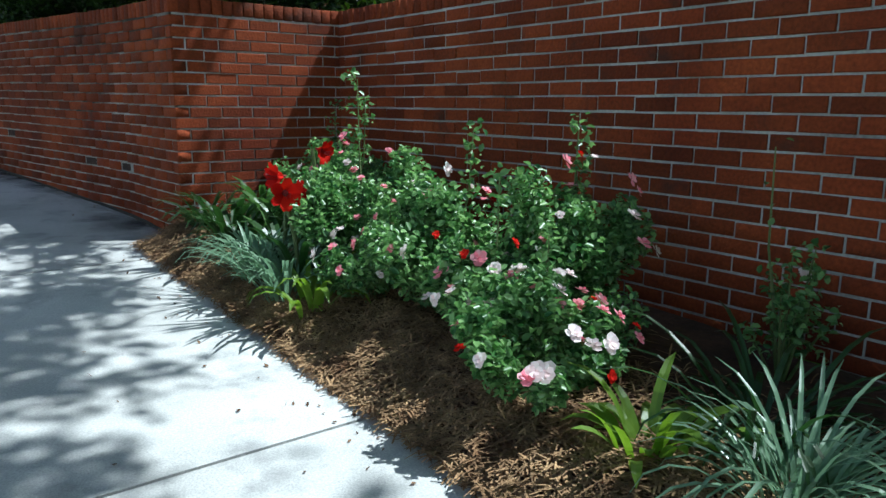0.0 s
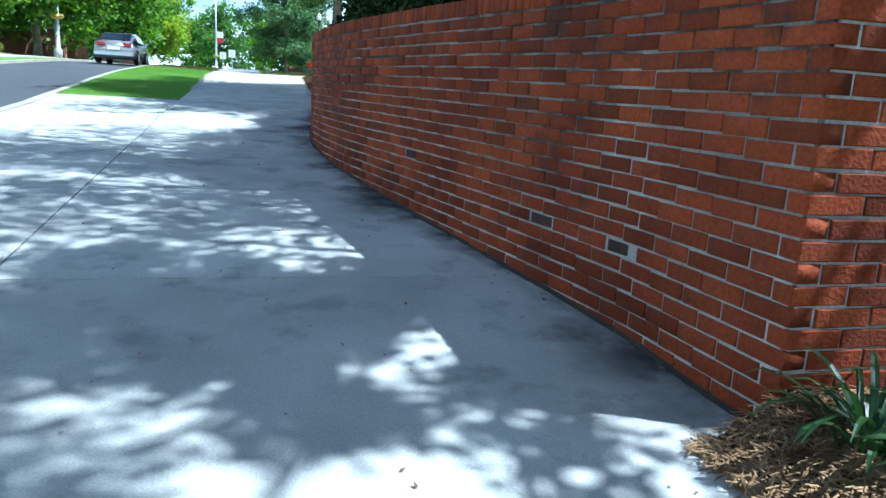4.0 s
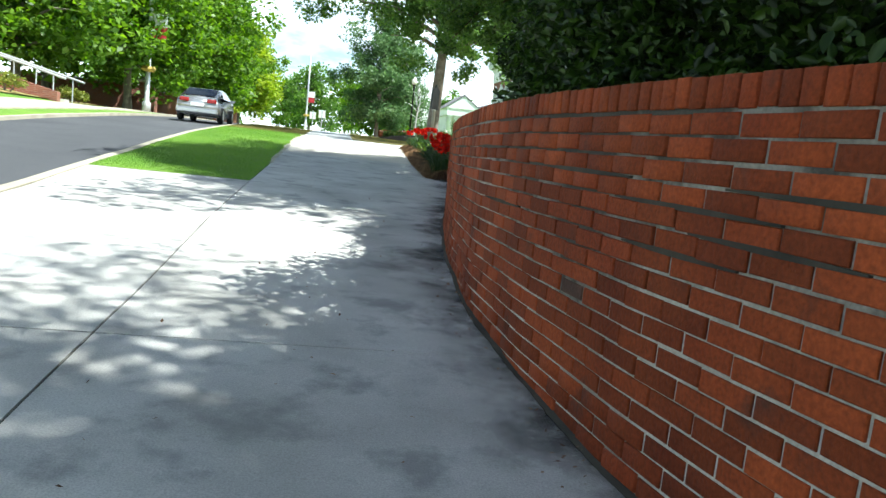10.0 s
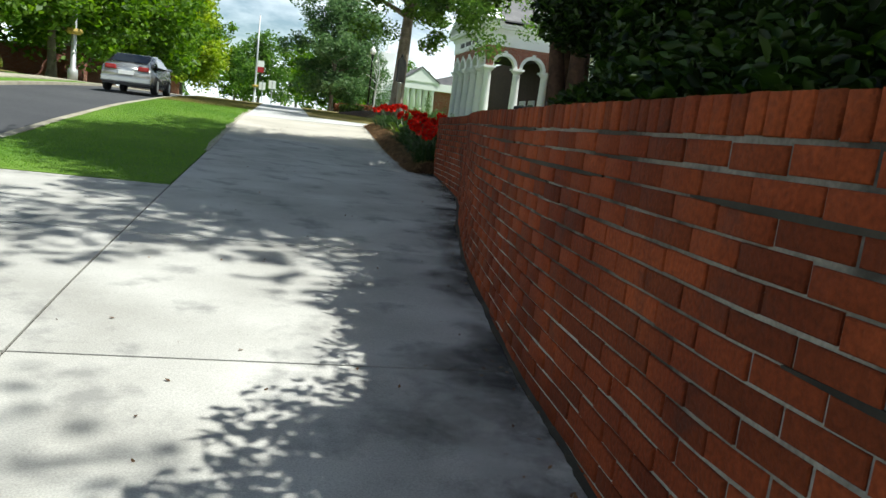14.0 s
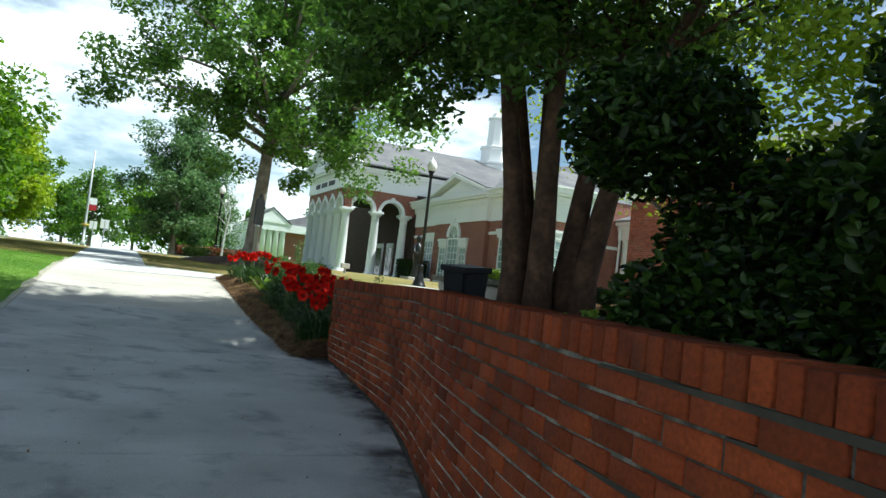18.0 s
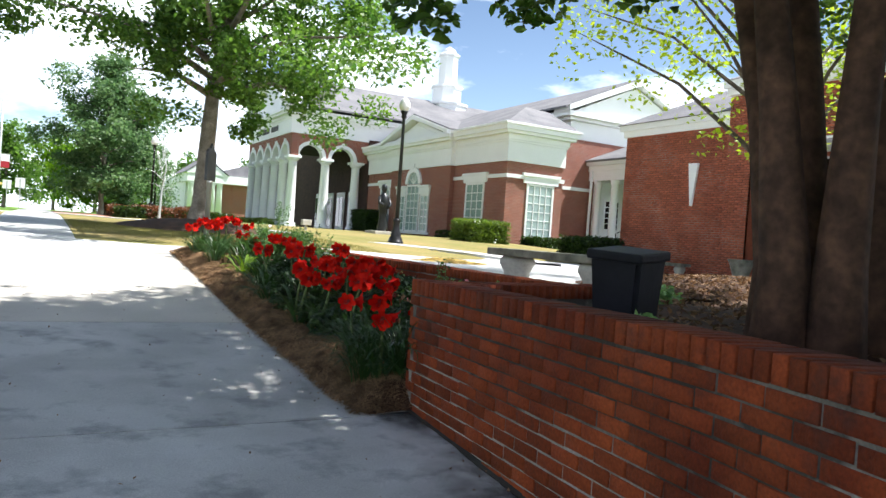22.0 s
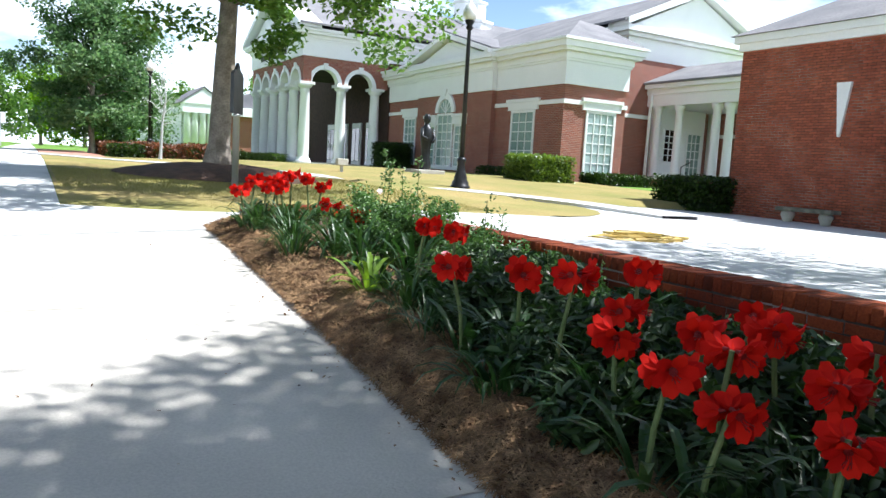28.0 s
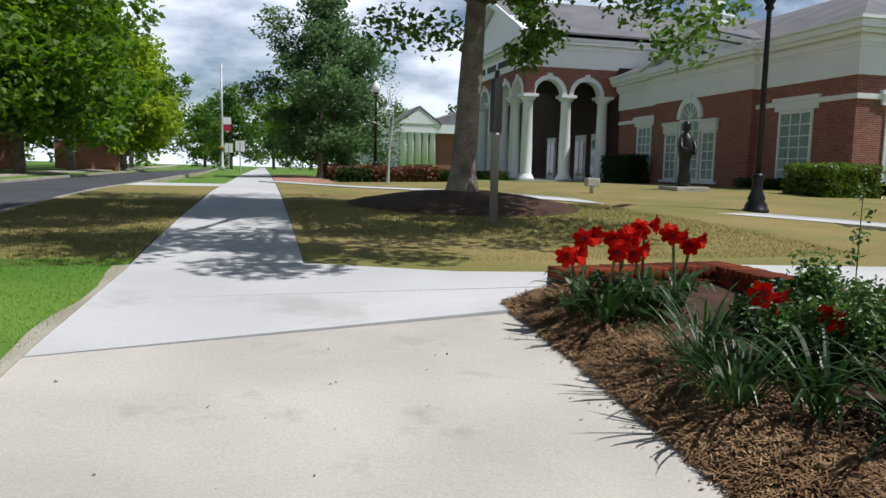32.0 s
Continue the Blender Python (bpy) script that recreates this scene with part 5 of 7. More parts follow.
def storefront(y0, y1, splits, z0, zd, z1, door=None):
    s = new("glazed_entrance" if door else "shop_window")
    s.parent = annex
    ys = [y0, *splits, y1]
    bm = bmesh.new()
    for y in ys:
        box(21.50, 21.60, y - 0.035, y + 0.035, z0, z1, bm)
    for z in (z0 + 0.03, zd, z1 - 0.03):
        box(21.505, 21.595, y0, y1, z - 0.035, z + 0.035, bm)
    part("frame", bm, ALUMINIUM, s, "aluminium frame", True)
    for a, b in zip(ys, ys[1:]):
        part("pane", box(21.54, 21.56, a + 0.035, b - 0.035, zd + 0.035, z1 - 0.06), PANE_DARK, s, "", True)
        if not (door and any(abs(a - d0) < 0.01 for d0, _ in door)):
            part("pane", box(21.54, 21.56, a + 0.035, b - 0.035, z0 + 0.06, zd - 0.035), PANE_DARK, s, "", True)
            part("rail", box(21.505, 21.595, a, b, z0 + 1.0, z0 + 1.06), ALUMINIUM, s, "", True)
    for d0, d1 in door or ():
        bm = box(21.47, 21.53, d0 + 0.04, d0 + 0.14, z0 + 0.02, zd - 0.04)
        box(21.47, 21.53, d1 - 0.14, d1 - 0.04, z0 + 0.02, zd - 0.04, bm)
        box(21.47, 21.53, d0 + 0.14, d1 - 0.14, zd - 0.16, zd - 0.04, bm)
        box(21.47, 21.53, d0 + 0.14, d1 - 0.14, z0 + 0.02, z0 + 0.3, bm)
        part("door", bm, WHITE, s, "white framed glass door", True)
        part("pane", box(21.49, 21.51, d0 + 0.14, d1 - 0.14, z0 + 0.3, zd - 0.16), PANE_DARK, s, "", True)
        part("handle", tube([(21.47, d0 + 0.2, z0 + 0.95), (21.40, d0 + 0.2, z0 + 0.97), (21.40, d0 + 0.2, z0 + 1.3), (21.47, d0 + 0.2, z0 + 1.32)], [0.02] * 4, 6), ALUMINIUM, s, "", True)


storefront(31.3, 34.4, [32.35, 33.65], 1.93, 4.6, 5.95, door=[(32.35, 33.65)])
storefront(27.4, 29.75, [28.6], 1.93, 4.6, 6.1)
storefront(24.4, 27.0, [25.7], 1.93, 4.6, 6.1)


# ---- lamps, poles, signs ----
def street_lamp(at, h=4.85, label="black cast-iron lamp post with a white globe on the lawn"):
    lamp = thing("street_lamp", at, label, "street lamp", "lamp posts by the hall")
    part("base", lathe([(0.30, 0), (0.30, 0.10), (0.26, 0.13), (0.25, 0.22), (0.19, 0.30), (0.20, 0.36), (0.13, 0.55), (0.11, 0.80), (0.14, 0.84), (0.14, 0.90), (0.09, 0.96)], (0, 0, 0), 12), IRON, lamp, "", False, True)
    part("post", lathe([(0.075, 0.95), (0.055, h - 0.75), (0.055, h - 0.7)], (0, 0, 0), 12), IRON, lamp, "", False, True)
    part("collar", lathe([(0.06, h - 0.78), (0.11, h - 0.72), (0.08, h - 0.64), (0.13, h - 0.56), (0.15, h - 0.5)], (0, 0, 0), 12), IRON, lamp, "", False, True)
    part("globe", lathe([(0.13, h - 0.5), (0.21, h - 0.36), (0.20, h - 0.2), (0.12, h - 0.06), (0.04, h), (0.02, h + 0.1)], (0, 0, 0), 14), GLOBE, lamp, "white acorn globe", False, True)
    return lamp


for x, y in ((5.4, 65), (5.6, 88), (7.0, 76), (8.5, 104)):
    street_lamp((x, y, ground_z(x, y)))
big = street_lamp((11.3, 43.65, 2.12), 5.45)
part("footing", lathe([(0.42, -0.1), (0.42, 0.03)], (0, 0, 0), 16), STONE, big, "concrete footing")
street_lamp((-21, 45, 4.6), 4.2, "lamp post with a white globe among the street trees")
street_lamp((-25, 42, 5.2), 4.2, "lamp post with a white globe among the street trees")

marker = thing("historical_marker", (4.0, 41.2, 2.24), "dark cast-metal marker plaque on a grey post in the lawn", "sign")
part("post", lathe([(0.075, -0.2), (0.075, 1.35), (0.09, 1.36), (0.09, 1.42)], (0, 0, 0), 12), GALV, marker, "", False, True)
bm = prism([(-0.42, 1.42), (0.42, 1.42), (0.42, 2.25), (0.30, 2.33), (0.14, 2.36), (0.0, 2.52), (-0.14, 2.36), (-0.30, 2.33), (-0.42, 2.25)], "y", -0.035, 0.035)
bmesh.ops.rotate(bm, verts=bm.verts, cent=(0, 0, 0), matrix=Matrix.Rotation(radians(62), 3, "Z"))
part("plaque", bm, BRONZE, marker, "dark plaque with raised text")

pole = thing("banner_pole", (-11.6, 55, 2.35), "tall grey street light pole with a white and crimson banner", "pole")
part("shaft", lathe([(0.26, 0), (0.26, 0.5), (0.15, 0.6), (0.13, 5), (0.09, 11.5)], (0, 0, 0), 12), GALV, pole, "", False, True)
part("basket", lathe([(0.3, 2.35), (0.45, 2.5), (0.4, 2.65)], (0, 0, 0), 12), HOSE, pole, "hanging planter ring")
part("banner", box(0.15, 0.95, -0.02, 0.02, 5.0, 5.75), WHITE, pole, "white upper half of the banner")
part("banner", box(0.15, 0.95, -0.02, 0.02, 4.3, 5.0), RED_FLAG, pole, "crimson lower half of the banner")
part("arm", tube([(0.0, 0, 5.8), (1.0, 0, 5.8)], [0.02, 0.02], 6), GALV, pole)
pole2 = copy_thing(pole, pose(-4.4, 112, 2.4))
for y in (118, 126):
    s = thing("road_sign", (-1.8 - (y - 118) * 0.15, y - 30, 2.4), "small white sign on a grey post by the street", "sign")
    part("post", lathe([(0.05, 0), (0.05, 2.4)], (0, 0, 0), 8), GALV, s)
    part("panel", box(-0.35, 0.35, -0.03, 0.0, 1.7, 2.5), WHITE, s)

# brick gate piers and low walls across the street
for x, y in ((-14.6, 77), (-13.2, 62)):
    p = thing("brick_pier", (x, y, ground_z(x, y)), "red brick gate pier with a pale cap across the street", "pier", "brick piers across the street")
    part("shaft", box(-0.5, 0.5, -0.5, 0.5, -0.3, 2.0), HOUSE_BRICK, p)
    bm = box(-0.6, 0.6, -0.6, 0.6, 2.0, 2.14, None, 0.03)
    lathe([(0.55, 2.14), (0.4, 2.3), (0.1, 2.38)], (0, 0, 0), 12, bm)
    part("cap", bm, STONE, p)
for x0, x1, y0, y1, h in ((-15.0, -10.6, 88, 88.4, 2.0), (-24, -15.4, 79, 79.4, 1.7), (-22, -13.8, 63, 63.4, 1.5)):
    lw = thing("garden_wall", (x0, y0, ground_z(x0, y0)), "low red brick garden wall behind the street trees", "wall", "brick garden walls")
    part("body", box(0, x1 - x0, 0, y1 - y0, -1.5, h), HOUSE_BRICK, lw)
    part("coping", box(-0.05, x1 - x0 + 0.05, -0.05, y1 - y0 + 0.05, h, h + 0.1), STONE, lw)
# stair ramp with rails on the bank
ramp = thing("bank_stairs", (-14, 43, 2.3), "brick-sided stairs with pale rails climbing the grass bank", "stairs")
part("side_wall", prism([(-12.3, 1.9), (-12.3, 2.6), (-19.5, 4.3), (-19.5, 2.6)], "y", 42.6, 43.0), HOUSE_BRICK, ramp, "sloping brick side wall", True)
for i in range(14):
    x = -12.6 - i * 0.5
    part("step", box(x - 0.5, x, 43.0, 45.0, 1.9, 2.35 + i * 0.12), STONE, ramp, "", True)
for y in (42.7, 45.1):
    part("rail", tube([(-12.0, y, 3.2), (-19.6, y, 5.1), (-22.5, y, 5.3)], [0.05] * 3, 6), GALV, ramp, "pale handrail", True)
    for i in range(5):
        part("baluster", tube([(-12.5 - i * 1.6, y, 2.2 + i * 0.4), (-12.5 - i * 1.6, y, 3.33 + i * 0.4)], [0.03] * 2, 6), GALV, ramp, "", True)
porch = thing("columned_porch", (-27, 40, 5.2), "white columned porch of a house up on the bank", "building")
for y in (38.0, 40.0, 42.0):
    part("column", lathe([(0.5, 0), (0.5, 0.3), (0.36, 0.4), (0.32, 5.6), (0.5, 5.8)], (-26.5, y, 5.0), 14), WHITE, porch, "", True, True)
part("roof", box(-32, -25.8, 36.5, 43.5, 10.8, 12.0), WHITE, porch, "", True)
part("wall", box(-33, -29.5, 34, 46, 4.0, 10.8), HOUSE_BRICK, porch, "", True)

# far low building with white columns
far = thing("far_hall", (14, 120, 2.4), "distant low hall with white columns and a grey roof", "building")
part("wall", box(18.8, 40, 112, 140, 2.0, 7.5), HOUSE_BRICK, far, "", True)
part("wall", box(15.4, 18.8, 114, 140, 2.0, 7.4), WHITE, far, "pale wall behind the porch", True)
for i in range(5):
    part("column", lathe([(0.45, 0), (0.34, 4.5), (0.45, 4.8)], (15.6 + i * 0.85, 111.6, 2.4), 12), WHITE, far, "", True, True)
part("entablature", box(15.0, 40.5, 111.1, 140.5, 7.2, 8.2), WHITE, far, "", True)
part("pediment", prism([(14.8, 8.2), (19.8, 8.2), (17.3, 10.0)], "y", 111.0, 118), WHITE, far, "", True)
part("roof", prism([(14.6, 8.2), (17.3, 10.25), (20.0, 8.2), (17.3, 10.05)], "y", 110.9, 120), SHINGLE, far, "", True)
part("roof", prism([(17.5, 8.2), (29, 12.0), (41, 8.2)], "y", 113, 141), SHINGLE, far, "", True)
tower = thing("far_bell_tower", (14.5, 128, 2.4), "distant white bell tower above the roofs", "tower")
part("shaft", box(-1.6, 1.6, -1.6, 1.6, 0, 8.5), WHITE, tower)
part("belfry", box(-1.1, 1.1, -1.1, 1.1, 8.5, 10.5), WHITE, tower)
part("spire", lathe([(0.6, 10.5), (0.3, 10.8), (0.12, 12), (0.05, 16)], (0, 0, 0), 8), WHITE, tower)

# statue, pedestal, flood light
plinth = thing("pedestal", (14.2, 51.4, 2.28), "low pale stone pedestal on the lawn", "pedestal")
part("block", box(-0.62, 0.62, -0.62, 0.62, -0.3, 0.32, None, 0.03), STONE, plinth)
bm = lathe([(0.30, 0.0), (0.33, 0.2), (0.24, 0.6), (0.26, 1.0), (0.33, 1.25), (0.36, 1.6), (0.30, 1.8), (0.14, 1.92), (0.12, 1.98), (0.19, 2.08), (0.20, 2.25), (0.12, 2.38)], (0, 0, 0), 14)
tube([(-0.30, -0.05, 1.72), (-0.42, -0.25, 1.4), (-0.15, -0.42, 1.30)], [0.12, 0.10, 0.08], 8, bm)
tube([(0.30, -0.05, 1.72), (0.44, -0.15, 1.35), (0.18, -0.38, 1.2)], [0.12, 0.10, 0.08], 8, bm)
for v in bm.verts:
    v.co.x, v.co.y, v.co.z = v.co.x * 0.72, v.co.y * 0.8, v.co.z * 0.95
statue = part("statue", bm, BRONZE, None, "", False, True)
statue.location = (14.2, 51.4, 2.6)
tagged(statue, "dark bronze standing statue on a pale block", "statue")
fl = thing("flood_light", (9.6, 49.0, 2.3), "small ground flood light on the lawn", "lamp")
part("stake", lathe([(0.06, 0), (0.06, 0.3)], (0, 0, 0), 8), GALV, fl)
part("head", box(-0.2, 0.2, -0.15, 0.12, 0.3, 0.55, None, 0.03), STONE, fl)

# stone bench, black covered box, far bench, urn
bench = thing("stone_bench", (4.98, 25.95, plaza_z(4.98)), "weathered stone bench on two bulging supports", "bench")
part("seat", box(-0.24, 0.24, -1.12, 1.12, 0.27, 0.36, None, 0.02), MOSSY, bench)
for y in (-0.76, 0.76):
    part("leg", lathe([(0.15, 0), (0.17, 0.03), (0.16, 0.06), (0.23, 0.18), (0.22, 0.23), (0.18, 0.27)], (0, y, 0), 14), STONE, bench, "", False, True)
bench_b = copy_thing(bench, pose(18.7, 37.3, plaza_z(18.7) + 0.01) @ Matrix.Diagonal((1.0, 0.75, 1.2, 1.0)))
tagged(bench_b, "weathered stone bench against the annex wall")
urn = thing("garden_urn", (18.6, 34.2, plaza_z(18.6)), "weathered round stone planter by the annex", "planter")
part("bowl", lathe([(0.26, 0), (0.28, 0.1), (0.22, 0.16), (0.36, 0.6), (0.42, 0.7), (0.36, 0.72)], (0, 0, 0), 16), MOSSY, urn, "", False, True)
crate = thing("black_box", (3.60, 23.3, soil_z(3.60, 23.3) + 0.0), "black tapered plastic pot with a rim standing behind the wall", "plant pot")
crate.rotation_euler = (0.05, -0.09, 0.3)
bm = box(-0.21, 0.21, -0.21, 0.21, 0, 0.56, None, 0.0)
for v in bm.verts:
    if v.co.z < 0.1:
        v.co.x *= 0.84
        v.co.y *= 0.84
bmesh.ops.bevel(bm, geom=list(bm.edges), offset=0.03, segments=3, affect="EDGES")
part("body", bm, BLACK_PLASTIC, crate)
part("rim", box(-0.228, 0.228, -0.228, 0.228, 0.53, 0.605, None, 0.02), BLACK_PLASTIC, crate)
hose = thing("garden_hose", (6.7, 31.5, plaza_z(7.4)), "tangled yellow hose lying on the plaza", "hose")
rh = random.Random(5)
for k in range(8):
    pts = [(math.cos(t * 0.9 + k) * (0.95 - 0.08 * k) * rh.uniform(0.5, 1.1), math.sin(t * 0.9 + k) * 0.45 * rh.uniform(0.6, 1.1), 0.014 + 0.009 * k) for t in range(9)]
    part("coil", tube(pts, [0.013] * 9, 6), HOSE, hose)


# ---- plants ----
def tree(name, at, height, spread, trunk_r, n_leaf, leaf, leaf_mat, bark, seed, label, fork=0.35, low=0.35, limbs=14, lean=(0, 0), tight=0.24, group="", squash=1.0, wscale=0.6, shift=(0, 0)):
    """Tapered trunk, limbs out to clumps, and leaves round the clumps."""
    r = np.random.default_rng(seed)
    t = thing(name, at, label, "tree", group)
    top = Vector((lean[0], lean[1], height * 0.8))
    knee = Vector((lean[0] * 0.3 + r.uniform(-0.1, 0.1), lean[1] * 0.3, height * fork))
    bm = tube([(0, 0, -0.3), (0, 0, 0.05), (0.02, 0.0, 0.5), knee * 0.6, knee, (knee + top) / 2 + Vector((0.2, 0.1, 0)), top],
              [trunk_r * 1.7, trunk_r * 1.45, trunk_r * 1.08, trunk_r, trunk_r * 0.85, trunk_r * 0.5, trunk_r * 0.12], 10)
    part("trunk", bm, bark, t, "", False, True)
    cen, rad = [], []
    for i in range(limbs):
        ang = i * 2.39996 + r.uniform(-0.3, 0.3)
        k = (i + 0.5) / limbs
        h = height * (low + (0.97 - low) * k)
        prof = math.sqrt(max(0.05, 1 - (2 * (k * 0.95 - 0.38)) ** 2)) if k > 0.38 else 0.75 + 0.25 * k / 0.38
        d = spread * prof * r.uniform(0.55, 0.95)
        tip = Vector((math.cos(ang) * d + lean[0] * k + shift[0], math.sin(ang) * d * squash + lean[1] * k + shift[1], h))
        root = knee.lerp(top, max(0.0, min(0.9, k * 0.85 - 0.05)))
        mid = root.lerp(tip, 0.5) + Vector((0, 0, 0.12 * d))
        rr = trunk_r * (0.5 - 0.3 * k)
        part("limb", tube([root, root.lerp(mid, 0.5), mid, mid.lerp(tip, 0.6), tip], [rr, rr * 0.8, rr * 0.55, rr * 0.3, rr * 0.1], 6), bark, t)
        for f, s in ((0.62, 0.7), (0.85, 0.95), (1.02, 1.0)):
            p = root.lerp(mid, f * 1.2) if f < 0.65 else mid.lerp(tip, (f - 0.5) * 2)
            for _ in range(3):
                q = p + Vector(r.normal(size=3)) * spread * 0.13
                cen.append(q)
                rad.append(spread * tight * s * r.uniform(0.6, 1.25))
    pts = clumps(r, [tuple(c) for c in cen], rad, n_leaf)
    crown = leaves("crown", pts + np.array(at), leaf, leaf * wscale, leaf_mat, t, r)
    return t


def bush(name, centres, radii, n, leaf, mat, seed, label, category="bush", at=None, group="", wscale=0.55, stems=True):
    r = np.random.default_rng(seed)
    at = at or (centres[0][0], centres[0][1], centres[0][2] - radii[0])
    t = thing(name, at, label, category, group)
    if stems:
        for c in centres[:12]:
            b = Vector((c[0], c[1], c[2])) - Vector(at)
            part("stem", tube([(b.x * 0.4, b.y * 0.4, 0), (b.x * 0.8, b.y * 0.8, b.z * 0.5), b], [0.03, 0.022, 0.008], 5), BARK, t)
    leaves("foliage", clumps(r, centres, radii, n), leaf, leaf * wscale, mat, t, r, full=True)
    return t


# lawn tree in its mulch ring
mv, mf = [], []
for i in range(9):
    for k in range(32):
        a = k / 32 * 6.28319
        rr = i / 8
        x, y = 4.5 + 2.7 * rr * math.cos(a), 45.2 + 2.9 * rr * math.sin(a)
        mv.append((x, y, ground_z(x, y) + 0.03 + 0.34 * (1 - rr * rr) + 0.03 * noise.noise((x * 2, y * 2, 0))))
for i in range(8):
    for k in range(32):
        mf.append((i * 32 + k, (i + 1) * 32 + k, (i + 1) * 32 + (k + 1) % 32, i * 32 + (k + 1) % 32))
ring = sheet("mulch_mound", mv, mf, SOIL, smooth=True)
tagged(ring, "dark reddish mulch mound round the lawn tree", "mulch", kind="structure")
tree("lawn_tree", (4.5, 45.2, 2.55), 13.0, 6.2, 0.27, 56000, 0.18, L_TREE, BARK, 11, "tall leafy shade tree with grey bark in a mulch ring", fork=0.32, low=0.30, limbs=28, lean=(0.6, -1.5), tight=0.15, shift=(-1.0, -4.2))
tree("birch_clump", (3.2, 72, 2.4), 10.5, 3.6, 0.16, 26000, 0.24, L_BIRCH, BARK, 12, "pale multi-stemmed tree beside the far pavement", fork=0.2, low=0.12, limbs=22, tight=0.26)
tree("birch_clump", (5.6, 78, 2.4), 9.5, 3.2, 0.16, 16000, 0.24, L_BIRCH, BARK, 13, "pale multi-stemmed tree beside the far pavement", fork=0.2, low=0.12, limbs=18, tight=0.26)
sap = tree("sapling", (5.2, 60, 2.35), 5.2, 1.3, 0.06, 300, 0.08, L_BIRCH, GALV, 14, "thin bare young tree with pale bark in the lawn", fork=0.3, low=0.3, limbs=14, tight=0.3)
rt = np.random.default_rng(3)
for i, (x, y, h, s, mat) in enumerate(((-13.5, 58, 12, 5.6, L_STREET), (-17, 50, 11, 5.4, L_STREET), (-11.5, 68, 12.5, 5.6, L_STREET), (-19.5, 61, 14, 6, L_STREET), (-12, 80, 12, 5.2, L_STREET),
                                       (-10.8, 90, 10.5, 4.4, L_YELLOW), (-12.5, 101, 12, 5.2, L_STREET), (-14, 114, 13, 6, L_STREET), (-24, 47, 12, 6, L_STREET), (-29, 55, 15, 7, L_STREET),
                                       (-18, 75, 14, 6.5, L_STREET), (-33, 44, 13, 6, L_STREET))):
    tree("street_tree", (x, y, ground_z(x, y)), h, s, 0.24, 15000, 0.42, mat, BARK, 30 + i, "broad green street tree across the road", fork=0.22, low=0.2, limbs=22, tight=0.26, group="street trees")
for i in range(10):
    x, y = (-22, 8, -6, 14, -30, 2, 24, -12, 36, -40)[i], (150, 158, 172, 170, 160, 185, 165, 190, 150, 150)[i]
    tree("far_tree", (x, y, 2.4), 11 + i % 3 * 2, 6.5, 0.3, 6000, 0.7, L_STREET if i % 2 else L_TREE, BARK, 60 + i, "distant green tree closing the street", low=0.1, limbs=16, tight=0.3, group="distant trees")

# crape myrtles behind the wall
def crape(at, seed, scale, n_leaf, low=2.5, reach=2.9, hang=0, leaf=None):
    cm = thing("crape_myrtle", at, "multi-stemmed crape myrtle with smooth brown bark behind the wall", "tree", "crape myrtles behind the wall")
    rc = np.random.default_rng(seed)
    tips, trad = [], []
    for i, (bx_, by_, tx, ty, h) in enumerate(((-0.30, 0.06, -0.55, 0.25, 5.6), (-0.16, -0.14, -0.3, -0.4, 6.2), (0.02, 0.16, 0.1, 0.5, 6.0), (0.16, -0.08, 0.45, -0.3, 6.1), (0.30, 0.14, 0.95, 0.35, 5.7), (-0.08, 0.26, -0.2, 0.8, 5.6), (0.26, -0.2, 0.7, -0.8, 5.8), (0.40, -0.02, 1.25, 0.0, 5.4))):
        bx_, by_, tx, ty = bx_ * scale * 1.15, by_ * scale * 1.15, tx * 1.3, ty * 1.3
        p = [Vector((bx_, by_, -0.2)), Vector((bx_, by_, 0.5)), Vector((bx_ * 1.1 + tx * 0.10, by_ * 1.1 + ty * 0.10, 1.4)), Vector((bx_ + tx * 0.38, by_ + ty * 0.38, 2.6)), Vector((bx_ + tx * 0.9, by_ + ty * 0.9, 4.2)), Vector((bx_ + tx * 1.7, by_ + ty * 1.7, h))]
        part("stem", tube(p, [0.18 * scale, 0.14 * scale, 0.105 * scale, 0.08 * scale, 0.05, 0.02], 9), BARK_RED, cm, "smooth brown stem", False, True)
        for j in range(10):
            a, f = rc.uniform(0, 6.28), rc.uniform(0.0, 1.0)
            root = p[3].lerp(p[4], f * 2) if f < 0.5 else p[4].lerp(p[5], f * 2 - 1)
            d = rc.uniform(0.8, reach)
            tip = root + Vector((math.cos(a) * d, math.sin(a) * d, rc.uniform(0.1, 0.9)))
            tip.z = max(tip.z, low)
            part("branch", tube([root, root.lerp(tip, 0.5) + Vector((0, 0, 0.25)), tip], [0.03, 0.018, 0.006], 5), BARK_RED, cm)
            for k in (0.5, 0.75, 1.0):
                tips.append(tuple(root.lerp(tip, k)))
                trad.append(rc.uniform(0.35, 0.7))
    for j in range(hang):
        root = Vector((-0.3, 0.0, rc.uniform(2.6, 3.6)))
        tip = Vector((rc.uniform(-2.6, -0.6), rc.uniform(-1.4, 2.3), rc.uniform(1.9, 2.8)))
        part("branch", tube([root, root.lerp(tip, 0.5) + Vector((0, 0, 0.45)), tip], [0.03, 0.018, 0.006], 5), BARK_RED, cm)
        for k in (0.55, 0.8, 1.0):
            tips += [tuple(root.lerp(tip, k) + Vector((0, 0, 0.45 * (1 - k) * 2)))] * 2
            trad += [rc.uniform(0.25, 0.42)] * 2
    leaves("crown", clumps(rc, tips, trad, n_leaf) + np.array(at), 0.092, 0.055, leaf or L_CRAPE, cm, rc, full=True)
    return cm


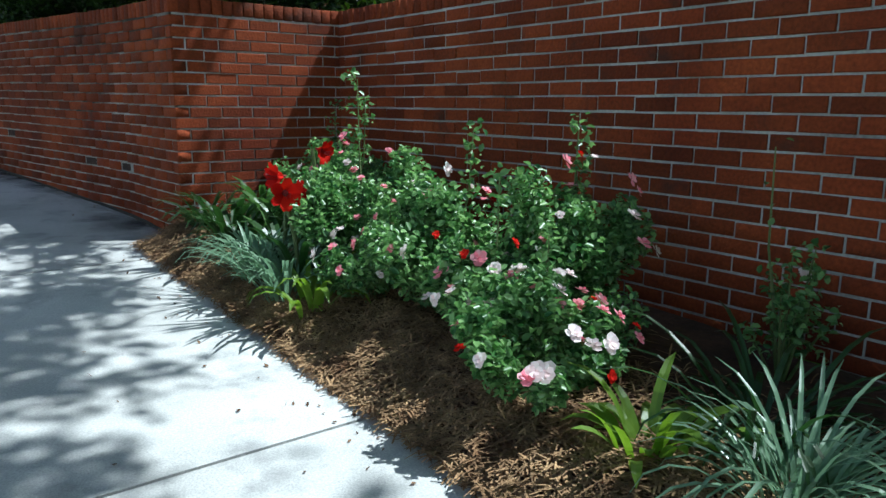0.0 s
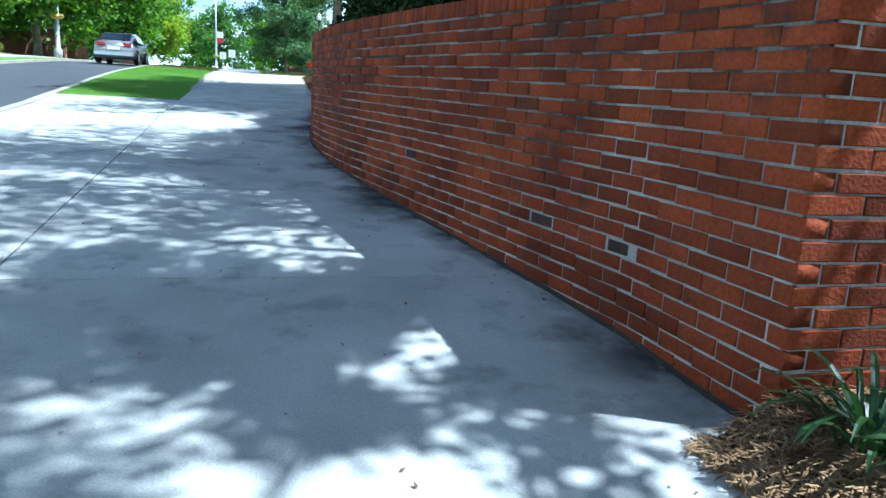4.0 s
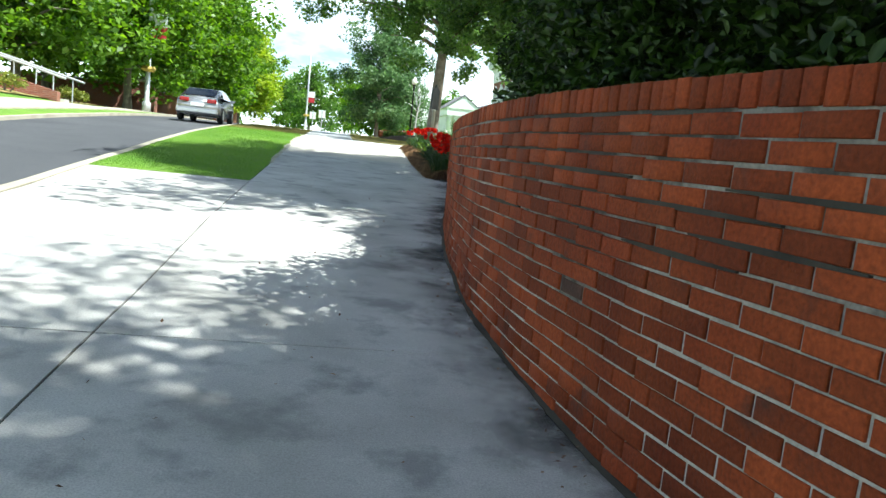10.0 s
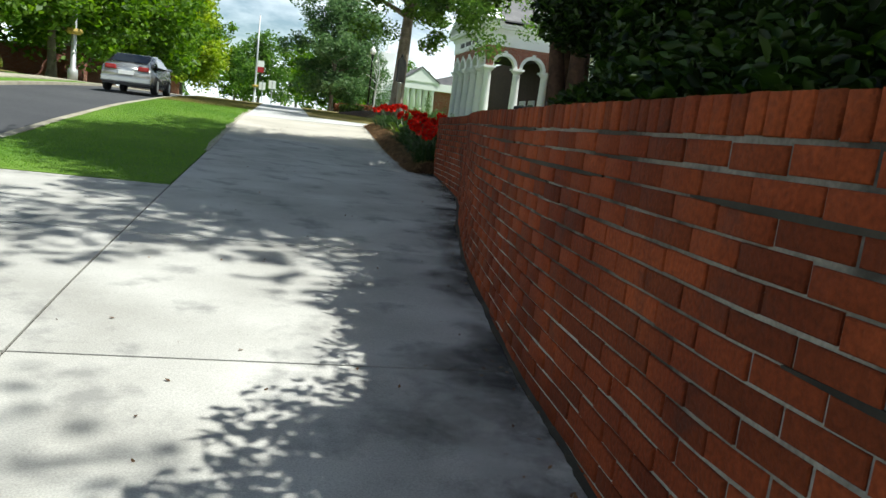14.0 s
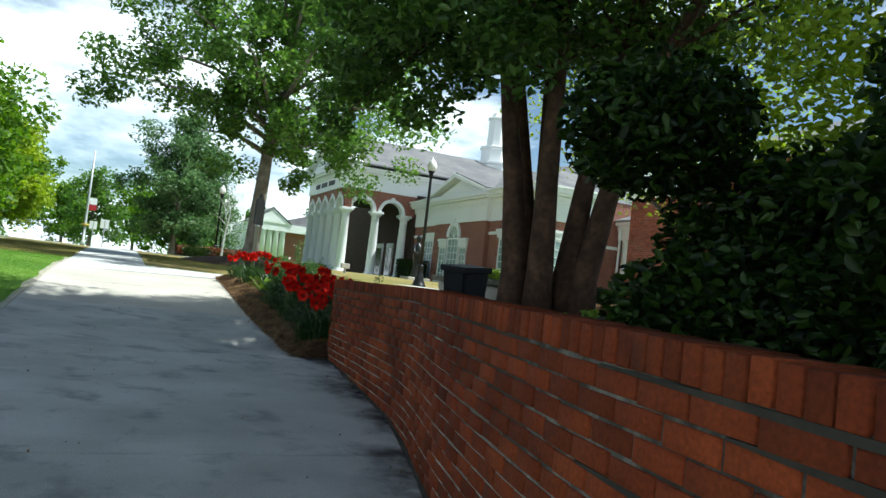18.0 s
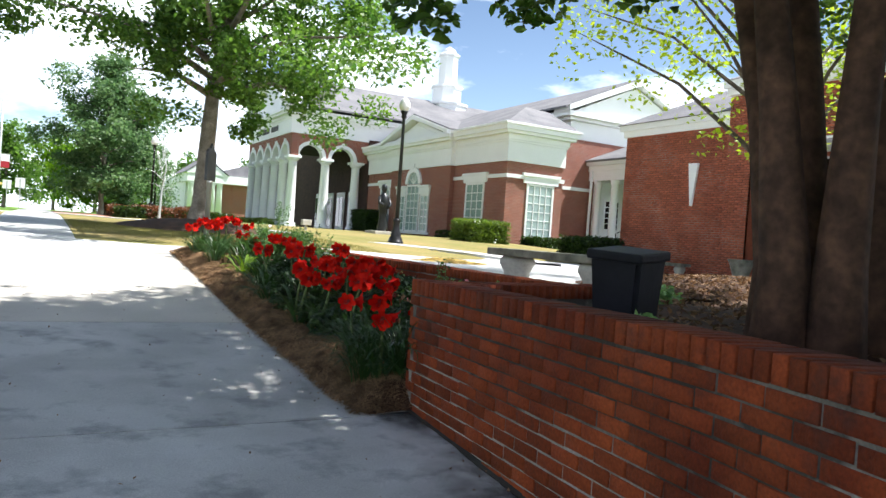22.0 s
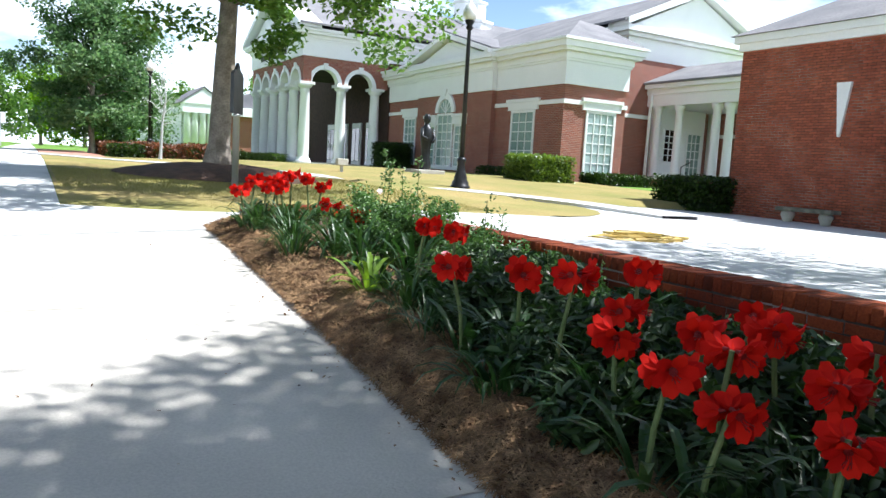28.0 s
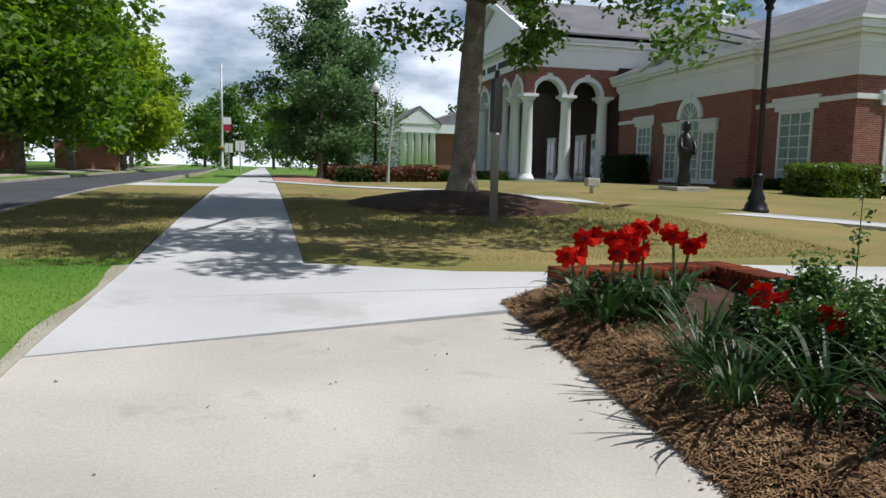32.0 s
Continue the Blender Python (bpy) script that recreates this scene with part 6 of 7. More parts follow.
crape((3.78, 21.8, 1.97), 9, 1.0, 33000, low=2.4, hang=16)
# Second crown takes yellow-green leaves: backlight put into their colour.
crape((5.4, 17.2, 1.97), 10, 0.8, 11000, low=3.0, leaf=L_YELLOW)
# Third one is unseen, added for the shade of its crown.
crape((5.6, 9.2, 1.97), 18, 0.8, 20000, low=2.6)

# small fork tree before the annex door
tree("young_oak", (10.45, 26.9, 1.98), 9.5, 4.6, 0.11, 8500, 0.11, L_YELLOW, BARK_DARK, 17, "slender forked tree with sparse yellow-green leaves", fork=0.2, low=0.40, limbs=26, tight=0.2, lean=(-0.8, 0.3), shift=(-0.8, 0.3))


# big dark shrubs over the wall
def hedge_row(y0, y1, x, h0, h1, seed, n, label, leaf=0.075, depth=0.9, mat=None):
    r = np.random.default_rng(seed)
    cen, rad = [], []
    for y in np.arange(y0, y1, 0.55):
        hh = r.uniform(h0, h1)
        for z in np.arange(2.15, hh, 0.55):
            cen.append((x + r.uniform(-depth, depth) * 0.6 + (wall_x(y) - 0.9 if 5 < y < 24 else 0), y + r.uniform(-0.25, 0.25), z))
            rad.append(r.uniform(0.42, 0.75))
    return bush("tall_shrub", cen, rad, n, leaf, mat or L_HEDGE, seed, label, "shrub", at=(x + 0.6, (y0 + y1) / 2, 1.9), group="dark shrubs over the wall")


hedge_row(9.5, 13.0, 2.1, 3.4, 4.3, 21, 40000, "dark evergreen shrub rising behind the wavy wall")
hedge_row(13.0, 16.6, 2.1, 3.4, 4.4, 22, 40000, "dark evergreen shrub rising behind the wavy wall")
hedge_row(16.2, 18.5, 2.4, 3.0, 3.8, 23, 54000, "dark evergreen shrub rising behind the wavy wall")
# Sparse bright leaves added to stand in for backlit foliage.
hedge_row(15.2, 19.8, 3.7, 3.7, 4.8, 27, 15000, "loose shrub behind the dark one, backlight in its yellow-green", mat=L_YELLOW, leaf=0.085)
hedge_row(6.0, 9.5, 3.0, 3.2, 4.3, 24, 24000, "dark evergreen shrub rising behind the wavy wall")
# unseen shade trees behind the wall, placed for the dapples they cast
tree("shade_tree", (6.6, 8.0, 1.9), 13.0, 4.4, 0.26, 25000, 0.125, L_TREE, BARK, 41, "tall unseen shade tree behind the brick wall", low=0.42, limbs=30, tight=0.19, lean=(-1.6, 0.0), shift=(-0.2, 0.3), group="shade trees")
tree("shade_tree", (4.9, 15.8, 1.7), 14.0, 5.2, 0.20, 95000, 0.19, L_TREE, BARK, 42, "tall unseen shade tree behind the brick wall", low=0.52, limbs=34, tight=0.22, lean=(0.3, 3.0), shift=(1.9, 3.7), squash=1.3, group="shade trees")
tree("shade_tree", (4.35, 6.1, 1.7), 10.0, 1.35, 0.10, 24000, 0.11, L_TREE, BARK, 43, "slender unseen shade tree behind the brick wall", low=0.52, limbs=18, tight=0.30, lean=(0.1, -0.2), shift=(-0.45, -3.0), squash=2.6, group="shade trees")
# Two more added out of view, so less sky light reaches the walls.
tree("shade_tree", (-2.6, -5.5, -0.4), 13.0, 6.0, 0.3, 20000, 0.24, L_TREE, BARK, 45, "unseen tree added by the street to block sky light", low=0.45, limbs=24, tight=0.24, group="shade trees")
tree("shade_tree", (8.0, -4.5, 1.9), 12.0, 4.5, 0.3, 16000, 0.22, L_TREE, BARK, 46, "tall unseen shade tree behind the brick wall", low=0.4, limbs=22, tight=0.24, group="shade trees")
house = thing("brick_house", (12, 1, 1.9), "plain brick house behind the white railing", "building")
part("wall", box(8.6, 18, -8, 9.5, 1.6, 7.0), HOUSE_BRICK, house, "", True)
part("roof", prism([(8.0, 7.0), (13.3, 9.6), (18.6, 7.0)], "y", -8.6, 10.1), SHINGLE, house, "", True)
# litter under the crape myrtle
rl = np.random.default_rng(44)
lx_l, ly_l = rl.uniform(2.4, 11.5, 12000), rl.uniform(15.0, 25.2, 12000)
lp = np.stack([lx_l, ly_l, [soil_z(a, b) + 0.03 for a, b in zip(lx_l, ly_l)]], 1)
litter = leaves("leaf_litter", lp, 0.07, 0.04, CHIPS, None, rl, 1.0)
tagged(litter, "brown fallen leaves and bark chips on the mulch", "litter", kind="stuff")
for i, (x, y, s_, n_) in enumerate(((4.9, 20.9, 0.2, 500), (5.9, 20.6, 0.22, 500), (4.5, 20.4, 0.2, 500), (6.4, 23.0, 0.22, 500), (5.0, 24.3, 0.22, 500), (7.6, 21.0, 0.25, 600), (4.4, 19.7, 0.2, 500), (3.5, 20.5, 0.16, 400), (3.1, 20.0, 0.16, 400), (3.9, 20.1, 0.18, 450), (3.1, 22.6, 0.16, 300))):
    bush("ground_shrub", [(x, y, soil_z(x, y) + s_ * 0.6), (x + 0.3, y + 0.2, soil_z(x, y) + s_ * 0.4), (x - 0.25, y + 0.1, soil_z(x, y) + s_ * 0.4)], [s_, s_ * 0.8, s_ * 0.8], n_, 0.09, L_LIME if i % 2 else L_ROSE, 140 + i, "low leafy green shrub in the mulch", "shrub", at=(x, y, soil_z(x, y)), group="low shrubs in the mulch")

# chip mulch heaped round the young oak
hv, hf = [], []
for i in range(8):
    for k in range(36):
        a = k / 36 * 6.28319
        rr = i / 7
        x, y = 8.5 + 3.0 * rr * math.cos(a), 25.9 + 1.5 * rr * math.sin(a)
        hv.append((x, y, plaza_z(x) - 0.02 + 0.26 * (1 - rr ** 2) + 0.04 * noise.noise((x * 2, y * 2, 5)) * (1 - rr)))
for i in range(7):
    for k in range(36):
        hf.append((i * 36 + k, (i + 1) * 36 + k, (i + 1) * 36 + (k + 1) % 36, i * 36 + (k + 1) % 36))
heap = sheet("mulch_heap", hv, hf, SOIL, smooth=True)
tagged(heap, "heaped brown chip mulch round the young oak", "mulch", kind="structure")
ra_, rk_ = rl.uniform(0, 6.283, 5000), np.sqrt(rl.uniform(0, 1, 5000))
chip = np.stack([8.5 + 3.0 * rk_ * np.cos(ra_), 25.9 + 1.5 * rk_ * np.sin(ra_), np.array([plaza_z(q) for q in 8.5 + 3.0 * rk_ * np.cos(ra_)]) + 0.26 * (1 - rk_ ** 2)], 1)
chips = leaves("bark_chips", chip, 0.07, 0.035, CHIPS, None, rl, 1.0)
tagged(chips, "brown bark chips on the mulch heap", "mulch", kind="stuff")

# white railing behind the bed
rail = thing("white_railing", (4.6, 1.5, 1.9), "white metal railing above the brick wall", "railing")
for y in (-3.0, -0.4, 2.2, 4.9):
    part("post", box(-0.06, 0.06, y - 1.56, y - 1.44, 0, 1.3), WHITE, rail)
part("top_rail", box(-0.03, 0.03, -4.6, 3.5, 1.15, 1.22), WHITE, rail)
part("bottom_rail", box(-0.02, 0.02, -4.6, 3.5, 0.27, 0.31), WHITE, rail)
for i in range(60):
    y = -4.5 + i * 0.13
    part("baluster", box(-0.012, 0.012, y - 0.012, y + 0.012, 0.31, 1.15), WHITE, rail)

# young shrubs on the bank across the street
rbk = random.Random(15)
for i in range(16):
    x, y = rbk.uniform(-19, -13), rbk.uniform(30, 49)
    if 41.5 < y < 46 and x < -12:
        y += 5
    h_ = rbk.uniform(0.4, 0.8)
    g_ = ground_z(x, y)
    bush("bank_shrub", [(x, y, g_ + h_ * 0.6), (x + 0.3, y + 0.2, g_ + h_ * 0.5), (x - 0.2, y + 0.3, g_ + h_ * 0.7)], [h_ * 0.55] * 3, 500, 0.13, L_BANK, 400 + i, "young yellow-green shrub on the dry bank", "shrub", at=(x, y, g_), group="young shrubs on the bank")

# clipped hedges by the buildings
def box_hedge(x0, x1, y0, y1, z0, z1, mat, seed, label, n=4000, leaf=0.12):
    r = np.random.default_rng(seed)
    t = thing("hedge", ((x0 + x1) / 2, (y0 + y1) / 2, z0), label, "hedge")
    p = r.uniform((x0, y0, z0), (x1, y1, z1), (n, 3))
    k = r.integers(0, 4, n)
    p[k == 0, 0], p[k == 1, 1], p[k == 2, 2] = x0, y0, z1
    p += r.normal(size=(n, 3)) * 0.05
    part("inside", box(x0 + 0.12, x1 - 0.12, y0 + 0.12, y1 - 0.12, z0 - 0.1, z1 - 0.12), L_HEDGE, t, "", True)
    leaves("foliage", p, leaf, leaf * 0.6, mat, t, r)


box_hedge(17.6, 19.8, 48.6, 50.6, 2.3, 3.4, L_BOX, 71, "clipped bright green hedge by the hall's corner", 5000)
box_hedge(20.2, 21.2, 52, 57, 2.3, 2.85, L_HEDGE, 72, "low dark clipped hedge along the hall")
box_hedge(17.8, 20.2, 40.3, 42.2, 1.85, 2.85, L_HEDGE, 73, "dark rounded shrub at the annex corner", 5000)
box_hedge(19.4, 21.0, 65.8, 68.6, 2.3, 4.0, L_HEDGE, 74, "dark clipped shrub beside the columns", 5000)
box_hedge(22.5, 26, 50.3, 51.4, 2.2, 2.8, L_HEDGE, 75, "low dark hedge under the window")
for i in range(8):
    box_hedge(13.9, 14.8, 71.5 + i * 1.6, 72.5 + i * 1.6, 2.3, 2.9, L_BOX, 80 + i, "small round shrub before the columns", 500)
for i in range(12):
    x, y = 3.4 + (i % 4) * 1.6, 62 + (i // 4) * 5
    box_hedge(x, x + 1.4, y, y + 2.2, 2.35, 2.9 + 0.1 * (i % 3), L_REDSHRUB if i % 3 else L_HEDGE, 95 + i, "low russet shrub in the planting bed", 900, 0.16)


# ---- flower beds ----
def bed_z(x, y, x0, x1):
    """Rounded straw-covered soil between two edges."""
    x0 = bed_edge(y) if y > 20 else x0
    k = max(0.0, min(1.0, (x - x0) / 0.45)) * max(0.0, min(1.0, (y - 23.97) / 0.25 if y > 20 else 1.0))
    return walk_z(y) + 0.006 + 0.15 * math.sin(k * 1.5708) + 0.03 * noise.noise((x * 3, y * 3, 1.0))


def bed(name, x0, x1, y0, y1, label, seed, needles):
    nx_, ny_ = 22, int((y1 - y0) * 9)
    v = [(x, y, bed_z(x, y, x0, x1) - (0.06 if i == 0 else 0)) for y in np.linspace(y0, y1, ny_) for i, x in enumerate(np.linspace((bed_edge(y) if y > 20 else x0) - 0.02, x1, nx_))]
    f = [(j * nx_ + i, j * nx_ + i + 1, (j + 1) * nx_ + i + 1, (j + 1) * nx_ + i) for j in range(ny_ - 1) for i in range(nx_ - 1)]
    b = sheet(name, v, f, SOIL, smooth=True)
    tagged(b, label, "flower bed", kind="structure")
    r = np.random.default_rng(seed)
    y = r.uniform(y0, y1, needles)
    x = np.array([bed_edge(q) if q > 20 else x0 for q in y]) + np.abs(r.normal(0, 0.42, needles)) - 0.03
    x = np.minimum(x, x1)
    z = np.array([bed_z(a, c, x0, x1) for a, c in zip(x, y)]) + r.uniform(0.0, 0.035, needles)
    ang = r.uniform(0, 6.283, needles)
    ln = r.uniform(0.05, 0.13, needles)
    d = np.stack([np.cos(ang) * ln, np.sin(ang) * ln, r.normal(0, 0.02, needles)], 1)
    s = np.stack([-np.sin(ang), np.cos(ang), np.zeros(needles)], 1) * 0.0036
    c = np.stack([x, y, z], 1)
    vv = np.stack([c - d / 2 - s, c - d / 2 + s, c + (0, 0, 0.008) + s, c + (0, 0, 0.008) - s, c + d / 2 + s * 0.5, c + d / 2 - s * 0.5], 1).reshape(-1, 3)
    k = np.arange(needles)[:, None] * 6
    ff = np.concatenate([k + (0, 1, 2, 3), k + (3, 2, 4, 5)], 0)
    st = sheet("pine_straw", vv, ff, STRAW)
    tagged(st, "brown pine straw spread along the bed's edge", "straw", kind="stuff")
    return b


bed("flower_bed_south", 1.39, 3.07, -5.0, 5.38, "straw-mulched flower bed below the brick wall", 5, 48000)
bed("flower_bed_north", 1.74, 4.29, 23.95, 34.85, "straw-mulched flower bed in a low brick planter", 6, 46000)


def ribbon(bm, root, heading, length, width, rise, droop, fold=0.25, seg=6, twist=0.0):
    """One strap leaf: rises, then bends over along its heading."""
    prev = None
    p = Vector(root)
    d = Vector((math.cos(heading), math.sin(heading), 0))
    side = Vector((-d.y, d.x, 0))
    for i in range(seg + 1):
        k = i / seg
        ang = rise - droop * k * k
        if i:
            p = p + (d * math.cos(ang) + Vector((0, 0, math.sin(ang)))) * (length / seg)
        w = width * (0.55 + 0.9 * k * (1 - k) * 2 if k < 0.5 else 1.0 * math.sqrt(max(0.0, 1 - ((k - 0.5) / 0.5) ** 2))) * 0.5
        w = max(w, 0.001)
        lift = Vector((0, 0, fold * w))
        now = [bm.verts.new(p - side * w + lift), bm.verts.new(p), bm.verts.new(p + side * w + lift)]
        if prev:
            bm.faces.new((prev[0], prev[1], now[1], now[0]))
            bm.faces.new((prev[1], prev[2], now[2], now[1]))
        prev = now


def blade_meshes(r, count, length, width, rise, droop, mat):
    """A few differently bent strap leaves to choose from."""
    out = []
    for _ in range(count):
        bm = bmesh.new()
        ribbon(bm, (0, 0, -0.02), 0.0, length * r.uniform(0.6, 1.15), width * r.uniform(0.7, 1.2), r.uniform(*rise), r.uniform(*droop))
        me = bpy.data.meshes.new("leaf_blade")
        bm.to_mesh(me)
        bm.free()
        me.materials.append(mat)
        out.append(me)
    return out


def tuft(name, at, n, length, width, mat, seed, label, category="plant", spread=0.12, rise=(0.9, 1.45), droop=(0.8, 2.2), group=""):
    r = random.Random(seed)
    t = thing(name, at, label, category, group)
    mes = blade_meshes(r, 9, length, width, rise, droop, mat)
    for _ in range(n):
        a = r.uniform(0, 6.283)
        q = r.uniform(0, spread)
        o = new("leaf_blade", r.choice(mes))
        o.parent = t
        o.matrix_basis = pose(math.cos(a) * q, math.sin(a) * q, 0, 0, 0, math.degrees(a) + r.uniform(-30, 30))
    return t


def amaryllis_mesh():
    """Six broad pointed petals flaring from a throat, opening along +x."""
    bm = bmesh.new()
    for k in range(6):
        a = k * math.pi / 3
        wide = 0.038 if k % 2 else 0.046
        prev = None
        for i in range(6):
            f = i / 5
            rr = 0.012 + 0.075 * f ** 1.5 + (0.012 * f)
            xx = -0.07 + 0.11 * f - 0.045 * f * f * f
            w = wide * (math.sin(min(1.0, 0.10 + f * 0.90) * math.pi * 0.90) ** 0.7) * 0.86 + 0.003
            c, s = math.cos(a), math.sin(a)
            mid = Vector((xx, rr * c, rr * s))
            tan = Vector((0, -s, c))
            rim = Vector((0.010 * f + 0.004 * math.sin(5 * f + k), 0, 0))
            now = [bm.verts.new(mid - tan * w + rim), bm.verts.new(mid), bm.verts.new(mid + tan * w + rim)]
            if prev:
                bm.faces.new((prev[0], prev[1], now[1], now[0]))
                bm.faces.new((prev[1], prev[2], now[2], now[1]))
            prev = now
    me = bpy.data.meshes.new("flower")
    bm.to_mesh(me)
    bm.free()
    me.polygons.foreach_set("use_smooth", [True] * len(me.polygons))
    me.materials.append(PETAL_RED)
    return me


def throat_mesh():
    bm = bmesh.new()
    tube([(-0.10, 0, 0), (-0.065, 0, 0), (-0.045, 0, 0)], [0.006, 0.013, 0.020], 8, bm)
    me = bpy.data.meshes.new("throat")
    bm.to_mesh(me)
    bm.free()
    me.materials.append(PETAL_DARK)
    return me


def stamen_mesh():
    bm = bmesh.new()
    for k in range(6):
        a = k * 1.047
        tube([(-0.06, 0.006 * math.cos(a), 0.006 * math.sin(a)), (0.0, 0.012 * math.cos(a), 0.012 * math.sin(a) - 0.006), (0.04, 0.018 * math.cos(a), 0.018 * math.sin(a) + 0.006)], [0.0015, 0.0015, 0.003], 4, bm)
    me = bpy.data.meshes.new("stamen_tuft")
    bm.to_mesh(me)
    bm.free()
    me.materials.append(PETAL_DARK)
    return me


FLOWER_ME, THROAT_ME, STAMEN_ME = amaryllis_mesh(), throat_mesh(), stamen_mesh()
STRAP_MES = blade_meshes(random.Random(2), 10, 0.5, 0.045, (0.9, 1.4), (0.8, 2.0), L_STRAP)


def amaryllis(at, height, blooms, seed, facing=None, scale=1.0, leaves_n=7):
    r = random.Random(seed)
    t = thing("amaryllis", at, "red amaryllis with open trumpet blooms on a green stalk", "flower", "red amaryllis in the beds")
    lx_, ly_ = r.uniform(-0.08, 0.08), r.uniform(-0.08, 0.08)
    tipp = Vector((lx_, ly_, height))
    part("stalk", tube([(0, 0, -0.03), (lx_ * 0.3, ly_ * 0.3, height * 0.5), tipp], [0.014, 0.013, 0.011], 7), STEM, t)
    base = r.uniform(0, 360) if facing is None else facing
    for i in range(blooms):
        yaw = base + i * (360 / max(blooms, 3)) * (0.8 if facing is not None else 1.0) + r.uniform(-20, 20)
        m = pose(*tipp, 0, 0, yaw) @ pose(0, 0, 0, 0, r.uniform(-2, 28), 0) @ pose(0.115 * scale, 0, r.uniform(-0.015, 0.03), r.uniform(0, 60), 0, 0) @ Matrix.Scale(scale * r.uniform(0.9, 1.12), 4)
        fl_ = new("flower", FLOWER_ME)
        fl_.parent, fl_.matrix_basis = t, m
        for nm, me in (("throat", THROAT_ME), ("stamen_tuft", STAMEN_ME)):
            o = new(nm, me)
            o.parent = fl_
    for k in range(leaves_n):
        a = r.uniform(0, 6.283)
        o = new("strap_leaf", r.choice(STRAP_MES))
        o.parent = t
        o.matrix_basis = pose(math.cos(a) * 0.03, math.sin(a) * 0.03, 0, 0, 0, math.degrees(a))
    return t


def rose_mesh(name, mat, petals=9, size=0.030):
    r = random.Random(3)
    bm = bmesh.new()
    for k in range(petals):
        a, lay = k * 2.4, k / petals
        tilt = 0.25 + 1.0 * (1 - lay)
        c, s = math.cos(a), math.sin(a)
        rr = size * (1.0 - 0.62 * lay)
        q = [Vector((0, 0, 0)), Vector((rr * 0.55, -rr * 0.55, 0)), Vector((rr, -rr * 0.3, 0)), Vector((rr, rr * 0.3, 0)), Vector((rr * 0.55, rr * 0.55, 0))]
        vs = []
        for p in q:
            z = p.x * (1.25 - tilt) * 0.9 + 0.2 * size * lay
            vs.append(bm.verts.new((p.x * c - p.y * s, p.x * s + p.y * c, z)))
        bm.faces.new(vs)
    me = bpy.data.meshes.new(name)
    bm.to_mesh(me)
    bm.free()
    me.materials.append(mat)
    return me


ROSE_MES = [rose_mesh("bloom", PETAL_PINK), rose_mesh("bloom_pale", PETAL_PALE), rose_mesh("bloom_red", PETAL_RED, 8, 0.022)]


def rose_bush(at, w, h, n_leaf, n_bloom, seed, label, shoots=2, mix=(0.55, 0.38, 0.07), leaf=None):
    r = random.Random(seed)
    nr = np.random.default_rng(seed)
    t = thing("rose_bush", at, label, "rose bush", "rose bushes in the beds")
    cen, rad = [], []
    for i in range(16):
        a, q = r.uniform(0, 6.283), w * 0.5 * math.sqrt(r.random())
        z = h * r.uniform(0.35, 0.92) * (1 - 0.35 * (q / (w * 0.5)) ** 2)
        tip = Vector((math.cos(a) * q, math.sin(a) * q, z))
        part("cane", tube([(tip.x * 0.15, tip.y * 0.15, -0.02), (tip.x * 0.6, tip.y * 0.6, z * 0.55), tip], [0.007, 0.005, 0.003], 5), STEM, t)
        for k in (0.6, 0.85, 1.0):
            cen.append((tip.x * k, tip.y * k, z * k))
            rad.append(w * r.uniform(0.10, 0.17))
    for i in range(shoots):
        a = r.uniform(0, 6.283)
        x, y = math.cos(a) * w * 0.25, math.sin(a) * w * 0.25
        top = h * r.uniform(1.15, 1.42)
        part("cane", tube([(x * 0.4, y * 0.4, h * 0.3), (x, y, h * 0.8), (x * 1.1, y * 1.1, top)], [0.006, 0.005, 0.003], 5), STEM, t)
        for k in range(4):
            cen.append((x * 1.05 + r.uniform(-0.03, 0.03), y * 1.05 + r.uniform(-0.03, 0.03), h * 0.85 + (top - h * 0.85) * k / 3))
            rad.append(0.06)
    wts = np.array([1.0] * 48 + [0.10] * (len(cen) - 48))
    pick = nr.choice(len(cen), n_leaf, p=wts / wts.sum())
    dirs = nr.normal(size=(n_leaf, 3))
    dirs /= np.linalg.norm(dirs, axis=1)[:, None]
    pts = np.array(cen)[pick] + dirs * (np.array(rad)[pick] * nr.uniform(0, 1, n_leaf) ** 0.45)[:, None]
    leaves("foliage", pts + np.array(at), 0.037, 0.025, leaf or L_ROSE, t, nr, 0.5, full=True)
    for i in range(n_bloom):
        a, q = r.uniform(0, 6.283), w * 0.5 * math.sqrt(r.random())
        z = h * r.uniform(0.45, 1.04) * (1 - 0.3 * (q / (w * 0.5)) ** 2)
        k = r.choices((0, 1, 2), mix)[0]
        o = new("bloom", ROSE_MES[k])
        o.parent = t
        out = pose(math.cos(a) * q * 1.15, math.sin(a) * q * 1.15, z + 0.02, 0, 0, math.degrees(a)) @ pose(0, 0, 0, 0, r.uniform(10, 75), 0) @ Matrix.Scale(r.uniform(0.8, 1.35), 4)
        o.matrix_basis = out
    return t


rb = random.Random(77)
zs = lambda x, y: bed_z(x, y, 1.39, 3.07)
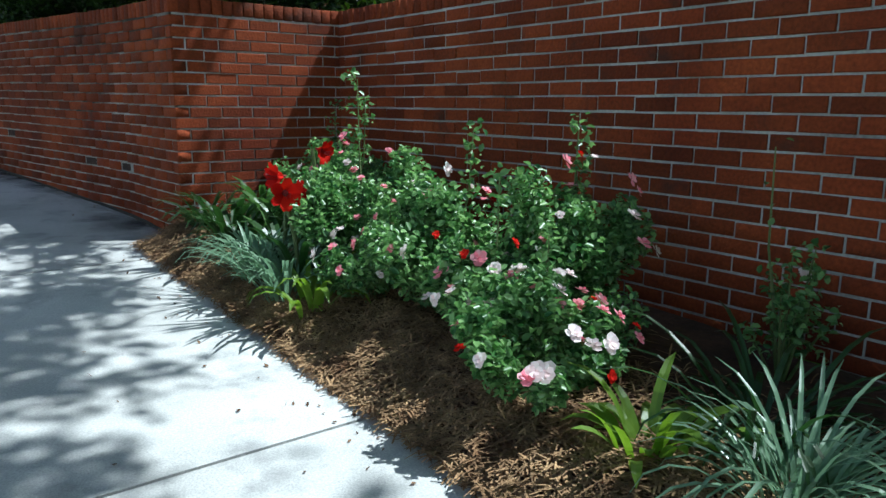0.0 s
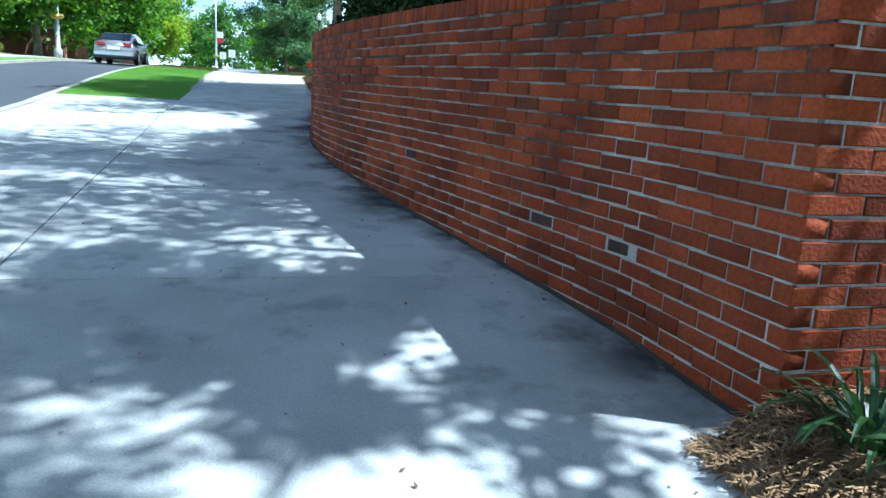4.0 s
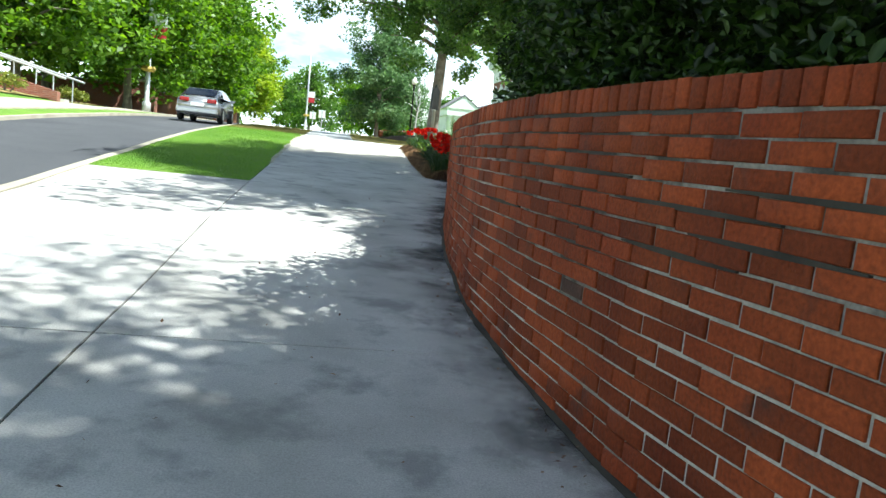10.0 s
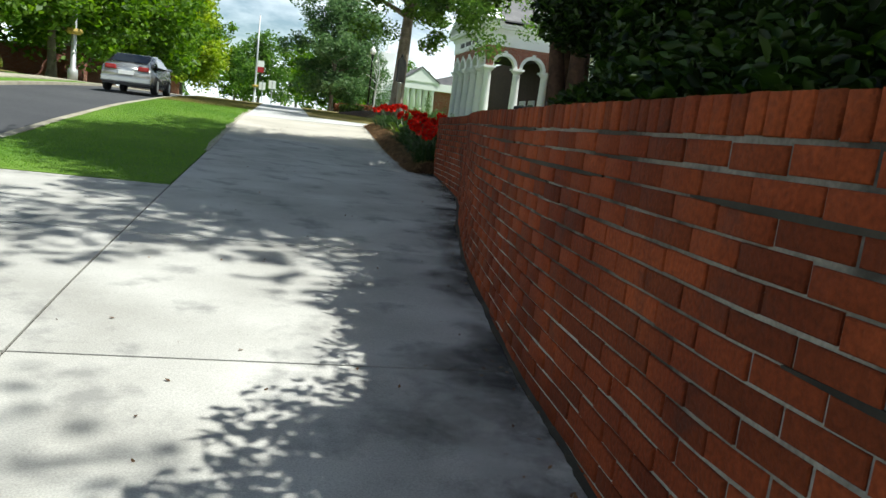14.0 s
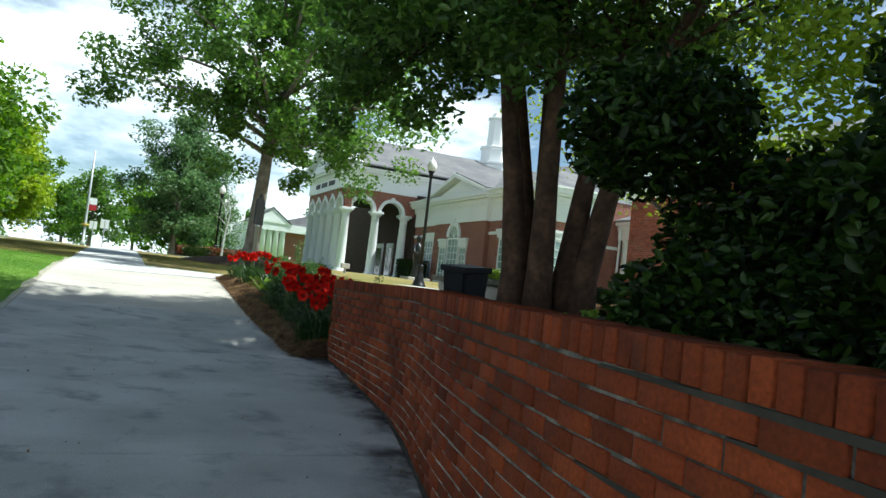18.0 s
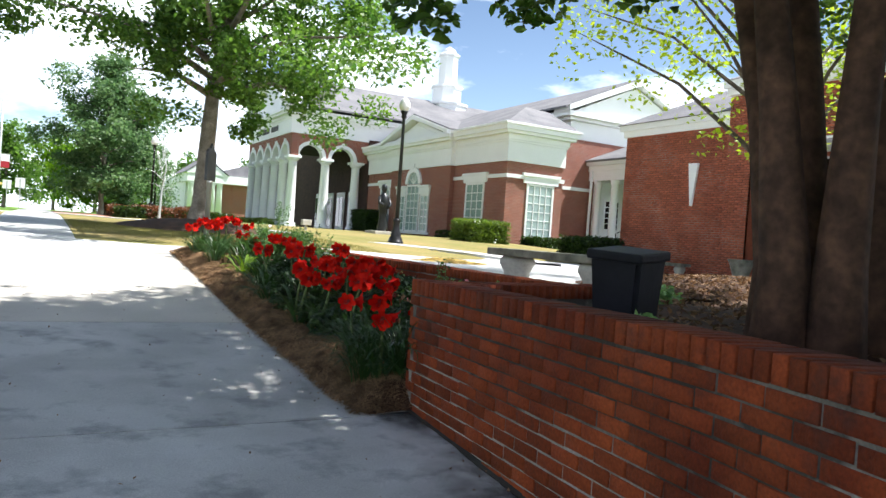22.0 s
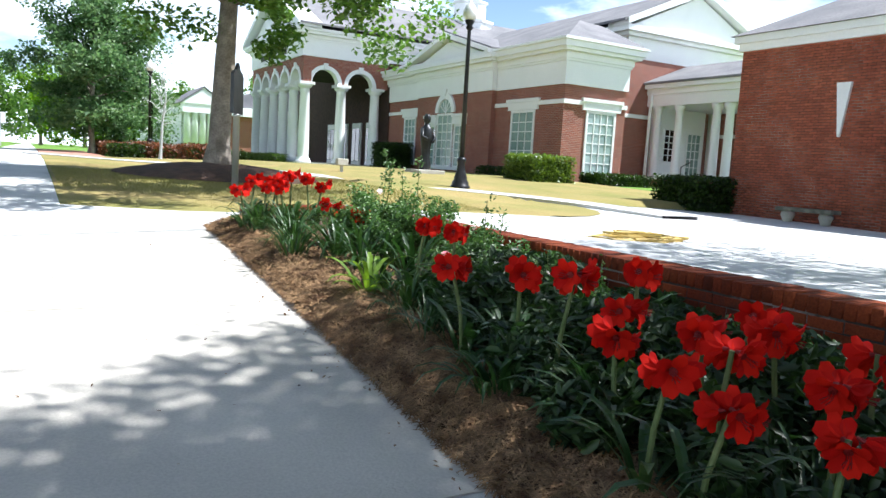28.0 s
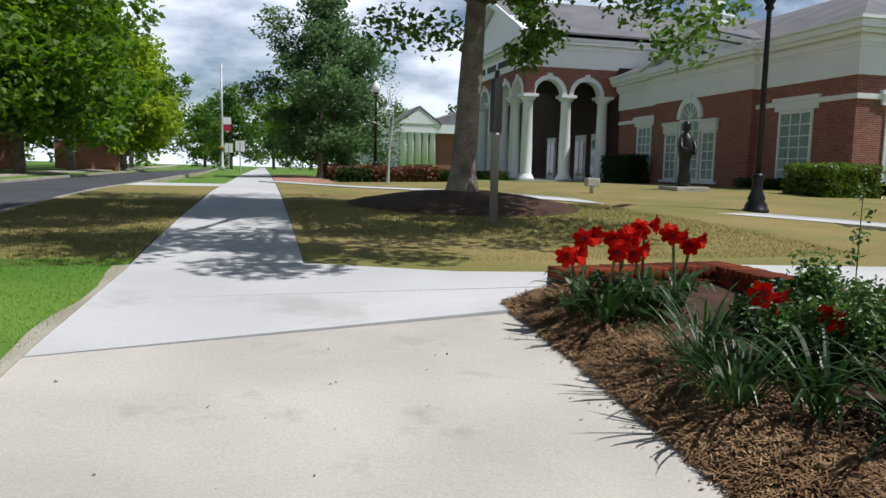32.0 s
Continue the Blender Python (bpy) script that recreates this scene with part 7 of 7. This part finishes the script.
for x, y, w, h, nl, nb, sd in ((2.60, 4.75, 0.75, 0.66, 5200, 3, 6), (2.35, 4.15, 0.80, 0.74, 7200, 6, 1), (2.12, 3.40, 0.80, 0.78, 9000, 20, 2), (2.08, 2.80, 0.75, 0.70, 9000, 20, 3), (2.30, 2.20, 0.85, 0.80, 10000, 14, 4), (1.95, 2.25, 0.65, 0.52, 7000, 26, 5), (1.80, 1.78, 0.66, 0.46, 8000, 34, 11), (1.88, 3.00, 0.5, 0.42, 4000, 18, 12), (2.75, 1.35, 0.35, 0.66, 500, 1, 7), (2.35, -0.1, 0.8, 0.8, 5000, 14, 8), (2.4, -1.3, 0.8, 0.8, 5000, 14, 9)):
    rose_bush((x, y, zs(x, y)), w, h, nl, nb, sd, "leafy shrub rose with small pink and white blooms", 1)
for x, y, n, ln, wd, mat, sd, lab in ((1.64, 3.85, 130, 0.52, 0.018, L_GREY, 1, "grey-green clump of narrow arching blades"), (1.62, 3.45, 90, 0.45, 0.018, L_GREY, 2, "grey-green clump of narrow arching blades"), (1.62, 3.15, 22, 0.42, 0.035, L_LIME, 3, "clump of green strap leaves"),
                                     (1.78, 4.55, 46, 0.5, 0.04, L_STRAP, 4, "clump of green strap leaves"), (2.1, 4.75, 40, 0.5, 0.055, L_ROSE_DEEP, 5, "clump of bright green leaves"), (1.80, 5.05, 46, 0.42, 0.025, L_STRAP, 6, "clump of green strap leaves"), (1.98, 4.25, 40, 0.5, 0.05, L_ROSE_DEEP, 14, "clump of green strap leaves"),
                                     (1.80, 1.28, 26, 0.34, 0.05, L_LIME, 7, "clump of bright green leaves"), (2.15, 1.10, 50, 0.58, 0.022, L_STRAP, 8, "upright clump of green blades"), (1.90, 0.85, 120, 0.52, 0.016, L_GREY, 9, "grey-green clump of narrow arching blades"), (2.0, 0.4, 60, 0.5, 0.02, L_GREY, 10, "grey-green clump of narrow arching blades")):
    tuft("leaf_clump", (x, y, zs(x, y)), n, ln, wd, mat, sd, lab, group="leaf clumps in the beds")
for x, y, h, b, sd, fc in ((1.74, 3.52, 0.50, 2, 1, 245), (1.78, 3.80, 0.50, 1, 2, 200), (2.05, 3.85, 0.66, 1, 3, 300)):
    amaryllis((x, y, zs(x, y)), h, b, sd, fc, 0.86)

zn = lambda x, y: bed_z(x, y, 1.74, 4.29)


def planted(x, y):
    """Place in the bed from the distance to its edge and along it."""
    yy = 24.1 + (y - 24.1) * 1.05
    return bed_edge(yy) + (x - 1.64) * 1.16, yy


k = 0
ra2 = random.Random(21)
# red drifts along the planter
for x, y, h, b in ((1.88, 33.45, 0.44, 3), (2.06, 33.3, 0.48, 3), (2.30, 33.62, 0.52, 3), (2.72, 33.55, 0.5, 2), (1.98, 33.62, 0.50, 3), (2.18, 33.45, 0.55, 3), (2.40, 33.52, 0.60, 3), (2.58, 33.36, 0.58, 3), (2.28, 33.25, 0.46, 2), (2.46, 32.05, 0.42, 2), (2.60, 31.8, 0.36, 2), (2.36, 29.70, 0.58, 4), (2.55, 29.45, 0.55, 3), (2.08, 28.35, 0.50, 3), (2.30, 28.15, 0.52, 3), (2.25, 27.70, 0.60, 4), (2.65, 27.62, 0.62, 4), (2.45, 27.45, 0.5, 3),
                   (2.00, 26.72, 0.46, 3), (1.95, 26.42, 0.44, 4), (2.22, 26.62, 0.56, 4), (2.62, 26.66, 0.60, 4), (2.32, 26.20, 0.54, 4), (2.52, 26.10, 0.54, 3), (2.05, 26.02, 0.46, 3), (2.20, 25.72, 0.50, 3), (2.75, 26.35, 0.58, 3), (2.42, 26.85, 0.56, 3), (2.85, 27.1, 0.56, 2), (2.15, 27.1, 0.48, 3), (2.55, 25.85, 0.5, 3), (1.95, 24.95, 0.46, 2), (2.12, 24.86, 0.48, 2), (1.92, 24.30, 0.46, 2), (2.22, 24.42, 0.48, 2), (2.36, 24.36, 0.46, 1)):
    x, y = planted(x, y)
    amaryllis((x, y, zn(x, y)), h * 1.1, b, 100 + k, ra2.uniform(200, 250), 0.84, 9)
    k += 1
for i, (x, y, n, ln, wd, mat) in enumerate(((1.98, 33.1, 46, 0.5, 0.03, L_STRAP), (2.3, 33.2, 50, 0.5, 0.028, L_STRAP), (2.05, 32.0, 90, 0.55, 0.018, L_STRAP), (1.95, 31.5, 60, 0.5, 0.018, L_STRAP), (2.3, 31.35, 36, 0.6, 0.03, L_STRAP), (2.35, 30.85, 46, 0.68, 0.022, L_STRAP), (2.6, 30.95, 40, 0.66, 0.022, L_STRAP), (2.1, 29.95, 20, 0.46, 0.055, L_LIME), (2.25, 30.05, 14, 0.5, 0.05, L_STRAP), (2.55, 30.2, 22, 0.5, 0.04, L_STRAP), (2.2, 29.4, 60, 0.55, 0.014, L_STRAP), (2.3, 28.2, 46, 0.5, 0.03, L_STRAP),
                                            (2.2, 27.2, 46, 0.5, 0.03, L_STRAP), (2.25, 26.2, 40, 0.55, 0.02, L_STRAP), (1.98, 24.7, 150, 0.72, 0.011, L_STRAP), (2.1, 24.35, 130, 0.72, 0.011, L_STRAP), (1.86, 24.45, 90, 0.5, 0.010, L_STRAP), (2.3, 25.2, 50, 0.5, 0.02, L_STRAP), (2.9, 26.2, 34, 0.5, 0.035, L_STRAP), (3.1, 26.9, 34, 0.5, 0.035, L_STRAP), (2.8, 27.4, 34, 0.5, 0.035, L_STRAP), (3.1, 28.2, 34, 0.5, 0.035, L_STRAP), (2.5, 28.8, 34, 0.5, 0.035, L_STRAP), (2.8, 29.4, 30, 0.5, 0.035, L_STRAP), (3.2, 29.3, 30, 0.5, 0.03, L_STRAP), (2.6, 25.4, 34, 0.5, 0.03, L_STRAP), (2.0, 27.8, 34, 0.45, 0.03, L_STRAP), (2.1, 28.9, 50, 0.5, 0.014, L_STRAP))):
    x, y = planted(x, y)
    tuft("leaf_clump", (x, y, zn(x, y)), n, ln * 1.1, wd, mat, 50 + i, "clump of arching green leaves in straw mulch", group="leaf clumps in the beds")
for x, y, w, h, nl, nb, sd in ((2.85, 31.9, 0.95, 0.72, 8200, 2, 31), (3.0, 31.1, 0.9, 0.70, 7200, 2, 38), (3.1, 30.2, 0.9, 0.5, 5200, 8, 32), (2.75, 29.6, 0.7, 0.35, 3600, 10, 33), (2.7, 28.9, 0.7, 0.38, 3600, 8, 39), (3.2, 28.9, 0.7, 0.34, 3000, 3, 34), (3.15, 27.2, 0.7, 0.34, 3000, 3, 35), (3.1, 25.6, 0.9, 0.6, 5200, 26, 36), (2.9, 24.7, 0.7, 0.5, 3600, 14, 37)):
    x, y = planted(x, y)
    rose_bush((x, y, zn(x, y)), w * 1.1, h * 1.1, nl, nb, sd, "leafy shrub rose with small pale pink blooms", 2, (0.4, 0.55, 0.05), L_ROSE_DEEP)


# ---- the car ----
car = thing("car", (-6.0, 42.5, walk_z(42.5) - 0.09), "silver four-door saloon car driving up the street", "car")
prof = [(-2.4, 0.42), (-2.42, 0.75), (-2.3, 0.98), (-1.75, 1.06), (-1.0, 1.42), (0.1, 1.47), (0.75, 1.34), (1.35, 0.98), (2.1, 0.86), (2.38, 0.68), (2.4, 0.40), (2.2, 0.24), (-2.2, 0.26)]
bm = prism([(y, z) for y, z in prof], "x", -0.91, 0.91)
for v in bm.verts:
    if v.co.z > 1.02:
        v.co.x *= 0.76
    elif abs(v.co.y) > 2.25:
        v.co.x *= 0.9
bmesh.ops.bevel(bm, geom=list(bm.edges), offset=0.07, segments=3, affect="EDGES")
part("body", bm, SILVER, car, "silver painted body", False, True)
part("rear_window", prism([(-1.78, 1.10), (-1.08, 1.40), (-1.04, 1.385), (-1.74, 1.085)], "x", -0.62, 0.62), PANE_DARK, car)
for s in (-1, 1):
    bm = bmesh.new()
    vs = [bm.verts.new(p) for p in ((s * 0.885, -1.35, 1.04), (s * 0.73, -0.85, 1.36), (s * 0.715, 0.1, 1.40), (s * 0.75, 0.65, 1.30), (s * 0.88, 1.05, 1.03))]
    bm.faces.new(vs)
    part("side_window", bm, PANE_DARK, car)
    part("tail_light", box(s * 0.55 - 0.16, s * 0.55 + 0.20, -2.43, -2.25, 0.78, 0.93, None, 0.03), TAILLIGHT, car)
    part("mirror", box(s * 0.98 - 0.1, s * 0.98 + 0.1, 0.75, 0.9, 0.98, 1.1, None, 0.03), SILVER, car)
    for y in (-1.42, 1.42):
        bm = lathe([(0.12, -0.11), (0.30, -0.11), (0.335, -0.06), (0.335, 0.06), (0.30, 0.11), (0.12, 0.11)], (0, 0, 0), 24)
        bmesh.ops.rotate(bm, verts=bm.verts, cent=(0, 0, 0), matrix=Matrix.Rotation(radians(90), 3, "Y"))
        bmesh.ops.translate(bm, vec=(s * 0.82, y, 0.335), verts=bm.verts)
        wheel = part("wheel", bm, TYRE, car, "", False, True)
        bm = lathe([(0.03, -0.02), (0.21, 0.0), (0.21, 0.03), (0.05, 0.05)], (0, 0, 0), 20)
        bmesh.ops.rotate(bm, verts=bm.verts, cent=(0, 0, 0), matrix=Matrix.Rotation(radians(90 * s), 3, "Y"))
        bmesh.ops.translate(bm, vec=(s * 0.90, y, 0.335), verts=bm.verts)
        part("rim", bm, ALUMINIUM, wheel)
part("number_plate", box(-0.26, 0.26, -2.445, -2.41, 0.62, 0.76), WHITE, car, "pale plate with a plain bar")
part("bumper", box(-0.84, 0.84, -2.46, -2.2, 0.33, 0.55, None, 0.05), SILVER, car)


# ---- leafy undergrowth of the planter, bed shade put into its near-black leaves ----
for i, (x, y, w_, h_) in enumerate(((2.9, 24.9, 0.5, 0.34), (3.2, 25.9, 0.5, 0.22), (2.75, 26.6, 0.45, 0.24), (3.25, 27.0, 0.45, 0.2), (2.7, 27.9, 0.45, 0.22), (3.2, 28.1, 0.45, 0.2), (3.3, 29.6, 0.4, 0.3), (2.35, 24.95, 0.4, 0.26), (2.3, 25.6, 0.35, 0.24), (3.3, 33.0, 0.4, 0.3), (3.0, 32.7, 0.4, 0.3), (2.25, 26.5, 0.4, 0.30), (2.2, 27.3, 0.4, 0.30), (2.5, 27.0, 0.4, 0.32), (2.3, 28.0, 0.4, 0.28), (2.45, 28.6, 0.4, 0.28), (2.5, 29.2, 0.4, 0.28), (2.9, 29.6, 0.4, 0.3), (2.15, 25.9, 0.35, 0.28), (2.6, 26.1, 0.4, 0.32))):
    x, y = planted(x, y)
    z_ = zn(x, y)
    bush("leafy_plant", [(x, y, z_ + h_ * 0.55), (x + w_ * 0.5, y + 0.1, z_ + h_ * 0.5), (x - w_ * 0.45, y - 0.15, z_ + h_ * 0.4), (x, y + w_ * 0.6, z_ + h_ * 0.45)], [h_ * 0.7] * 4, 1500, 0.10, L_UNDER, 300 + i, "leafy plant among the flowers, bed shade in its near-black green", "plant", at=(x, y, z_), group="leafy plants in the planter", wscale=0.4)

# More plants added to darken the bed, in the same shade-toned leaves.
ru = random.Random(91)
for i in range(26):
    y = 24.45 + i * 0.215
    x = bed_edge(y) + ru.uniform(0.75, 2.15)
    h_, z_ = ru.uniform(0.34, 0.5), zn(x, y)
    bush("leafy_plant", [(x, y, z_ + h_ * 0.6), (x + 0.2, y + 0.1, z_ + h_ * 0.5), (x - 0.2, y - 0.12, z_ + h_ * 0.45), (x, y + 0.25, z_ + h_ * 0.5)], [h_ * 0.6] * 4, 1400, 0.10, L_UNDER, 340 + i, "leafy plant among the flowers, bed shade in its near-black green", "plant", at=(x, y, z_), group="leafy plants in the planter", wscale=0.4)

# ---- crumbs on the pavement ----
rd = np.random.default_rng(51)
n_c = 900
cx, cy = rd.uniform(-1.4, 1.5, n_c), rd.uniform(0.5, 34, n_c)
near_wall = rd.random(n_c) < 0.6
cx = np.where(near_wall, [edge_right(b) for b in cy] - np.abs(rd.normal(0, 0.16, n_c)) - 0.03, cx)
keep = np.array([a < (edge_right(b) - 0.03) for a, b in zip(cx, cy)])
cp = np.stack([cx, cy, np.array([walk_z(b) + 0.006 for b in cy])], 1)[keep]
crumb = leaves("fallen_leaf", cp, 0.026, 0.015, CHIPS, None, rd, 3.0, bend=0.1)
tagged(crumb, "small dry leaves and crumbs scattered on the pavement", "litter", kind="stuff")
